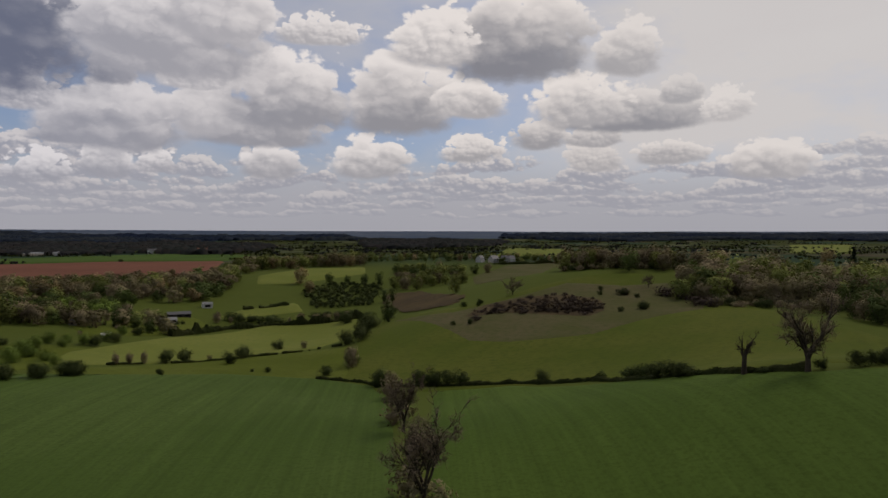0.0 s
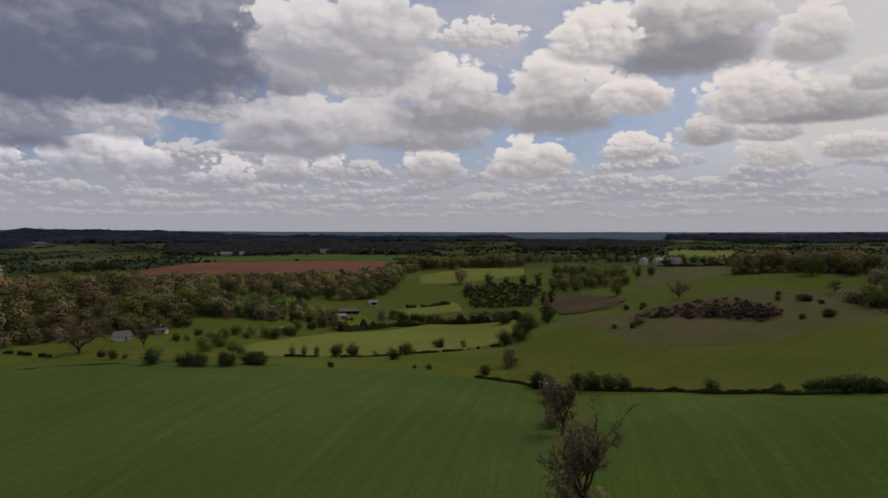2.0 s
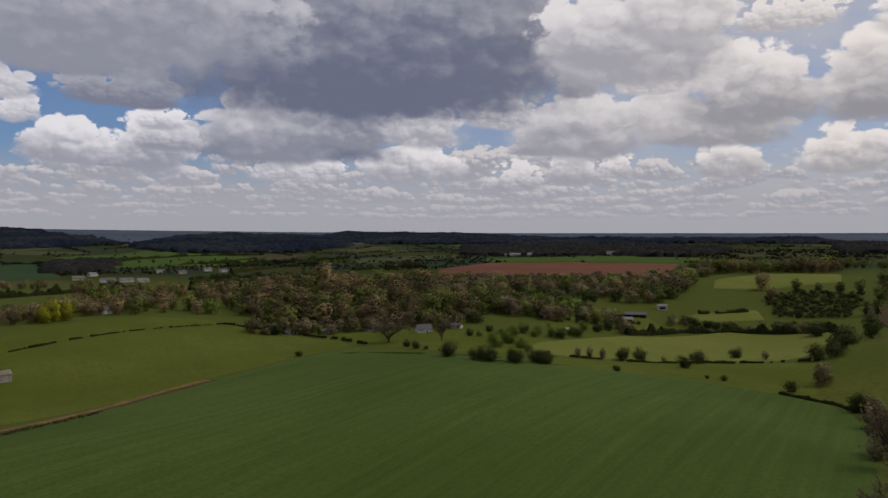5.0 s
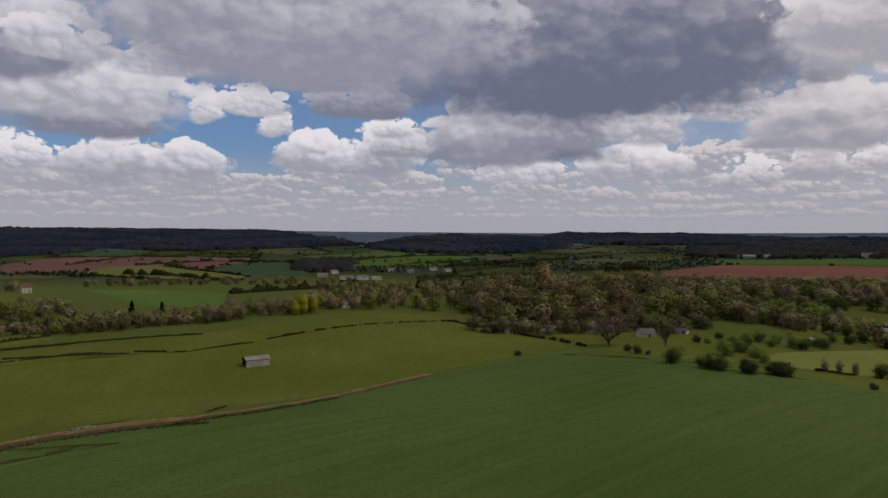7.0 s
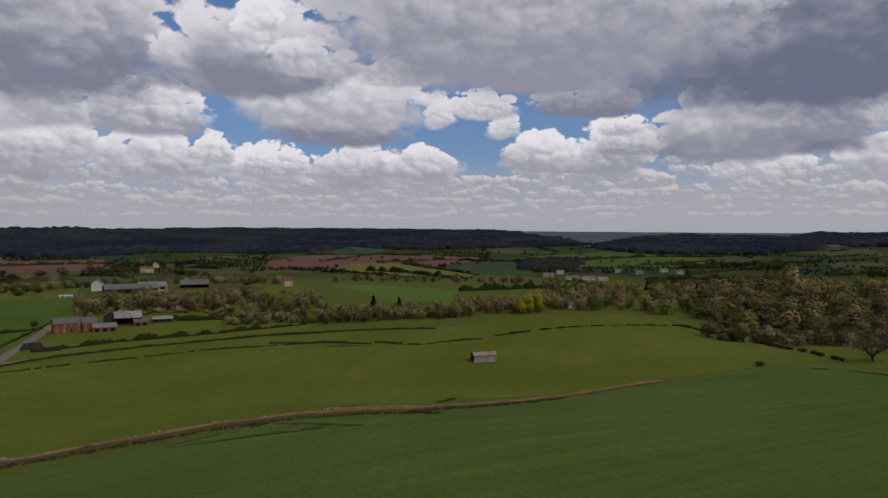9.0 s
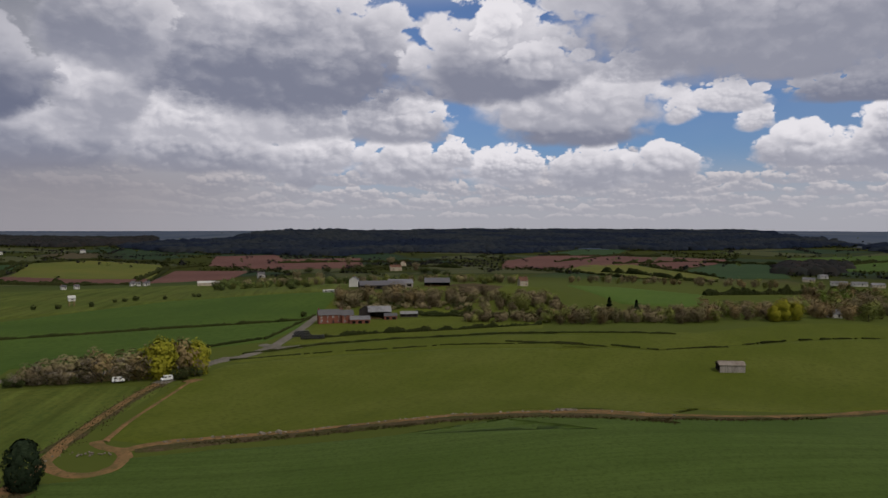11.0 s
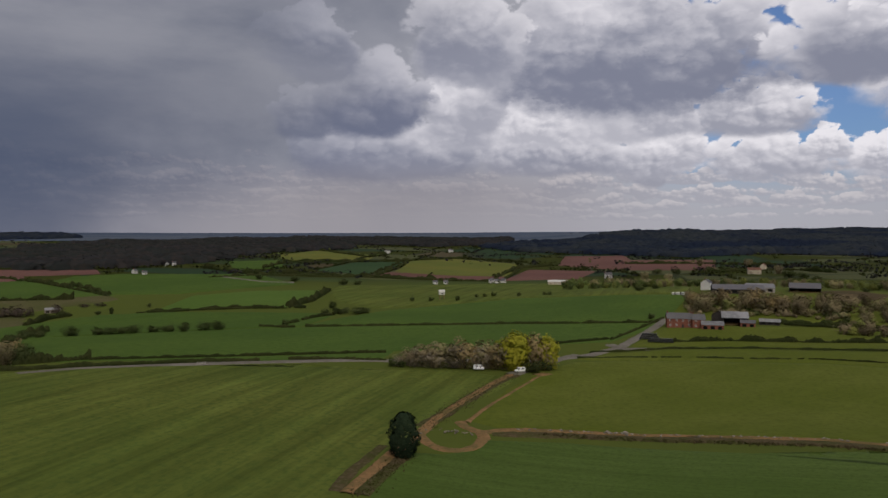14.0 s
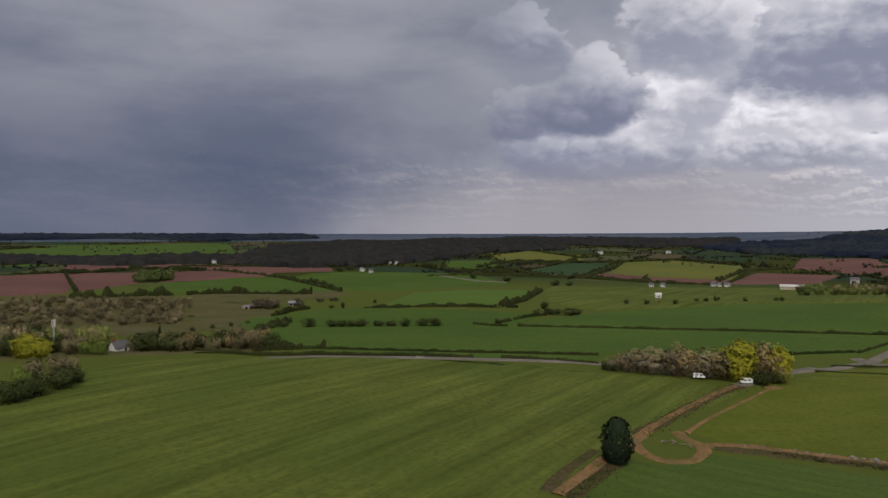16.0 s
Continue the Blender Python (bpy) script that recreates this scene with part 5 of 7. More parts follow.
drape("field", [(-40, 272), (-25, 255), (14, 253), (53, 246), (74, 177), (100, 158), (166, 262), (166, 365), (161, 404), (135, 458), (143, 487), (111, 500), (64, 475), (16, 438), (-41, 494), (-41, 370), (-40, 315)], M["hillgrass"], -0.04, "smooth green hillside pasture")
drape("field", [(-31, 459), (13, 340), (31, 331), (70, 328), (104, 351), (136, 370), (156, 423), (146, 458), (115, 452), (82, 472), (41, 440), (6, 418)], M["rough"], 0.10, "rough tawny grass on the hillside")
drape("field", [(12, 394), (37, 393), (76, 369), (87, 382), (92, 413), (76, 436), (52, 440), (26, 430)], M["brown"], 0.20, "dark bramble scrub on the hillside")
drape("field", [(-42, 556), (-18, 504), (6, 476), (15, 508), (-23, 652), (-54, 652)], M["brown"], 0.20, "brown rough field behind the hill", ragged=1.5)
drape("field", [(32, 596), (54, 579), (124, 877), (168, 1016), (89, 949), (35, 775)], M["rough"], 0.10, "dull yellow field behind the hill")
drape("field", [(93, 1207), (218, 1257), (274, 1580), (163, 1750)], M["sunny"], 0.20, "grass field on the far plain")
drape("field", [(692, 1396), (808, 1403), (1314, 2284), (1144, 2311)], M["sunny"], 0.20, "grass field behind the wood")
drape("field", [(290, 518), (292, 462), (629, 997), (568, 1015)], M["pasture"], 0.20, "green field behind the right wood")
wood([(-206, 398), (-179, 449), (-170, 497), (-191, 523), (-217, 488), (-221, 426)], 13.0, dict(bush=2, greenbush=2, shrub=1), 1.2, 3.5)
drape("allotment", [(-203, 397), (-177, 445), (-165, 496), (-190, 531), (-220, 493), (-223, 424)], M["pasture"], 0.02, "allotment gardens with sheds by the village")
drape("paddock", [(-388, -91), (-400, -72), (-410, -34), (-413, 28), (-431, 54), (-520, 66), (-509, 16), (-488, -40), (-486, -91), (-445, -91)], M["pasture"], 0.05, "green paddock in front of the brick farm")
drape("paddock", [(-507, -95), (-523, -43), (-530, 36), (-538, 72), (-694, 92), (-744, 40), (-643, -28), (-605, -99)], M["pasture"], 0.05, "green slope behind the farm")
drape("field", [(-656, -1), (-627, 11), (-649, 40), (-702, 51), (-741, 24), (-705, 1)], M["brown"], 0.15, "brown worked earth behind the farm", ragged=1.5)
drape("field", [(-60, -349), (-86, -338), (-124, -318), (-161, -299), (-186, -317), (-217, -390), (-164, -380), (-120, -427), (-74, -432)], M["rough"], 0.05, "rough paddocks beside the cottage", ragged=2.0)
drape("field", [(-81, -470), (-125, -445), (-183, -426), (-256, -460), (-306, -513), (-347, -602), (-317, -736), (-221, -784), (-133, -771)], M["rough"], 0.05, "rough scrubby ground on the plain", ragged=3.0)
drape("field", [(-202, -405), (-232, -388), (-329, -482), (-412, -479), (-362, -530), (-289, -519)], M["green"], 0.15, "green field beside the scrub")
drape("field", [(-251, 281), (-225, 268), (-188, 265), (-168, 280), (-176, 356), (-205, 358), (-240, 343), (-277, 330), (-299, 304)], M["pasture"], 0.05, "valley garden grass by the cottages")

# ---- lanes, tracks and ditches ----
ribbon("ditch_bank", [(-194, -88), (-204, -68), (-208, -51), (-214, -26), (-218, -1), (-216, 23), (-211, 44), (-202, 64), (-212, 28), (-206, 56), (-209, 82), (-224, 120), (-233, 147), (-239, 172)], 6.5, M["verge"], 0.02, "wide weedy margin of the ditch", "path", 0.15)
ribbon("track", [(-131, -96), (-145, -99), (-162, -103), (-181, -106), (-199, -110), (-228, -114), (-262, -118), (-292, -119)], 2.7, M["earth"], 0.11, "pale earth farm track with wheel ruts", "path", 0.06)
ribbon("track_bank", [(-132, -93), (-149, -96), (-163, -99)], 3.6, M["verge"], 0.05, "weedy brown bank beside the track", "path", 0.12)
ribbon("track_bank", [(-187, -109), (-214, -112), (-250, -116), (-283, -118)], 4.5, M["verge"], 0.05, "weedy brown bank beside the track", "path", 0.12)
ribbon("track_bank", [(-130, -99), (-142, -103), (-165, -108)], 3.0, M["verge"], 0.05, "brown grassy bank beside the track", "path", 0.12)
ribbon("track", [(-201, -100), (-222, -103), (-246, -105), (-275, -107), (-293, -108)], 1.1, M["earth"], 0.09, "faint second wheel track", "path", 0.20)
ribbon("lane", [(-282, -119), (-302, -117), (-332, -114), (-349, -104), (-380, -97), (-437, -97), (-506, -97)], 4.2, M["road"], 0.14, "pale country lane", "road", 0.04)
ribbon("lane", [(-161, -275), (-182, -267), (-218, -237), (-240, -216), (-268, -189), (-275, -178), (-305, -144), (-318, -126), (-330, -114), (-346, -110)], 4.2, M["road"], 0.14, "pale country lane behind a hedge", "road", 0.04)
ribbon("lane", [(-387, -104), (-375, -92), (-381, -82)], 5.0, M["road"], 0.14, "field entrance of pale gravel", "road", 0.10)
ribbon("soil_bank", [(-193, -91), (-200, -85), (-207, -69), (-211, -52), (-218, -27), (-223, -1), (-221, 23), (-221, 46), (-210, 67), (-219, 29), (-211, 57), (-214, 84), (-225, 116), (-236, 146), (-240, 171)], 3.2, M["earth"], 0.14, "strip of bare earth and rubble along a ditch", "path", 0.35)
ribbon("track", [(-182, -107), (-174, -99), (-171, -92), (-174, -87), (-181, -86), (-189, -88), (-194, -92)], 2.3, M["earth"], 0.14, "looping wheel track of bare earth", "path", 0.20)
ribbon("track", [(-193, -91), (-195, -97), (-200, -102)], 2.6, M["earth"], 0.14, "earth spur to the field", "path", 0.20)
ribbon("track", [(-287, -109), (-290, -107), (-294, -106)], 5.0, M["earth"], 0.14, "patch of bare earth at the lane", "path", 0.40)
ribbon("track", [(-745, -762), (-712, -650), (-732, -622)], 7.0, M["road"], 0.50, "pale track across the plain", "path", 0.10)

# ---- hedges ----
hedge([(-338, -107), (-351, -86), (-363, -59), (-373, -2), (-361, 51), (-346, 77), (-374, 28), (-354, 71), (-337, 99)], 0.6, 1.0, "hedge", label="thin gappy hedge across the pasture", gaps=0.10)
hedge([(-338, 102), (-341, 134), (-350, 153), (-360, 178), (-371, 214), (-381, 253), (-385, 288)], 0.6, 1.0, "hedge", label="thin gappy hedge across the pasture", gaps=0.25)
hedge([(-356, -106), (-369, -91), (-387, -73), (-403, -33), (-407, 28), (-388, 81), (-374, 119)], 0.8, 1.1, "hedge")
hedge([(-249, -215), (-264, -196), (-274, -178)], 1.2, 1.5, "hedge")
hedge([(-148, -319), (-163, -286), (-189, -270), (-218, -245), (-238, -222)], 1.4, 1.6, "hedge")
hedge([(-199, -288), (-228, -256), (-250, -233), (-295, -192)], 1.2, 1.5, "hedge")
hedge([(-374, -132), (-407, -110)], 1.4, 1.6, "hedge")
hedge([(-375, -309), (-411, -258), (-453, -192), (-490, -99)], 1.4, 1.8, "hedge")
hedge([(-405, -108), (-465, -104), (-508, -99)], 1.3, 1.5, "hedge")
hedge([(-363, -339), (-369, -313)], 1.4, 1.6, "hedge")
hedge([(-385, -332), (-426, -345), (-463, -345)], 2.2, 3.0, "hedge", gaps=0.20)
hedge([(-490, -423), (-543, -439), (-652, -502)], 4.5, 5.0, "hedge", label="tall overgrown hedge climbing a slope", ragged=0.40)
hedge([(-410, -500), (-433, -479), (-473, -442), (-490, -403)], 1.6, 2.0, "hedge", gaps=0.25)
hedge([(-51, 281), (-31, 272), (-25, 264)], 1.2, 1.2, "hedge")
hedge([(-26, 264), (-1, 262), (24, 256), (51, 237), (64, 191), (72, 170), (82, 158)], 1.3, 1.6, "hedge")
hedge([(-147, 306), (-120, 329), (-98, 356), (-65, 363), (-51, 365)], 1.0, 1.2, "hedge", gaps=0.20)
hedge([(-173, 444), (-156, 504), (-130, 532), (-62, 540)], 4.0, 4.0, "hedge", label="tall leafy hedge above the sunny field", ragged=0.40)
hedge([(-166, 582), (-131, 616)], 3.0, 3.0, "hedge", gaps=0.20)
hedge([(-385, 288), (-340, 295), (-283, 290), (-248, 277)], 1.2, 1.4, "hedge", gaps=0.30)
hedge([(-410, -77), (-426, -49), (-434, -2), (-449, 57)], 2.0, 2.6, "hedge", ragged=0.40)
hedge([(-507, -22), (-501, 16), (-489, 62)], 2.0, 2.6, "hedge", ragged=0.40)
hedge([(-728, -776), (-811, -748), (-898, -602), (-907, -489), (-941, -408)], 3.0, 4.0, "hedge", label="dark hedgerow between far fields", ragged=0.50)
hedge([(-946, -644), (-1283, -794), (-1340, -802)], 3.0, 4.0, "hedge", label="dark hedgerow between far fields", ragged=0.50)
hedge([(-1097, -961), (-1217, -841), (-1311, -785)], 3.0, 4.0, "hedge", label="dark hedgerow between far fields", ragged=0.50)
hedge([(-980, -425), (-1332, -535), (-1387, -563)], 3.0, 4.0, "hedge", label="dark hedgerow between far fields", ragged=0.50)
hedge([(-958, -765), (-1403, -947)], 3.0, 4.0, "hedge", label="dark hedgerow between far fields", ragged=0.50)
hedge([(-252, -1154), (-339, -1176), (-553, -1214), (-742, -1050)], 3.0, 4.0, "hedge", label="dark hedgerow between far fields", ragged=0.50)
hedge([(-340, -1163), (-252, -824)], 3.0, 4.0, "hedge", label="dark hedgerow between far fields", ragged=0.50)
hedge([(-578, -968), (-478, -654)], 3.0, 4.0, "hedge", label="dark hedgerow between far fields", ragged=0.50)
hedge([(-466, -2131), (-662, -2345)], 3.0, 4.0, "hedge", label="dark hedgerow between far fields", ragged=0.50)
hedge([(-1160, 194), (-946, 244), (-895, 337)], 3.0, 4.0, "hedge", label="dark hedgerow between far fields", ragged=0.50)
hedge([(-1413, 396), (-1212, 368)], 3.0, 4.0, "hedge", label="dark hedgerow between far fields", ragged=0.50)
hedge([(-1831, 236), (-1828, 418), (-1789, 529)], 3.0, 4.0, "hedge", label="dark hedgerow between far fields", ragged=0.50)
hedge([(-1212, 368), (-974, 375)], 3.0, 4.0, "hedge", label="dark hedgerow between far fields", ragged=0.50)
hedge([(-1252, 595), (-1556, 980)], 3.0, 4.0, "hedge", label="dark hedgerow between far fields", ragged=0.50)
hedge([(-1194, 765), (-1296, 1088)], 3.0, 4.0, "hedge", label="dark hedgerow between far fields", ragged=0.50)
hedge([(67, 963), (168, 1016), (199, 1051)], 3.0, 4.0, "hedge", label="dark hedgerow between far fields", ragged=0.50)
hedge([(-69, 1026), (82, 1345)], 3.0, 4.0, "hedge", label="dark hedgerow between far fields", ragged=0.50)

# ---- trees and bushes ----
plants("bare", [(-3.9, 125.6, 20.7, 0.95), (-10.3, 179.7, 15.9, 0.95)])
plants("shrub", [(-12.9, 191.9, 7.7, 1.2), (-17.8, 236.4, 8.5), (-6.0, 153.5, 7.4)])
plants("shrub", [(-6.9, 132.0, 7.4), (-2.4, 126.7, 7.1)])
plants("bush", [(-23.8, 264.4, 8.1)])
plants("bud", [(-19.2, 254.7, 8.6)])
plants("bush", [(-9.3, 264.9, 7.2), (-3.9, 262.9, 7.6), (1.4, 262.6, 7.2), (6.7, 262.2, 6.7), (35.4, 252.6, 5.3), (52.7, 234.7, 3.4), (58.7, 223.0, 4.7), (59.7, 216.8, 4.9, 1.2), (61.1, 209.7, 5.0, 1.3), (61.5, 199.9, 5.5, 1.3), (63.1, 195.0, 5.3, 1.3), (64.2, 188.8, 4.8, 1.2), (64.6, 184.4, 3.6, 1.2), (75.2, 164.7, 1.6, 2)])
plants("bush", [(84.8, 157.8, 3.0), (92.3, 156.6, 4.3), (96.6, 157.3, 3.8), (100.1, 158.3, 4.3)])
plants("bush", [(-148.1, 255.6, 6.6), (-141.4, 262.2, 6.8), (-137.7, 263.3, 6.3), (-156.6, 250.5, 6.0), (-100.1, 351.0, 7.9), (-99.6, 326.4, 6.8), (-113.3, 279.0, 2.7), (-74.5, 296.7, 2.9), (-81.3, 297.9, 1.9), (-48.6, 289.2, 5.1)])
plants("greenbush", [(-184.6, 299.8, 8.2), (-193.4, 322.6, 7.8), (-201.5, 345.5, 8.3), (-204.9, 363.9, 7.3), (-193.3, 356.2, 5.7)])
plants("bud", [(-144.1, 308.0, 5.9), (-140.3, 313.3, 6.0), (-135.9, 318.9, 6.2), (-74.5, 374.8, 5.4), (-40.3, 305.5, 10.8), (-113.1, 339.3, 3.8)])
plants("bush", [(-128.4, 326.0, 7.3), (-123.6, 334.2, 7.5), (-91.8, 389.3, 6.9), (-51.1, 365.0, 8.8), (-46.1, 398.7, 10.9), (-51.9, 482.0, 11.6)])
plants("leaf", [(-37.5, 471.8, 15.9)])
plants("bush", [(-176.6, 248.8, 7.9), (-160.8, 246.6, 7.1), (-154.7, 245.9, 6.5), (-145.1, 250.8, 6.8), (-138.2, 261.9, 7.3), (-111.9, 277.6, 2.5), (-209.9, 267.5, 4.7), (-219.6, 272.5, 4.4), (-203.4, 267.4, 2.6), (-252.5, 231.4, 2.5, 1.8)])
plants("oak", [(-243.0, 286.6, 19.4, 1.25)])
plants("bare", [(-219.3, 301.8, 12.0, 0.9), (-310.8, 301.5, 8.3)])
plants("greenbush", [(-200.6, 335.0, 7.5, 1.2), (-196.5, 318.1, 6.7, 1.2), (-188.8, 320.2, 7.2, 1.2), (-175.3, 309.3, 6.3, 1.2), (-214.2, 331.0, 4.2), (-189.5, 370.5, 7.2), (-187.3, 390.4, 6.8), (-198.0, 368.9, 6.1), (-191.6, 419.2, 6.5), (-165.1, 298.2, 5.0)])
plants("bush", [(-219.7, 329.1, 4.8), (-184.1, 371.5, 6.5, 1.2), (-182.7, 390.2, 6.1, 1.2), (-185.9, 427.2, 5.8, 1.2), (-219.3, 349.5, 4.9)])
wood([(-274, 392), (-240, 414), (-206, 431), (-173, 445), (-189, 485), (-224, 469), (-261, 450), (-298, 426)], 11.0, dict(bud=5, leaf=2, olive=3), 8.0, 13.0)
plants("oak", [(44.6, 457.1, 13.2, 1.1), (129.4, 445.3, 10.0)])
plants("bush", [(4.9, 374.8, 3.0), (13.9, 372.8, 3.6), (21.2, 430.4, 2.8), (94.7, 375.4, 3.6), (107.7, 380.7, 5.5), (95.5, 429.8, 3.5), (114.7, 417.5, 3.4), (108.7, 427.2, 4.8, 1.6)])
plants("bramble", [(30.7, 395.9, 4.5, 1.5), (42.8, 390.5, 5.0, 1.6), (55.7, 392.2, 6.3, 1.6), (67.6, 388.4, 7.5, 1.5), (77.9, 385.0, 7.4, 1.3), (135.2, 424.1, 6.8, 1.6), (140.4, 382.3, 8.0, 1.6), (140.6, 405.1, 5.9), (73.6, 404.0, 7.1)])
wood([(12, 394), (37, 393), (77, 372), (88, 385), (92, 413), (76, 436), (51, 436), (26, 425)], 5.5, dict(bramble=1), 1.2, 2.6)
plants("bud", [(-144.7, 929.1, 22.7, 1.2), (-37.0, 679.5, 16.3, 1.2), (51.5, 822.2, 14.2, 1.2), (-6.1, 860.2, 13.6, 1.2), (117.4, 554.5, 18.7, 1.1), (158.5, 508.3, 15.3, 1.2)])
plants("olive", [(-127.7, 973.5, 20.5, 1.2), (-48.7, 691.1, 14.4, 1.2), (-26.0, 673.4, 14.0, 1.2), (9.1, 556.6, 15.8, 1.0), (171.9, 923.3, 28.3, 1.1), (190.1, 517.5, 13.8, 1.2)])
plants("leaf", [(35.1, 807.4, 15.2, 1.2), (132.8, 506.4, 17.7, 1.3), (-38.0, 501.2, 12.1, 0.8)])
plants("bush", [(-46.2, 433.7, 11.2, 1.2), (-44.2, 372.6, 8.4, 1.2), (-40.9, 312.2, 5.6, 1.2), (-73.1, 524.8, 10.2, 1.2), (22.5, 439.2, 4.1), (12.4, 439.1, 4.2), (107.6, 378.8, 5.1, 1.2), (98.7, 442.9, 3.4)])
plants("bramble", [(109.5, 428.7, 3.9, 1.8), (132.4, 419.4, 4.7, 1.8), (145.7, 392.5, 5.8, 1.8), (18.1, 379.8, 4.2, 1.6)])
wood([(140, 383), (179, 366), (213, 348), (242, 329), (254, 345), (224, 365), (188, 384), (147, 402)], 7.0, dict(bush=3, shrub=4), 3.0, 6.0)
wood([(136, 408), (182, 389), (222, 368), (255, 346), (279, 379), (242, 403), (199, 426), (149, 446)], 11.5, dict(bud=5, leaf=2, olive=2), 12.0, 18.0, True)
wood([(137, 410), (183, 391), (223, 370), (256, 348), (308, 419), (268, 445), (221, 471), (165, 493)], 8.0, dict(bush=3, shrub=4), 4.0, 7.0)
wood([(151, 450), (201, 430), (245, 407), (282, 383), (332, 451), (289, 480), (237, 507), (178, 531)], 16.0, dict(bud=5, leaf=2, olive=3), 13.0, 18.0)
wood([(89, 527), (119, 522), (147, 515), (173, 506), (181, 530), (153, 539), (124, 546), (94, 552)], 8.0, dict(bush=2, shrub=3), 3.0, 6.0)
wood([(90, 532), (120, 527), (148, 519), (175, 511), (186, 544), (157, 553), (127, 561), (96, 567)], 11.5, dict(bud=4, rust=2, olive=2), 14.0, 19.0, True)
wood([(173, 338), (196, 266), (249, 338), (201, 375)], 12.0, dict(bud=4, leaf=3), 9.0, 14.0, True)
plants("rust", [(551.7, 1014.6, 29.4), (365.6, 996.8, 28.9)])
plants("conifer", [(638.2, 1096.2, 22.9)])
wood([(-364, 502), (-287, 549), (-205, 600), (-192, 690), (-215, 745), (-240, 753), (-366, 700), (-464, 639)], 16.0, dict(bud=7, leaf=3, olive=3, rust=2), 9.0, 15.0, wide=(1.2, 1.9))
wood([(-250, 751), (-212, 762), (-222, 850), (-276, 837)], 16.0, dict(bud=6, leaf=3, olive=4), 9.0, 13.0, wide=(1.2, 1.9))
wood([(-252, 850), (-215, 880), (-160, 908), (-97, 920), (-108, 1004), (-169, 996), (-227, 984), (-284, 969)], 17.0, dict(olive=4, rust=2, bud=3), 13.0, 18.0)
wood([(-112, 600), (-60, 600), (-62, 722), (-118, 722), (-136, 676)], 6.5, dict(bush=1), 2.6, 4.2, label="young dark green plantation in rows")
plants("rust", [(-146, 716, 19.0, 1.2), (-128, 668, 13.0, 1.2)])
plants("leaf", [(-118, 725, 12.0, 1.2), (-100, 728, 10.0, 1.3), (-82, 728, 12.0, 1.3), (-66, 726, 13.0, 1.2), (-52, 610, 13.0, 1.0), (-44, 604, 12.0, 1.0)])
wood([(-52, 688), (-26, 690), (0, 690), (25, 690), (27, 739), (0, 740), (-28, 739), (-56, 738)], 14.0, dict(olive=4, bud=2), 10.0, 14.0)
wood([(-53, 788), (-28, 790), (-3, 790), (23, 790), (24, 840), (-3, 840), (-30, 839), (-57, 838)], 13.0, dict(leaf=3, olive=4), 9.0, 13.0)
wood([(-304, 428), (-276, 446), (-245, 464), (-210, 481), (-248, 568), (-290, 548), (-326, 527), (-359, 505)], 12.0, dict(bush=2, greenbush=2, bud=4, leaf=2), 5.0, 11.0)
wood([(-169, 521), (-135, 531), (-100, 539), (-63, 544), (-65, 564), (-104, 558), (-140, 550), (-175, 540)], 9.0, dict(bush=4, bud=3), 5.0, 8.0)
wood([(-115, 993), (-19, 1000), (77, 997), (171, 985), (192, 1103), (86, 1117), (-22, 1120), (-129, 1113)], 22.0, dict(olive=4, leaf=3, rust=1), 8.0, 13.0)
wood([(-336, 268), (-305, 303), (-271, 334), (-236, 359), (-258, 393), (-296, 365), (-333, 332), (-367, 293)], 12.0, dict(bud=4, shrub=3, olive=2, bush=1), 6.0, 11.0)
wood([(-371, 297), (-335, 337), (-296, 372), (-256, 400), (-387, 607), (-448, 563), (-508, 511), (-562, 450)], 19.0, dict(bud=6, rust=4, olive=4, leaf=1), 12.0, 18.0, wide=(1.1, 1.7))
wood([(-471, 233), (-451, 269), (-428, 304), (-402, 338), (-551, 463), (-587, 417), (-618, 369), (-645, 319)], 17.0, dict(bud=4, rust=4, olive=3, fresh=1), 8.0, 14.0)
wood([(-473, 216), (-466, 231), (-459, 245), (-451, 259), (-520, 299), (-529, 283), (-538, 266), (-546, 249)], 12.0, dict(rust=3, olive=2, bud=3), 8.0, 12.0)
wood([(-453, 159), (-448, 173), (-443, 186), (-437, 199), (-509, 233), (-516, 217), (-523, 201), (-528, 186)], 12.0, dict(rust=3, olive=2, bud=3), 8.0, 12.0)
plants("golden", [(-441.7, 206.9, 14.6, 1.1), (-446.0, 217.0, 13.3), (-436.3, 199.0, 11.3)])
wood([(-444, 60), (-439, 91), (-430, 124), (-419, 158), (-468, 176), (-480, 138), (-490, 102), (-495, 67)], 9.5, dict(bud=5, rust=2, olive=2, shrub=2), 6.0, 12.0)
wood([(-470, 9), (-469, 27), (-468, 46), (-465, 66), (-495, 70), (-498, 49), (-499, 29), (-500, 10)], 9.5, dict(bud=4, shrub=4, olive=1), 4.0, 9.0)
wood([(-520, 22), (-519, 39), (-517, 57), (-514, 76), (-594, 88), (-596, 66), (-598, 45), (-599, 25)], 15.0, dict(bud=5, olive=1), 9.0, 13.0)
wood([(-819, 137), (-799, 226), (-766, 320), (-719, 414), (-780, 449), (-831, 347), (-866, 245), (-888, 149)], 22.0, dict(bud=4, olive=3, rust=2), 6.0, 10.0)
plants("conifer", [(-477.1, 106.6, 15.1), (-453.5, 118.7, 14.0)])
plants("rust", [(-487.7, 309.8, 13.9, 1.4), (-449.3, 442.8, 30.1, 1.3), (-412.3, 432.6, 23.7, 1.3)])
wood([(-523, -85), (-528, -51), (-530, -17), (-530, 17), (-560, 18), (-560, -18), (-557, -54), (-553, -90)], 8.0, dict(shrub=3, bush=1), 3.0, 6.0)
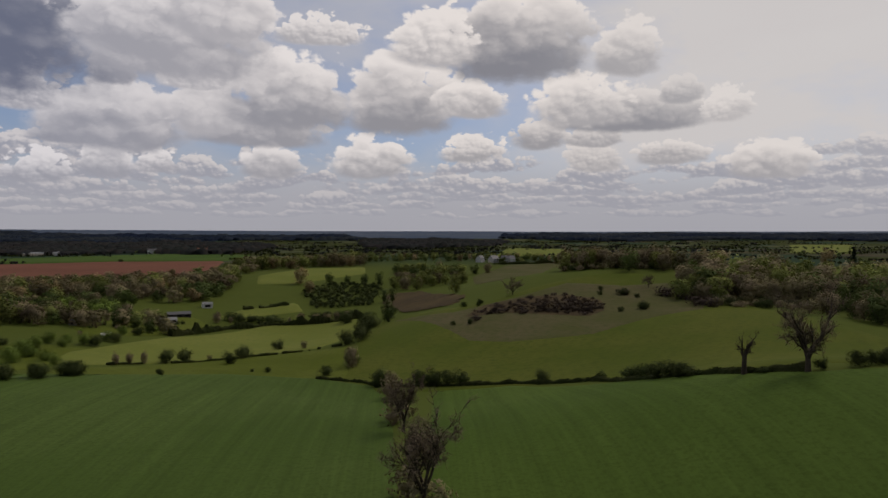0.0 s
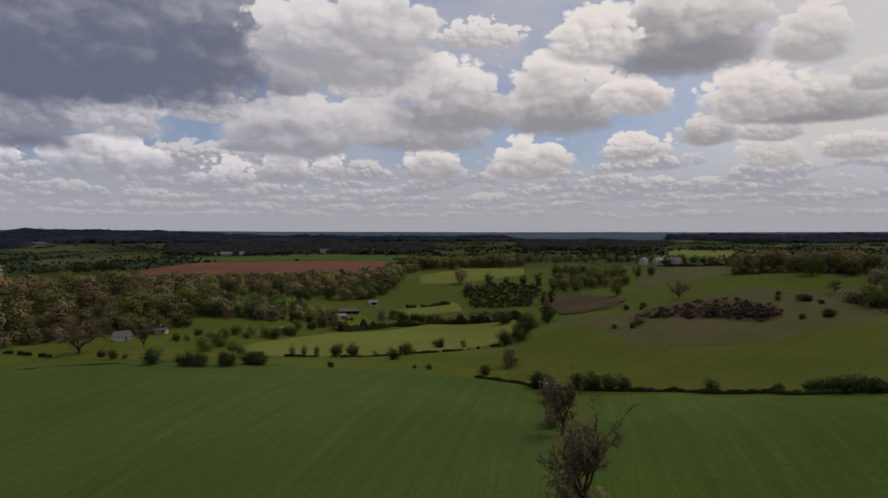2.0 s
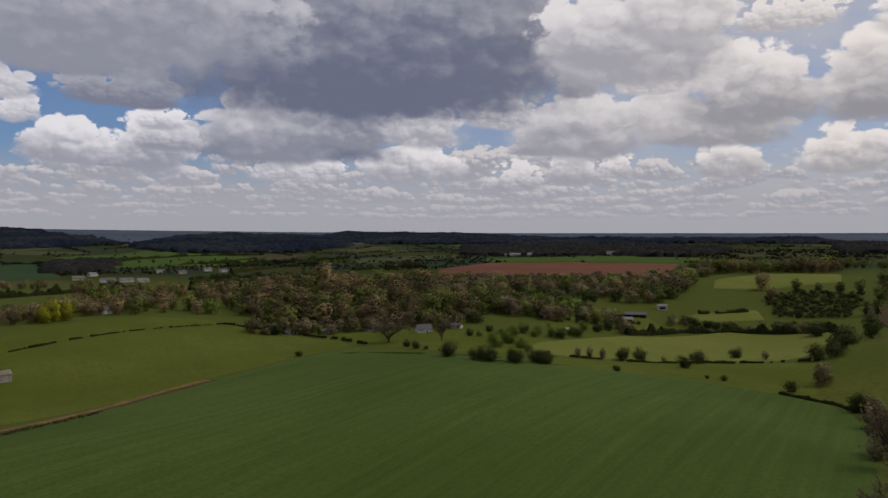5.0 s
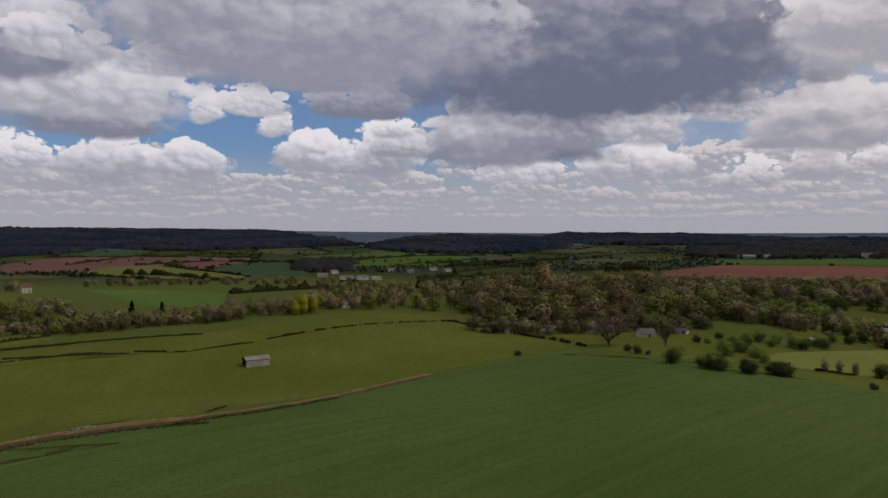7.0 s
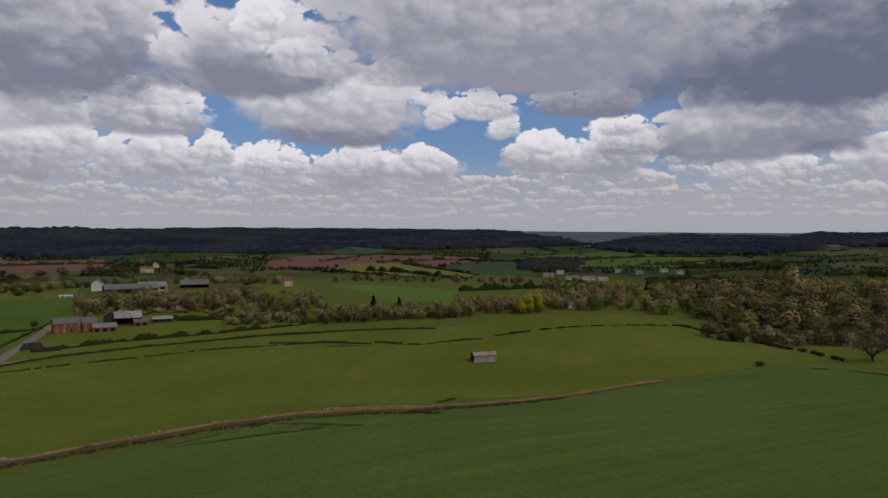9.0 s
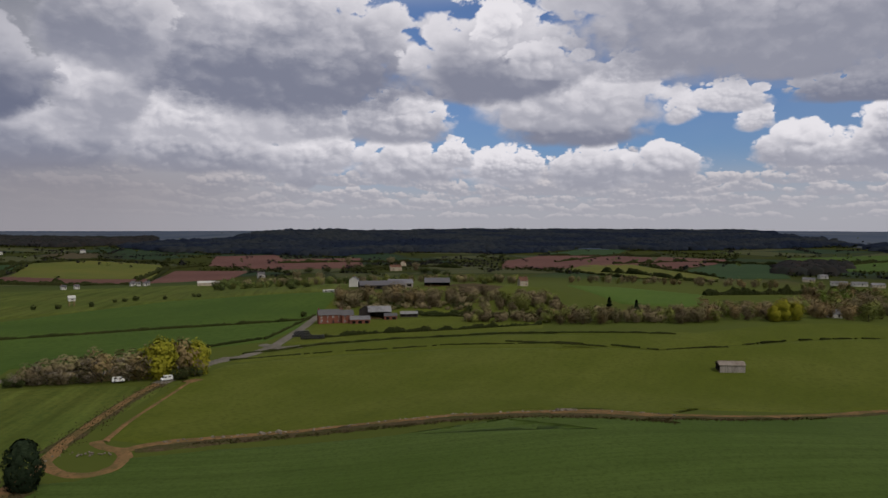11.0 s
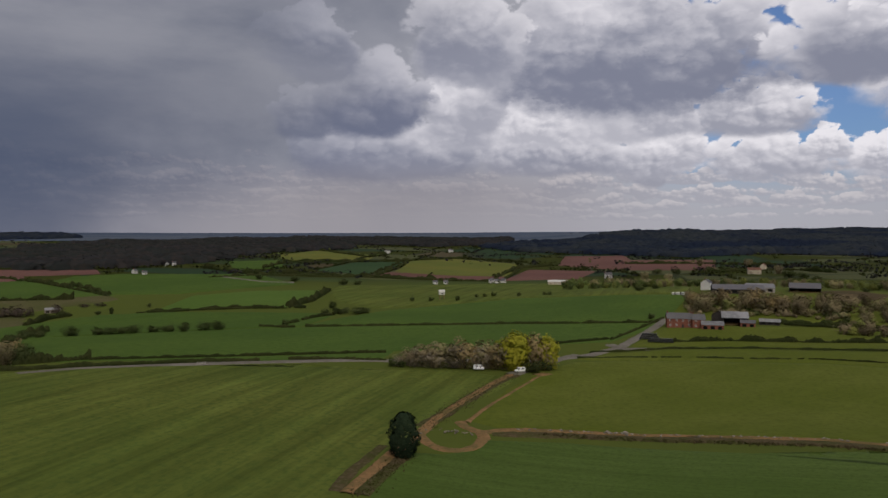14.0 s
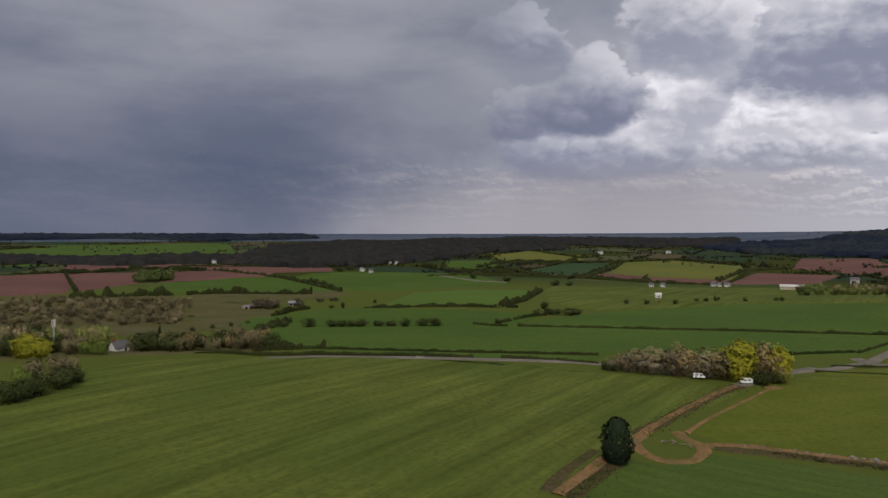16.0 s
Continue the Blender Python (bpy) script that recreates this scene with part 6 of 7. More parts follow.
wood([(-533, -87), (-538, -52), (-540, -17), (-540, 17), (-585, 18), (-585, -18), (-582, -56), (-577, -94)], 12.0, dict(bud=5, rust=2, olive=1), 10.0, 15.0, True)
wood([(-558, 50), (-557, 61), (-555, 71), (-554, 81), (-579, 85), (-580, 74), (-582, 63), (-583, 52)], 13.0, dict(bud=5, olive=1), 11.0, 14.0, True)
wood([(-753, -160), (-766, -78), (-770, 3), (-766, 80), (-855, 89), (-860, 3), (-856, -87), (-841, -179)], 17.0, dict(bud=3, olive=3, leaf=2), 7.0, 11.0)
wood([(-851, -292), (-863, -255), (-873, -218), (-882, -180), (-941, -192), (-931, -232), (-921, -272), (-908, -311)], 15.0, dict(bud=3, leaf=3), 7.0, 11.0)
plants("blossom", [(-266.1, -166.8, 5.8, 1.1), (-269.4, -160.1, 9.2, 1.0), (-273.4, -152.4, 9.7, 1.1), (-277.7, -144.4, 12.3, 1.0), (-284.2, -134.7, 11.4, 1.1)])
plants("rust", [(-280.9, -140.6, 13.3, 1.2), (-288.3, -129.3, 12.5, 1.3)])
plants("bud", [(-270.1, -164.6, 8.3, 1.5), (-273.4, -158.4, 11.7, 1.4), (-276.6, -152.0, 13.3, 1.4), (-281.6, -145.1, 13.9, 1.3), (-288.9, -133.6, 14.6, 1.4), (-292.3, -126.9, 14.2, 1.4), (-303.0, -109.3, 10.3, 1.3)])
plants("bush", [(-264.1, -167.9, 4.8), (-265.7, -164.6, 3.8), (-292.8, -113.6, 6.0, 1.3), (-300.4, -109.7, 5.6, 1.3)])
plants("golden", [(-293.4, -121.8, 19.2, 1.15), (-304.0, -110.2, 16.8, 0.85)])
plants("rust", [(-299.4, -114.6, 18.0, 1.15)])
plants("yew", [(-160.3, -98.6, 11.9, 1.0)], "dense dark evergreen tree beside the track")
plants("bush", [(-55.8, -249.9, 8.4, 1.2), (-65.1, -255.4, 8.4, 1.2), (-75.3, -261.6, 8.8, 1.2), (-60.4, -252.6, 7.2, 1.2), (-80.4, -266.7, 6.7)])
plants("bud", [(-77.2, -274.6, 10.8, 1.2), (-70.3, -275.8, 9.9, 1.2), (-82.2, -275.7, 9.4)])
plants("greenbush", [(-66.4, -274.3, 7.8), (-106.1, -336.2, 7.6), (-109.9, -329.6, 7.5)])
plants("golden", [(-83.7, -340.7, 12.1, 1.3), (-88.8, -337.7, 9.7, 1.3)])
wood([(-122, -326), (-141, -318), (-159, -309), (-178, -299), (-191, -319), (-170, -331), (-150, -340), (-131, -348)], 8.5, dict(bud=4, rust=2, bush=2), 6.0, 11.0, True)
wood([(-64, -349), (-81, -346), (-99, -341), (-118, -335), (-128, -363), (-108, -370), (-88, -375), (-70, -379)], 10.0, dict(bud=3, olive=2, bush=2), 6.0, 10.0, True)
wood([(-70, -379), (-87, -375), (-106, -370), (-126, -364), (-153, -444), (-130, -452), (-107, -458), (-85, -462)], 12.0, dict(bud=4, olive=2, bush=1), 6.0, 10.0)
plants("conifer", [(-170.5, -410.6, 6.6)])
wood([(-101, -551), (-143, -541), (-188, -527), (-236, -508), (-320, -689), (-256, -716), (-195, -735), (-137, -747)], 13.0, dict(shrub=6, bud=3), 4.0, 8.0)
plants("bush", [(-277.0, -415.8, 7.1, 1.4), (-289.5, -406.4, 5.5, 1.6), (-293.8, -400.3, 5.5, 1.6), (-298.7, -394.5, 5.5, 1.6), (-302.8, -388.3, 6.3, 1.4), (-312.5, -382.8, 5.1, 1.7), (-318.1, -375.9, 5.1, 1.7), (-321.6, -364.3, 7.0, 1.1), (-332.4, -357.7, 6.7, 1.4), (-337.7, -351.9, 6.7, 1.4), (-252.5, -423.4, 5.4), (-263.0, -426.1, 4.7), (-376.5, -327.5, 5.2), (-495.9, -378.8, 6.5), (-476.8, -349.5, 4.7), (-481.2, -338.5, 4.2), (-398.7, -541.4, 4.3), (-435.6, -538.8, 4.4), (-225.4, -455.3, 3.1), (-244.4, -465.1, 3.2), (-204.1, -439.7, 3.7)])
plants("bush", [(-588.0, -352.1, 5.3), (-594.4, -334.5, 5.3), (-608.7, -313.1, 5.8), (-645.7, -310.7, 4.3), (-649.4, -302.9, 4.9), (-658.7, -297.1, 6.0), (-657.6, -269.2, 4.7), (-665.3, -244.7, 4.6), (-664.5, -239.5, 4.6)])
plants("leaf", [(-378.6, -970.2, 15.4), (-391.4, -963.8, 15.5), (-409.0, -968.7, 15.7)])
wood([(-757, -259), (-767, -227), (-776, -194), (-784, -160), (-833, -170), (-825, -206), (-815, -241), (-804, -275)], 14.0, dict(leaf=3, olive=2), 6.0, 9.0)

# ---- hedgerows of the plain ----
hedge([(-415, -496), (-455, -470), (-480, -416)], 1.6, 2.0, "hedge", label="dark hedgerow between far fields", ragged=0.50)
hedge([(-926, -856), (-1071, -928), (-1218, -837), (-1319, -804), (-1465, -738), (-1435, -567)], 4.0, 5.0, "hedge", label="dark hedgerow between far fields", ragged=0.50)
hedge([(-1519, -1232), (-1415, -1070), (-1331, -914), (-1448, -938)], 4.0, 5.0, "hedge", label="dark hedgerow between far fields", ragged=0.50)
hedge([(-898, -607), (-1251, -762)], 4.0, 5.0, "hedge", label="dark hedgerow between far fields", ragged=0.50)
hedge([(-1006, -451), (-1278, -530), (-1402, -489)], 4.0, 5.0, "hedge", label="dark hedgerow between far fields", ragged=0.50)
hedge([(-862, -931), (-820, -796), (-853, -697), (-898, -607), (-914, -470)], 4.5, 5.6, "hedge", label="dark hedgerow between far fields", ragged=0.50)
hedge([(-231, -406), (-266, -444), (-292, -463)], 3.0, 3.8, "hedge", label="dark hedgerow between far fields", ragged=0.50)
hedge([(-310, -518), (-344, -545), (-367, -550)], 3.0, 3.8, "hedge", label="dark hedgerow between far fields", ragged=0.50)
hedge([(-401, -512), (-442, -472), (-484, -424)], 2.0, 2.5, "hedge", label="dark hedgerow between far fields", ragged=0.50)
hedge([(-223, -749), (-268, -750), (-323, -743)], 6.5, 8.1, "hedge", label="dark hedgerow between far fields", ragged=0.50)
hedge([(-337, -741), (-382, -720), (-442, -657)], 4.5, 5.6, "hedge", label="dark hedgerow between far fields", ragged=0.50)
hedge([(-557, -1118), (-572, -989), (-533, -778), (-486, -663)], 3.5, 4.4, "hedge", label="dark hedgerow between far fields", ragged=0.50)
hedge([(-339, -1141), (-462, -1203), (-556, -1145)], 4.0, 5.0, "hedge", label="dark hedgerow between far fields", ragged=0.50)
hedge([(-174, -303), (-189, -296), (-202, -288)], 3.0, 3.8, "hedge", label="dark hedgerow between far fields", ragged=0.50)
hedge([(-481, -119), (-495, -99)], 1.6, 2.0, "hedge", label="dark hedgerow between far fields", ragged=0.50)
hedge([(-512, -26), (-513, -4), (-506, 63)], 2.2, 2.8, "hedge", label="dark hedgerow between far fields", ragged=0.50)
hedge([(-1126, 239), (-1042, 287), (-913, 302)], 5.0, 6.2, "hedge", label="dark hedgerow between far fields", ragged=0.50)
hedge([(-1516, 222), (-1775, 368), (-1898, 489)], 4.0, 5.0, "hedge", label="dark hedgerow between far fields", ragged=0.50)
hedge([(-1485, -368), (-1531, -234), (-1531, -46)], 4.5, 5.6, "hedge", label="dark hedgerow between far fields", ragged=0.50)
hedge([(-1266, -169), (-1338, -124), (-1371, -42), (-1304, 17)], 5.0, 6.2, "hedge", label="dark hedgerow between far fields", ragged=0.50)
hedge([(-827, 564), (-803, 645), (-755, 710)], 4.5, 5.6, "hedge", label="dark hedgerow between far fields", ragged=0.50)
hedge([(-1208, 845), (-1154, 951), (-991, 972)], 5.0, 6.2, "hedge", label="dark hedgerow between far fields", ragged=0.50)
hedge([(-918, 701), (-982, 831), (-1107, 1057)], 4.5, 5.6, "hedge", label="dark hedgerow between far fields", ragged=0.50)
hedge([(-802, 856), (-790, 921), (-733, 965)], 6.0, 7.5, "hedge", label="dark hedgerow between far fields", ragged=0.50)
hedge([(-624, 425), (-645, 486), (-588, 511)], 5.0, 6.2, "hedge", label="dark hedgerow between far fields", ragged=0.50)
hedge([(-1439, 329), (-1568, 514), (-1421, 653)], 4.5, 5.6, "hedge", label="dark hedgerow between far fields", ragged=0.50)
hedge([(-718, 492), (-746, 624), (-768, 754)], 5.0, 6.2, "hedge", label="dark hedgerow between far fields", ragged=0.50)
hedge([(-1456, 778), (-1512, 1035), (-1432, 1196)], 5.0, 6.2, "hedge", label="dark hedgerow between far fields", ragged=0.50)
hedge([(-655, 234), (-679, 312), (-705, 405)], 5.0, 6.2, "hedge", label="dark hedgerow between far fields", ragged=0.50)
hedge([(-1084, 821), (-1137, 1014), (-1144, 1198)], 5.0, 6.2, "hedge", label="dark hedgerow between far fields", ragged=0.50)
plants("bush", [(-454.5, -353.5, 5.3, 1.3), (-464.0, -350.2, 6.2, 1.5), (-466.1, -342.7, 5.3, 1.5), (-469.6, -333.1, 7.1, 1.6), (-479.0, -331.8, 5.4, 1.6), (-512.5, -389.7, 5.9), (-743.4, -549.8, 8.5, 1.6), (-753.3, -534.3, 7.1, 1.5), (-745.5, -696.8, 10.5), (-749.6, -636.0, 8.8, 1.6)])
plants("bush", [(-237.8, -411.2, 5.1, 2), (-260.7, -435.4, 6.2, 1.5), (-268.3, -431.4, 4.7, 1.5), (-265.5, -479.4, 3.3, 1.5), (-248.0, -471.9, 3.2), (-227.2, -459.2, 3.4), (-382.0, -535.7, 3.6, 1.5), (-387.4, -526.0, 3.6), (-362.9, -555.4, 3.6, 1.5)])
plants("bramble", [(-334.8, -590.5, 9.3, 1.3), (-341.6, -582.8, 10.3, 1.4), (-348.8, -580.4, 8.3, 1.2), (-372.8, -579.0, 8.5, 1.1), (-408.6, -591.8, 4.5, 1.6), (-420.3, -584.6, 4.5, 1.6)])
plants("bud", [(-177.8, -331.0, 11.9, 1.4), (-172.3, -336.4, 9.6, 1.3), (-182.2, -327.0, 9.6, 1.3)])
wood([(-363, -952), (-416, -960), (-451, -1045), (-410, -1056)], 9.0, dict(leaf=4, bush=1), 11.0, 15.0)
plants("bush", [(-1048.3, -253.3, 10.3, 1.3), (-503.7, -106.2, 4.7, 1.2), (-669.1, -152.2, 6.1, 1.6), (-685.9, -141.5, 5.4, 1.4), (-903.9, -153.6, 11.7, 1.2), (-1232.4, -219.6, 11.5, 1.3), (-1232.7, -250.2, 11.4, 1.5), (-1266.5, -168.7, 13.9, 1.6), (-1319.1, -151.9, 12.6, 1.5), (-1148.6, -43.0, 13.0, 1.6), (-1105.7, -25.6, 10.9, 1.5), (-1046.5, -7.8, 9.6, 1.4), (-917.9, 7.2, 6.3, 1.4), (-728.0, 33.6, 5.1, 1.2)])
plants("bud", [(-1060.9, -233.4, 15.0, 1.4), (-969.6, -182.7, 15.3, 1.4), (-1463.9, -214.2, 19.1, 1.4), (-1439.0, -123.8, 19.2, 1.5), (-1241.2, -63.9, 16.8, 1.4)])

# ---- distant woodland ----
# the hills and ridge woods carry painted haze: blue in their base colour
drape("far_hill", [(-2072, 19), (-2154, 361), (-2177, 644), (-2224, 915), (-2300, 1138), (-1875, 1426), (-1781, 1868), (-1697, 2829), (-1366, 3509), (-1778, 4566), (-2810, 4014), (-3938, 2916), (-4623, 1625), (-4886, 368), (-4892, -274)], M["hills"], 0.60, "dark wooded far hills, blue haze painted in")
drape("far_hill", [(-1981, -2110), (-2461, -1778), (-2236, -1033), (-1831, -611), (-1785, -291), (-1970, -163), (-2209, 230), (-2120, 469), (-4784, 1059), (-4883, -405), (-4510, -1915), (-3972, -2869), (-3354, -3572)], M["hills"], 0.60, "dark wooded far hills, blue haze painted in")
drape("far_hill", [(-1601, 2361), (-964, 3122), (43, 3363), (1098, 3283), (2022, 2939), (2777, 4037), (1554, 4647), (63, 4900), (-1445, 4682), (-2750, 4055)], M["hills"], 0.60, "far hills, blue-grey from painted haze")
drape("far_hill", [(-515, -3191), (-1304, -3026), (-1939, -2654), (-2259, -2165), (-3538, -3391), (-2890, -3957), (-1939, -4500), (-781, -4837)], M["hills"], 0.60, "far hills, blue-grey from painted haze")
far_wood("far_woodland", [(-1955, -110), (-1920, 144), (-1992, 270), (-2175, 393), (-2067, 611), (-2102, 864), (-2166, 1246), (-2771, 1371), (-4030, 1693), (-4156, 1135), (-4139, 312), (-3974, -222)], 25.6, M["ridge"], 8.0, 14.0, "dark conifer wood along the far ridge, tinted with haze")
far_wood("far_woodland", [(-1968, -947), (-1782, -724), (-1771, -498), (-1740, -284), (-1919, -159), (-2264, 203), (-3675, 330), (-3237, -269), (-2965, -582), (-2973, -733), (-2514, -839)], 25.6, M["ridge"], 8.0, 14.0, "dark conifer wood along the far ridge, tinted with haze")
far_wood("far_woodland", [(-2035, 1171), (-1675, 1112), (-1482, 1327), (-1630, 1737), (-2460, 2501), (-3023, 2299), (-2460, 1577)], 26.8, M["ridge"], 8.0, 14.0, "dark wood on a far hill, tinted with haze")
far_wood("far_woodland", [(-2243, 2107), (-1718, 1948), (-1452, 2240), (-1523, 2971), (-2577, 3681), (-3293, 3454)], 29.3, M["ridge"], 8.0, 14.0, "dark wood on a far hill, tinted with haze")
far_wood("far_woodland", [(-632, -1219), (-674, -1055), (-785, -1006), (-943, -1028), (-1312, -1179), (-1643, -1176), (-2372, -1754), (-2229, -2206), (-1740, -2382), (-1054, -1766)], 24.4, M["thicket"], 8.0, 13.0, "brown mixed wood on the plain")
far_wood("far_woodland", [(-249, -1357), (-384, -1360), (-480, -1255), (-644, -1243), (-760, -1318), (-634, -1471), (-455, -1438), (-300, -1635)], 24.4, M["thicket"], 8.0, 13.0, "brown mixed wood on the plain")
far_wood("far_woodland", [(-957, 1411), (-778, 1458), (-672, 1567), (-480, 1409), (-419, 1516), (-499, 2044), (-909, 2338), (-973, 2072), (-1363, 2009)], 23.2, M["thicket"], 8.0, 13.0, "brown mixed wood behind the red field")
far_wood("far_woodland", [(-1141, 515), (-1050, 519), (-1133, 617), (-1334, 746), (-1467, 740), (-1447, 674)], 23.2, M["thicket"], 8.0, 12.0, "brown mixed wood in the valley")
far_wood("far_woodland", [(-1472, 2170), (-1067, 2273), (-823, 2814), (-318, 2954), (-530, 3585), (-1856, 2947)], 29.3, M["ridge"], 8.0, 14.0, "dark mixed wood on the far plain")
far_wood("far_woodland", [(-236, 2041), (-115, 1699), (134, 2191), (251, 2691), (-58, 2992), (-323, 2793)], 26.8, M["thicket"], 8.0, 13.0, "dark mixed wood on the far plain")
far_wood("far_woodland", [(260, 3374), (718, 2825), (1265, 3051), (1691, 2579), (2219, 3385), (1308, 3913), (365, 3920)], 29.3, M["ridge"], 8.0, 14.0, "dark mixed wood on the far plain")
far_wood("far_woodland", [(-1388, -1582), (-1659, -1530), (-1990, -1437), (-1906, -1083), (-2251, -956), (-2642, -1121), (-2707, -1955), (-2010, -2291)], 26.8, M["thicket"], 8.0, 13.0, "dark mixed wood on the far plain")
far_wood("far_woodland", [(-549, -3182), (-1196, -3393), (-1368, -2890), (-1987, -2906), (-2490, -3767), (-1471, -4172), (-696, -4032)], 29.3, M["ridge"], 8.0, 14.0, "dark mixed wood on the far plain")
far_hedgerows(420, "hedge", "dark hedgerows between the far fields")
far_hedgerows(260, "thicket", "brown hedgerows on the far plain")
far_trees(2400, 4.0, 7.0, "thicket", "scattered hedgerow trees on the far plain")
far_trees(900, 4.0, 7.0, "leaf", "scattered green trees on the far plain")

# ---- buildings and things ----

# ---- vans by the lane ----
def van(x, y, turn, label):
    top = tagged(empty("van", x, y, float(ground(x, y)) + 0.12, turn, 0.9), label, "van")
    prof = [(-2.6, 0.35), (-2.6, 2.25), (-2.45, 2.4), (1.1, 2.4), (1.35, 2.3), (1.9, 1.42), (2.55, 1.15), (2.65, 0.9), (2.65, 0.35)]
    bm = bmesh.new()
    rows = [[bm.verts.new((px, s, pz)) for px, pz in prof] for s in (-0.98, 0.98)]
    bm.faces.new(rows[0])
    bm.faces.new(rows[1][::-1])
    for i in range(len(prof)):
        j = (i + 1) % len(prof)
        bm.faces.new((rows[0][j], rows[0][i], rows[1][i], rows[1][j]))
    bmesh.ops.recalc_face_normals(bm, faces=bm.faces[:])
    bmesh.ops.bevel(bm, geom=bm.edges[:], offset=0.07, segments=2, affect="EDGES")
    body = part("body", bm, M["paint"], top)
    for s in (-1, 1):
        part("side_window", box_bm(0.35, s * 0.97 - 0.03, 1.45, 1.45, s * 0.97 + 0.03, 2.05, 0.02), M["glass"], body)
        part("rear_side_window", box_bm(-1.9, s * 0.97 - 0.03, 1.5, -0.5, s * 0.97 + 0.03, 2.05, 0.02), M["glass"], body)
        part("headlight", box_bm(2.58, s * 0.7 - 0.16, 0.85, 2.69, s * 0.7 + 0.16, 1.05, 0.02), M["steel"], body)
        for wx in (-1.6, 1.75):
            bm = bmesh.new()
            bmesh.ops.create_cone(bm, cap_ends=True, segments=20, radius1=0.35, radius2=0.35, depth=0.24)
            bmesh.ops.bevel(bm, geom=[e for e in bm.edges], offset=0.03, segments=1, affect="EDGES")
            wheel = part("wheel", bm, M["rubber"], top, at=pose(wx, s * 0.88, 0.35, 90, 0, 0))
            bm = bmesh.new()
            bmesh.ops.create_cone(bm, cap_ends=True, segments=14, radius1=0.2, radius2=0.2, depth=0.28)
            part("rim", bm, M["steel"], wheel)
    part("windscreen", box_bm(-0.02, -0.82, 0, 0.03, 0.82, 0.92, 0.01), M["glass"], body, at=pose(1.86, 0, 1.47, 0, -31, 0))
    part("bumper", box_bm(2.5, -0.96, 0.32, 2.74, 0.96, 0.6, 0.05), M["rubber"], body)


# ---- old field barn, open at one end ----
def barn(x, y, turn):
    top = tagged(empty("barn", x, y, None, turn), "old grey boarded barn with a weathered tin roof", "barn")
    l, w, h, rise, t = 10.5, 6.0, 2.9, 1.2, 0.15
    for s in (-1, 1):
        wall = part("long_wall", box_bm(-l / 2, -t / 2, -1, l / 2, t / 2, h), M["darkwall"], top, at=pose(0, s * (w / 2 - t), 0))
        n = 26
        for i in range(n):
            px = -l / 2 + l * (i + 0.5) / n
            part("board", box_bm(-l / n * 0.46, -0.03, -0.6, l / n * 0.46, 0.03, h - 0.02 - 0.05 * (i % 3)), M["plank"], wall, at=pose(px, s * (t / 2 + 0.035), 0.02 * (i % 2)))
    part("end_wall", gable_bm(t, w - 0.4, h, rise), M["plank"], top, at=pose(l / 2 - t, 0, 0))
    part("gable_boards", box_bm(-0.08, -w / 2 + 0.4, h - 0.3, 0.08, w / 2 - 0.4, h + 0.15), M["darkwall"], top, at=pose(-l / 2 + 0.1, 0, 0))
    for py in (-w / 2 + 0.2, -0.6, 0.9, w / 2 - 0.2):
        part("post", box_bm(-0.1, py - 0.1, -1, 0.1, py + 0.1, h), M["darkwall"], top, at=pose(-l / 2 + 0.1, 0, 0))
    part("floor", box_bm(-l / 2, -w / 2 + 0.2, -0.6, l / 2, w / 2 - 0.2, 0.05), M["earth"], top)
    roof_ob = part("roof", roof_bm(l, w, h, rise, 0.35, 0.08), M["rustsheet"], top)
    slope, tilt = math.hypot(w / 2, rise), math.degrees(math.atan2(rise, w / 2))
    for i in range(12):
        px = -l / 2 + l * (i + 0.5) / 12
        for s in (-1, 1):
            part("roof_sheet", box_bm(-0.40, -slope / 2 - 0.3, 0, 0.40, slope / 2 - 0.02, 0.035 + 0.015 * (i % 2)), M["rustsheet"], roof_ob, at=pose(px, s * w / 4, h + rise / 2 + 0.13, -s * tilt, 0, 0))


# ---- phone mast, lookout, bales, stones, dead trees ----
def mast(x, y, h):
    top = tagged(empty("phone_mast", x, y), "grey steel phone mast with three panel antennas", "mast")
    v, f = [], []
    tube([(0, 0, -0.5), (0, 0, h * 0.5), (0, 0, h)], [0.42, 0.34, 0.26], 10, v, f)
    child("pole", mesh_of("pole", v, f, M["steel"], True), top)
    for k in range(3):
        a = k * 120
        part("antenna", box_bm(-0.25, 0.55, h - 3.2, 0.25, 0.85, h + 0.2, 0.05), M["white"], top, at=pose(0, 0, 0, 0, 0, a))
        part("bracket", box_bm(-0.06, 0.1, h - 1.6, 0.06, 0.6, h - 1.4), M["steel"], top, at=pose(0, 0, 0, 0, 0, a))
    part("cabinet", box_bm(1.2, -0.5, -0.3, 2.6, 0.5, 1.7, 0.04), M["steel"], top)


def lookout(x, y, turn):
    top = tagged(empty("lookout", x, y, None, turn), "small white hut raised on brown timber legs", "hut")
    for sx_ in (-1, 1):
        for sy_ in (-1, 1):
            part("leg", box_bm(sx_ * 2.0 - 0.25, sy_ * 2.0 - 0.25, -1, sx_ * 2.0 + 0.25, sy_ * 2.0 + 0.25, 4.5), M["rust"], top)
    part("brace", box_bm(-2.2, -2.1, 2.0, 2.2, -1.9, 2.4), M["rust"], top)
    part("hut_wall", gable_bm(5.6, 5.0, 3.0, 0.01, 0.0), M["white"], top, at=pose(0, 0, 4.5))
    part("roof", roof_bm(5.6, 5.0, 3.0, 1.6, 0.4, 0.2), M["white"], top, at=pose(0, 0, 4.5))
    window(top, 0, -2.5, 5.2, 2.2, 1.2, "-y")


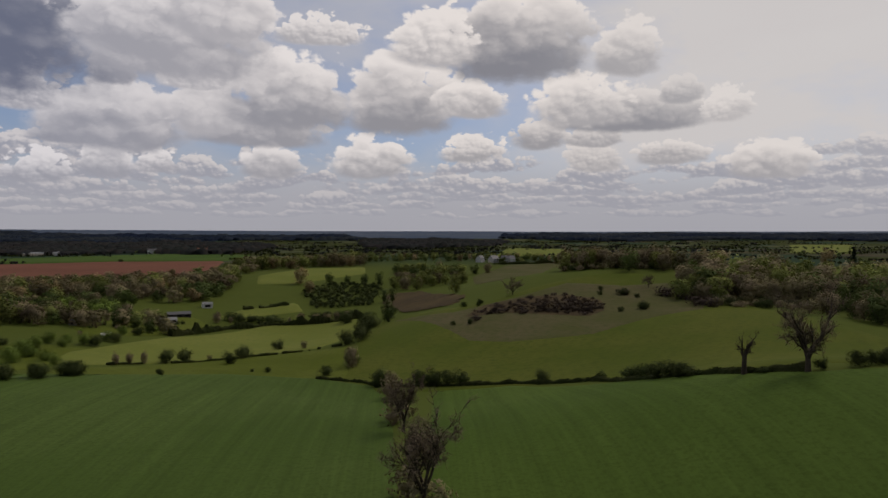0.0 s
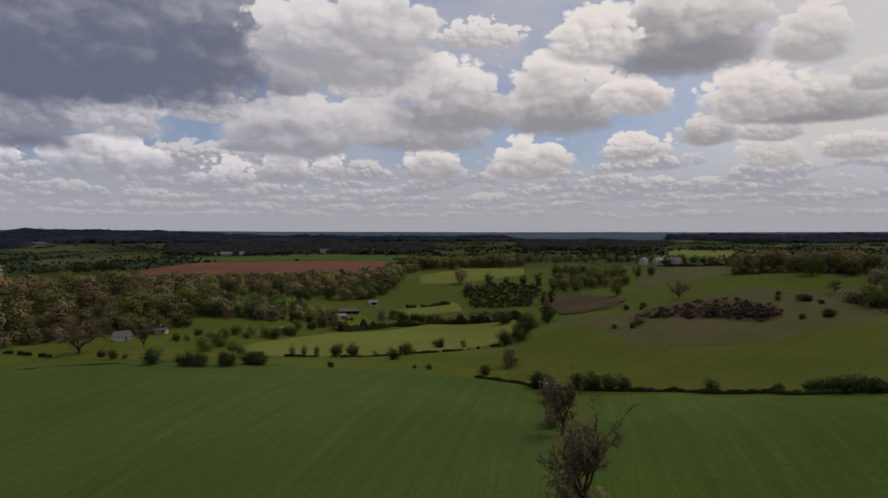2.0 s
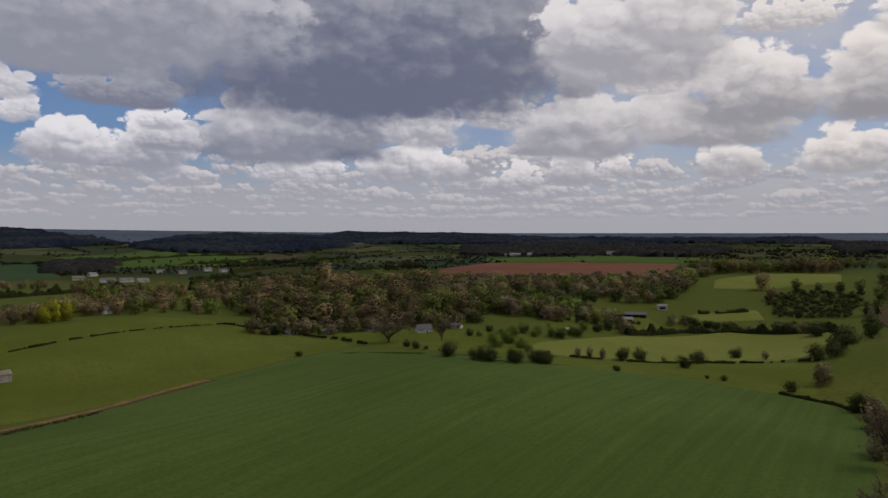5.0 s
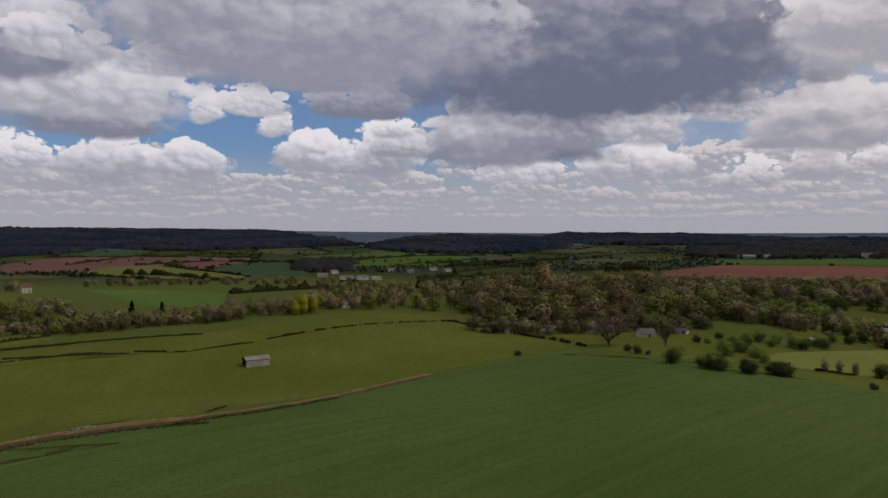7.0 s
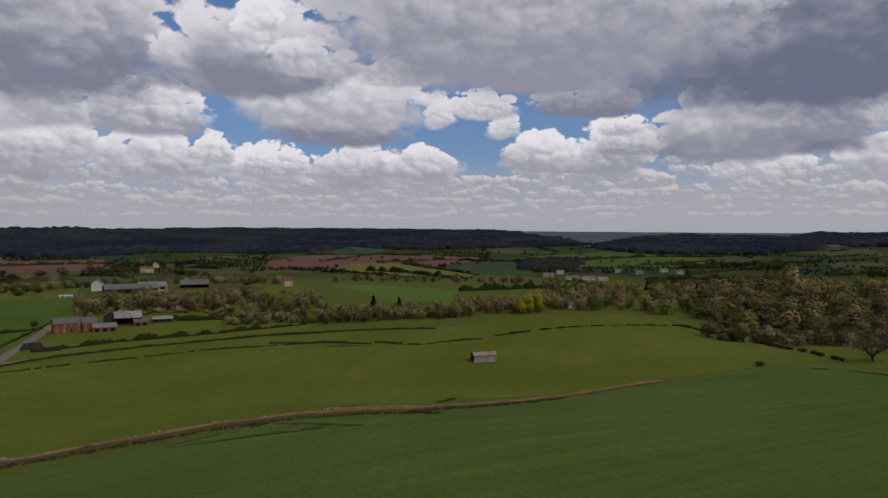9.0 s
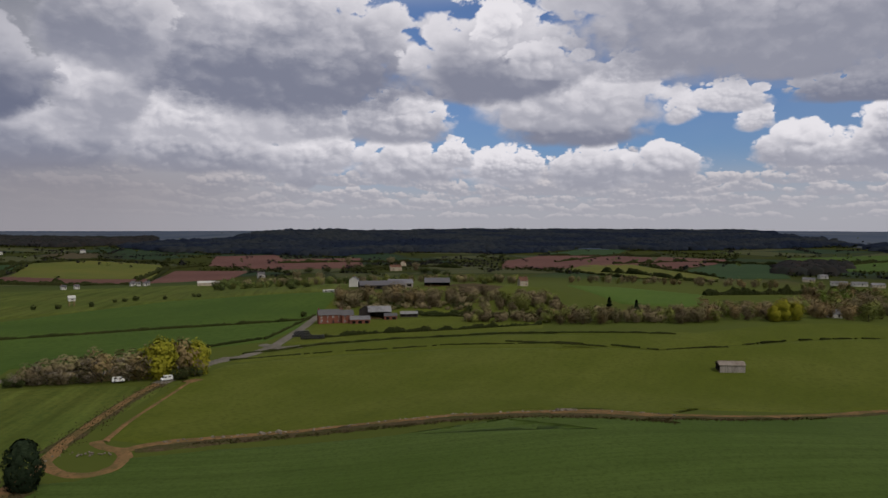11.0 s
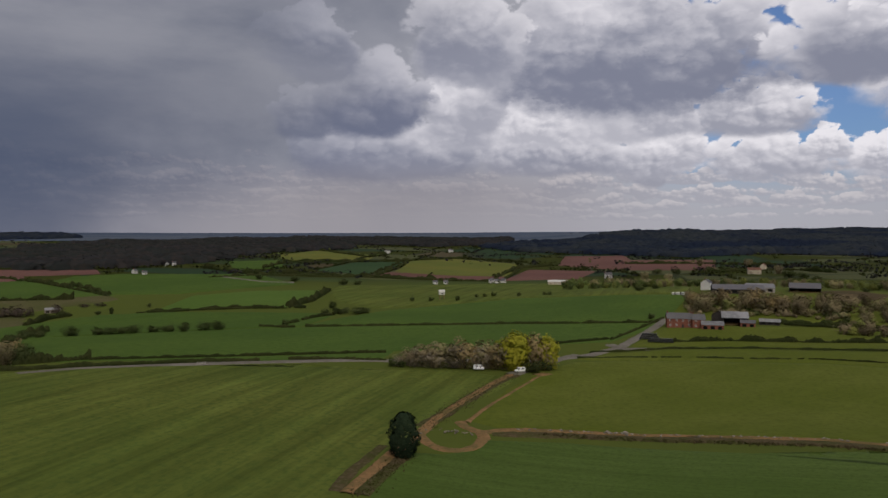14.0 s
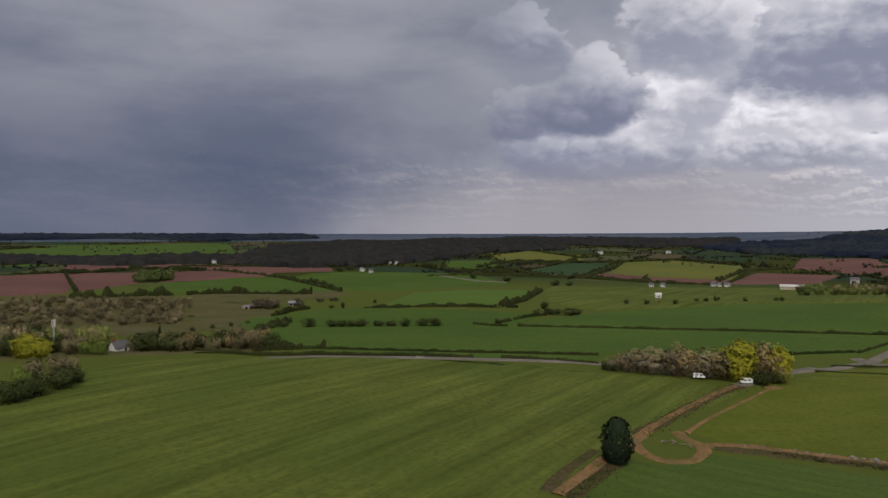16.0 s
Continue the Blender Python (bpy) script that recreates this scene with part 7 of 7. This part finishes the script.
def bale(x, y, z, turn, group):
    bm = bmesh.new()
    bmesh.ops.create_cone(bm, cap_ends=True, segments=18, radius1=0.68, radius2=0.68, depth=1.2)
    bmesh.ops.bevel(bm, geom=[e for e in bm.edges if e.calc_face_angle(0) > 1], offset=0.12, segments=3, affect="EDGES")
    me = bpy.data.meshes.new("silage_bale")
    bm.to_mesh(me)
    bm.free()
    me.materials.append(M["wrap"])
    ob = new("silage_bale", me)
    ob.matrix_world = pose(x, y, z, 90, 0, turn)
    tagged(ob, "round silage bale in black plastic wrap", "bale", group)
    return ob


def bale_stack(x, y, turn, count, rows):
    first = None
    c, s = math.cos(radians(turn)), math.sin(radians(turn))
    z = float(ground(x, y)) + 0.9
    for layer in range(rows):
        for i in range(count - layer):
            dx = (i - (count - layer - 1) / 2) * 1.4
            m = pose(x + c * dx, y + s * dx, z + layer * 1.18, 90, 0, turn)
            if first is None:
                first = bale(x + c * dx, y + s * dx, z + layer * 1.18, turn, "stacked silage bales")
            else:
                copy_thing(first, m)


STONES = []
for k in range(4):
    bm = bmesh.new()
    bmesh.ops.create_icosphere(bm, subdivisions=2, radius=0.5)
    for v in bm.verts:
        v.co *= 1 + 0.35 * noise.noise(v.co * 2.3 + Vector((k * 7.1, 0, 0)))
        v.co.z *= 0.62
    me = bpy.data.meshes.new("stone")
    bm.to_mesh(me)
    bm.free()
    me.materials.append(M["stone"])
    STONES.append(me)


def stones(points, count, spread, low, high):
    """Loose rubble along a line."""
    p, d = along(points, 1.0)
    for k in range(count):
        i = int(rng.integers(len(p)))
        x, y = p[i] + rng.normal(0, spread, 2)
        s = float(rng.uniform(low, high))
        ob = new("stone", STONES[k % 4])
        ob.matrix_world = pose(x, y, float(ground(x, y)) + 0.1 + s * 0.12, 0, 0, float(rng.uniform(0, 360))) @ Matrix.Diagonal((s, s * float(rng.uniform(0.6, 1)), s, 1))
        tagged(ob, "pale lump of rubble on bare earth", "stone", "rubble along the ditch")


def tufts(points, count, spread, low, high, mat, label):
    """Ragged weeds along a bank, too many to count."""
    p, d = along(points, 1.0)
    idx = rng.integers(0, len(p), count)
    q = p[idx] + rng.normal(0, spread, (count, 2))
    h = rng.uniform(low, high, count)
    z = ground(q[:, 0], q[:, 1]) + 0.12
    verts, faces = [], []
    for k in range(count):
        for j in range(4):
            a = rng.uniform(0, 6.28)
            dx, dy = math.cos(a) * h[k] * 0.5, math.sin(a) * h[k] * 0.5
            b = len(verts)
            verts += [(q[k, 0] - dx * 0.6, q[k, 1] - dy * 0.6, z[k] - 0.2), (q[k, 0] + dx * 0.6, q[k, 1] + dy * 0.6, z[k] - 0.2), (q[k, 0] + dx * 1.1 + rng.normal(0, 0.1), q[k, 1] + dy * 1.1, z[k] + h[k] * rng.uniform(0.6, 1.0))]
            faces.append((b, b + 1, b + 2))
    tagged(new("weeds", mesh_of("weeds", verts, faces, M[mat])), label, "weeds", kind="stuff")


def dead_tree(x, y, h, label, seed, limbs, split=0.5, girth=0.05, turn=0.0, crook=0.2, haze=0):
    gen = np.random.default_rng(seed)
    top = tagged(empty("dead_tree", x, y, float(ground(x, y)) - 0.1, turn, h), label, "tree")
    v, f = [], []
    pts, rad = limb((0, 0, -0.03), (0.02, 0, 1), split, girth, gen, 5, 0.2, 0.08)
    tube(pts, [girth * k for k in (1.35, 1.1, 1.0, 0.95, 0.9, 0.8)], 9, v, f)
    child("trunk", mesh_of("trunk", v, f, M["bark"], True), top)
    tips = []
    for dx, dy, up, length, r, at_ in limbs:
        v, f = [], []
        q, rr = limb(pts[at_], (dx, dy, up), length, r, gen, 5, 0.16, crook)
        tube(q, rr, 6, v, f)
        for k in range(12):
            i = int(gen.integers(1, 6))
            s, sr = limb(q[i], Vector((dx, dy, up)) + Vector(gen.normal(0, 0.8, 3)), length * 0.35, rr[i] * 0.6, gen, 3, 0.1, 0.3)
            tube(s, sr, 4, v, f)
            for _ in range(4):
                w, wr = limb(s[2], Vector((dx, dy, up)) + Vector(gen.normal(0, 1.0, 3)), length * 0.2, sr[2] * 0.6, gen, 2, 0.0, 0.3)
                tube(w, wr, 3, v, f)
        child("limb", mesh_of("limb", v, f, M["bark"], True), top)
        tips += [tuple(p) for p in v[-len(v) * 2 // 3::5]]
    if haze:
        a = np.array(tips)[gen.integers(0, len(tips), haze)] + gen.normal(0, 0.012, (haze, 3))
        d = gen.normal(size=(haze, 3)) + np.array([0, 0, 0.5])
        d /= np.linalg.norm(d, axis=1)[:, None]
        w = np.cross(d, gen.normal(size=(haze, 3)))
        w *= 0.0022 / np.linalg.norm(w, axis=1)[:, None]
        v = np.stack([a - w, a + w, a + d * gen.uniform(0.03, 0.10, (haze, 1))], 1).reshape(-1, 3)
        child("twigs", mesh_of("twigs", v, np.arange(3 * haze).reshape(haze, 3), M["twig"]), top, label="haze of thin bare twigs")


def gate(x, y, turn):
    top = tagged(empty("field_gate", x, y, float(ground(x, y)) + 0.2, turn), "pale wooden field gate beside the lane", "gate")
    for s in (-1, 1):
        part("post", box_bm(s * 1.8 - 0.1, -0.1, -0.5, s * 1.8 + 0.1, 0.1, 1.4), M["plank"], top)
    for k in range(5):
        part("rail", box_bm(-1.75, -0.03, 0.2 + k * 0.24, 1.75, 0.03, 0.32 + k * 0.24), M["plank"], top)


barn(-301.4, 119.0, 86)
van(-281.5, -134.2, 123, "white van parked beside the lane hedge")
van(-288.4, -117.5, 317, "white camper van standing on the track")
house(-474.8, -82.6, 108, 15.5, 8.0, 5.8, 3.2, "brick", "slate", "large red-brick farmhouse with white windows", 4, 2, 2)
house(-476.6, -71.0, 106, 7.7, 9.0, 5.4, 3.0, "brick", "slate", "red-brick wing with a grey slate roof", 2, 2, 1)
shed(-473.8, -61.9, 101, 13.1, 8.0, 2.7, 2.0, "brick", "sheet", "low brick outbuilding with a pale sheet roof", 3)
shed(-497.7, -61.1, 177, 5.6, 8.0, 5.6, 2.5, "darkwall", "darkwall", "black tarred barn beside the farmyard", 1)
shed(-499.3, -51.5, 100, 16.1, 14.0, 4.4, 3.5, "darkwall", "sheet", "large grey-roofed farm shed in the yard", 3, "-y")
shed(-491.2, -42.8, 99, 8.7, 8.0, 2.4, 1.6, "brick", "slate", "low brick byre beside the yard", 2)
shed(-505.9, -30.8, 97, 12.2, 7.0, 1.6, 1.5, "darkwall", "sheet", "long low shed with a pale roof", 3)
house(-670.0, -92.9, 173, 7.1, 8.0, 6.0, 3.0, "white", "slate", "white gabled house beside the big sheds", 2, 2, 1)
shed(-652.3, -65.3, 102, 41.1, 24.0, 2.6, 3.5, "darkwall", "slate", "very long grey-roofed cattle shed", 6)
shed(-667.3, -49.0, 100, 22.6, 20.0, 3.2, 3.0, "plank", "sheet", "pale clad farm shed", 3)
shed(-683.6, -14.3, 93, 24.2, 20.0, 3.3, 4.0, "darkwall", "slate", "open-sided hay barn with a dark roof", 4, "-y")
house(-1253.9, -100.0, 105, 20.2, 9.0, 6.1, 3.5, "cream", "tile", "stone cottage with an orange tiled roof", 2, 1, 1)
house(-1361.8, -93.7, 174, 15.4, 8.0, 7.7, 3.5, "cream", "tile", "stone cottage with an orange tiled roof", 2, 2, 1)
house(-624.6, -112.1, 112, 4.1, 2.4, 1.5, 0.5, "white", "white", "white static caravan in the field", 3, 1, 0, name="caravan", category="caravan")
house(-623.9, -107.3, 112, 4.1, 2.4, 1.5, 0.5, "white", "white", "white static caravan in the field", 3, 1, 0, name="caravan", category="caravan")
house(-623.1, -103.1, 111, 4.1, 2.4, 1.5, 0.5, "white", "white", "white static caravan in the field", 3, 1, 0, name="caravan", category="caravan")
house(-903.5, -309.6, 113, 33.8, 8.0, 3.8, 2.2, "cream", "white", "long pale building on the plain", 6, 1, 0)
house(-1101.3, -299.0, 115, 11.0, 9.0, 4.6, 3.4, "white", "slate", "white house among dark trees", 2, 2, 1)
house(-908.4, -414.7, 125, 4.8, 8.0, 2.4, 2.2, "white", "slate", "white cottage below the red field", 2, 1, 1)
house(-911.6, -407.5, 124, 4.8, 8.0, 2.4, 2.2, "white", "slate", "white cottage below the red field", 2, 1, 1)
house(-913.7, -399.9, 124, 4.8, 8.0, 2.4, 2.2, "white", "slate", "white cottage below the red field", 2, 1, 1)
lookout(-618.4, -335.9, 129)
bale_stack(-413.9, -88.3, 102, 8, 3)
bale_stack(-404.3, -80.0, 101, 10, 2)
house(-475.7, 90.5, 94, 7.0, 6.0, 1.9, 2.0, "white", "slate", "white cottage half hidden by trees", 2, 2, 1)
house(-491.7, 81.1, 141, 4.8, 6.0, 1.6, 2.0, "white", "slate", "small white cottage among trees", 2, 1, 1)
house(-739.1, 74.5, 104, 8.4, 9.0, 4.8, 3.5, "cream", "tile", "stone farmhouse with a tiled roof", 2, 2, 2)
house(-251.4, 327.8, 57, 8.6, 7.0, 2.0, 2.6, "white", "slate", "black-and-white cottage behind the field", 4, 2, 1)
house(-311.3, 309.2, 50, 6.4, 5.0, 1.4, 1.3, "white", "slate", "small white bungalow by the wood", 2, 1, 1)
house(-295.1, 329.7, 50, 8.5, 5.0, 1.2, 1.3, "white", "slate", "pale bungalow with a grey roof", 3, 1, 1)
house(-243.3, 350.6, 15, 6.2, 5.0, 1.4, 1.4, "cream", "slate", "low cottage beside the trees", 2, 1, 1)
house(-324.9, 290.1, 58, 4.9, 4.0, 1.2, 1.2, "plank", "slate", "wooden lodge at the wood edge", 2, 1, 0)
house(-475.5, 256.3, 82, 8.7, 8.0, 2.2, 2.6, "white", "sheet", "pale-roofed house among yellow trees", 2, 1, 1)
house(-928.9, 468.3, 63, 15.0, 9.0, 2.5, 2.2, "cream", "sheet", "pale village building with a light roof", 4, 1, 0)
house(-861.7, 470.7, 68, 17.8, 9.0, 2.4, 2.2, "white", "sheet", "pale village building with a light roof", 4, 1, 0)
house(-850.1, 489.0, 74, 16.6, 9.0, 2.4, 2.2, "white", "sheet", "pale village building with a light roof", 4, 1, 0)
house(-828.5, 497.9, 80, 14.0, 9.0, 2.3, 2.2, "cream", "sheet", "pale village building with a light roof", 4, 1, 0)
house(-1005.9, 527.0, 90, 11.0, 9.0, 2.7, 2.2, "white", "sheet", "pale village building with a light roof", 4, 1, 0)
house(-1019.3, 641.8, 63, 13.1, 9.0, 2.9, 2.2, "white", "slate", "pale village building with a light roof", 4, 1, 0)
house(-969.0, 648.7, 68, 11.2, 9.0, 2.8, 2.2, "cream", "slate", "pale village building with a light roof", 4, 1, 0)
house(-1005.1, 720.8, 73, 11.9, 9.0, 3.0, 2.2, "white", "slate", "pale village building with a light roof", 4, 1, 0)
house(-958.8, 717.1, 79, 10.1, 9.0, 2.9, 2.2, "white", "slate", "pale village building with a light roof", 4, 1, 0)
shed(-195.8, 496.5, 32, 12.9, 9.0, 1.7, 1.4, "plank", "sheet", "low workshop with a bright sheet roof", 3)
shed(-198.8, 527.9, 27, 16.3, 8.0, 1.8, 1.6, "darkwall", "slate", "long dark workshop by the gardens", 3)
shed(-194.9, 579.5, 29, 7.9, 5.0, 2.9, 1.2, "white", "sheet", "small white shed above the gardens", 1)
house(-193.5, 402.6, 38, 4.7, 2.4, 1.4, 0.5, "white", "white", "white caravan in the gardens", 3, 1, 0, name="caravan", category="caravan")
shed(-225.7, 455.2, 51, 5.7, 4.0, 2.0, 1.0, "plank", "sheet", "garden shed on the allotment", 1)
shed(-226.9, 429.7, 8, 3.5, 4.0, 2.0, 1.0, "plank", "slate", "garden shed on the allotment", 1)
shed(-184.7, 469.4, 61, 3.2, 3.0, 1.6, 0.8, "white", "sheet", "white garden shed on an allotment", 1)
house(-505.2, 1471.9, 29, 20.0, 9.0, 8.8, 3.5, "cream", "tile", "brick house beyond the ploughed field", 2, 2, 2)
house(-632.8, 1528.7, 32, 18.6, 9.0, 6.7, 3.2, "white", "slate", "white house beyond the ploughed field", 2, 1, 1)
house(-792.8, 1459.0, 33, 32.0, 10.0, 4.0, 2.5, "white", "sheet", "long pale farm building", 4, 1, 0)
house(-838.0, 1435.9, 34, 37.4, 10.0, 4.0, 2.5, "cream", "sheet", "long pale farm building", 4, 1, 0)
house(51.8, 1005.7, 53, 9.7, 9.0, 4.9, 4.0, "white", "slate", "white gabled cottage on the rise", 2, 2, 1)
house(71.6, 1010.5, 40, 13.0, 9.0, 4.9, 4.0, "white", "slate", "white gabled cottage on the rise", 2, 2, 1)
house(88.4, 1016.6, -1, 11.5, 9.0, 4.9, 4.0, "white", "slate", "white gabled cottage on the rise", 2, 2, 1)
house(97.6, 1019.4, 16, 8.2, 9.0, 4.9, 4.0, "white", "slate", "white gabled cottage on the rise", 2, 2, 1)
house(464.2, 1175.6, -12, 14.2, 8.0, 6.1, 3.5, "brick", "tile", "tiled house behind the wood", 2, 2, 1)
house(-121.9, -339.4, 185, 6.4, 7.0, 1.7, 2.8, "white", "slate", "white cottage with a grey roof", 2, 1, 1)
mast(-98.4, -353.8, 14.7)
house(-711.7, -890.3, 141, 6.9, 9.0, 3.3, 2.4, "white", "slate", "white house on the wooded plain", 2, 2, 1)
house(-855.5, -1017.5, 171, 8.0, 9.0, 3.8, 2.4, "white", "slate", "white house on the wooded plain", 2, 2, 1)
house(-866.8, -1007.9, 141, 6.4, 9.0, 3.8, 2.4, "white", "slate", "white house on the wooded plain", 2, 2, 1)
house(-724.1, -928.3, 175, 5.0, 9.0, 3.4, 2.4, "white", "slate", "white house on the wooded plain", 2, 2, 1)
house(-625.8, -1256.0, 158, 7.6, 9.0, 4.1, 2.4, "white", "slate", "white house on the wooded plain", 2, 2, 1)
house(-623.4, -1312.5, 190, 5.3, 9.0, 4.2, 2.4, "white", "slate", "white house on the wooded plain", 2, 2, 1)
house(-723.0, -1254.4, 156, 5.2, 9.0, 4.2, 2.4, "white", "slate", "white house on the wooded plain", 2, 2, 1)
house(-1503.4, -973.8, 160, 10.8, 9.0, 5.2, 2.4, "white", "slate", "white house on the wooded plain", 2, 2, 1)
house(-597.7, -1311.1, 163, 6.9, 9.0, 4.2, 2.4, "white", "slate", "white house on the wooded plain", 2, 2, 1)
house(-547.4, -1308.7, 196, 5.1, 9.0, 4.1, 2.4, "white", "slate", "white house on the wooded plain", 2, 2, 1)
house(-1652.8, -870.8, 128, 11.3, 9.0, 5.4, 2.4, "white", "slate", "white house on the wooded plain", 2, 2, 1)
house(-834.1, -463.0, 129, 5.4, 8.0, 2.3, 2.2, "white", "slate", "white cottage below the red field", 2, 1, 1)
house(-846.9, -453.9, 128, 5.4, 8.0, 2.3, 2.2, "white", "slate", "white cottage below the red field", 2, 1, 1)
house(-925.3, -421.4, 124, 5.7, 8.0, 2.5, 2.2, "white", "slate", "white cottage below the red field", 2, 1, 1)
house(-928.0, -403.3, 123, 5.7, 8.0, 2.4, 2.2, "white", "slate", "white cottage below the red field", 2, 1, 1)
shed(-374.3, -586.0, 152, 11.2, 8.0, 2.2, 1.5, "rustsheet", "sheet", "low shed on rough ground", 3)
shed(-326.7, -590.4, 171, 8.7, 6.0, 2.2, 1.2, "rustsheet", "sheet", "low shed on rough ground", 2)
gate(-214.5, -233.0, 137)
dead_tree(71.6, 167.3, 10.6, "dead tree stump with broken limbs in the hedge", 5, ((0.7, 0.1, 0.8, 0.38, 0.03, 4), (-0.9, 0, 0.9, 0.46, 0.034, 4), (0.4, 0.3, 1.0, 0.46, 0.028, 5)), 0.5, 0.055, -23)
dead_tree(81.5, 157.1, 20.3, "tall forked tree with bare dark limbs in the hedge", 11, ((-0.5, 0.1, 1.2, 0.62, 0.026, 4), (0.6, 0, 1.1, 0.70, 0.030, 4), (0.3, 0.4, 1.0, 0.5, 0.016, 5), (-0.3, -0.4, 1.1, 0.55, 0.016, 5), (0.8, -0.2, 1.0, 0.42, 0.014, 4), (-0.8, 0.2, 1.0, 0.4, 0.014, 5)), 0.22, 0.030, -27, haze=2600)
stones([(-200, -85), (-207, -69), (-211, -52), (-218, -27), (-223, -1), (-221, 23), (-221, 46), (-210, 67)], 110, 0.8, 0.4, 1.1)
stones([(-210, -57), (-212, -52)], 14, 0.7, 0.8, 1.6)
stones([(-222, 34), (-221, 38)], 14, 0.7, 0.9, 1.8)
stones([(-185, -104), (-186, -101), (-188, -94)], 22, 1.6, 0.3, 0.9)
tufts([(-200, -74), (-205, -50), (-210, -26), (-213, -1), (-211, 22), (-205, 43), (-196, 63), (-202, 55), (-204, 80), (-219, 117)], 1300, 1.0, 0.2, 0.7, "verge", "dry weeds along the ditch")
tufts([(-186, -108), (-214, -112), (-250, -116), (-283, -118)], 700, 2.0, 0.2, 0.5, "verge", "dry weeds on the track bank")
tufts([(-132, -93), (-149, -96), (-163, -99)], 400, 1.4, 0.2, 0.5, "verge", "dry weeds on the track bank")
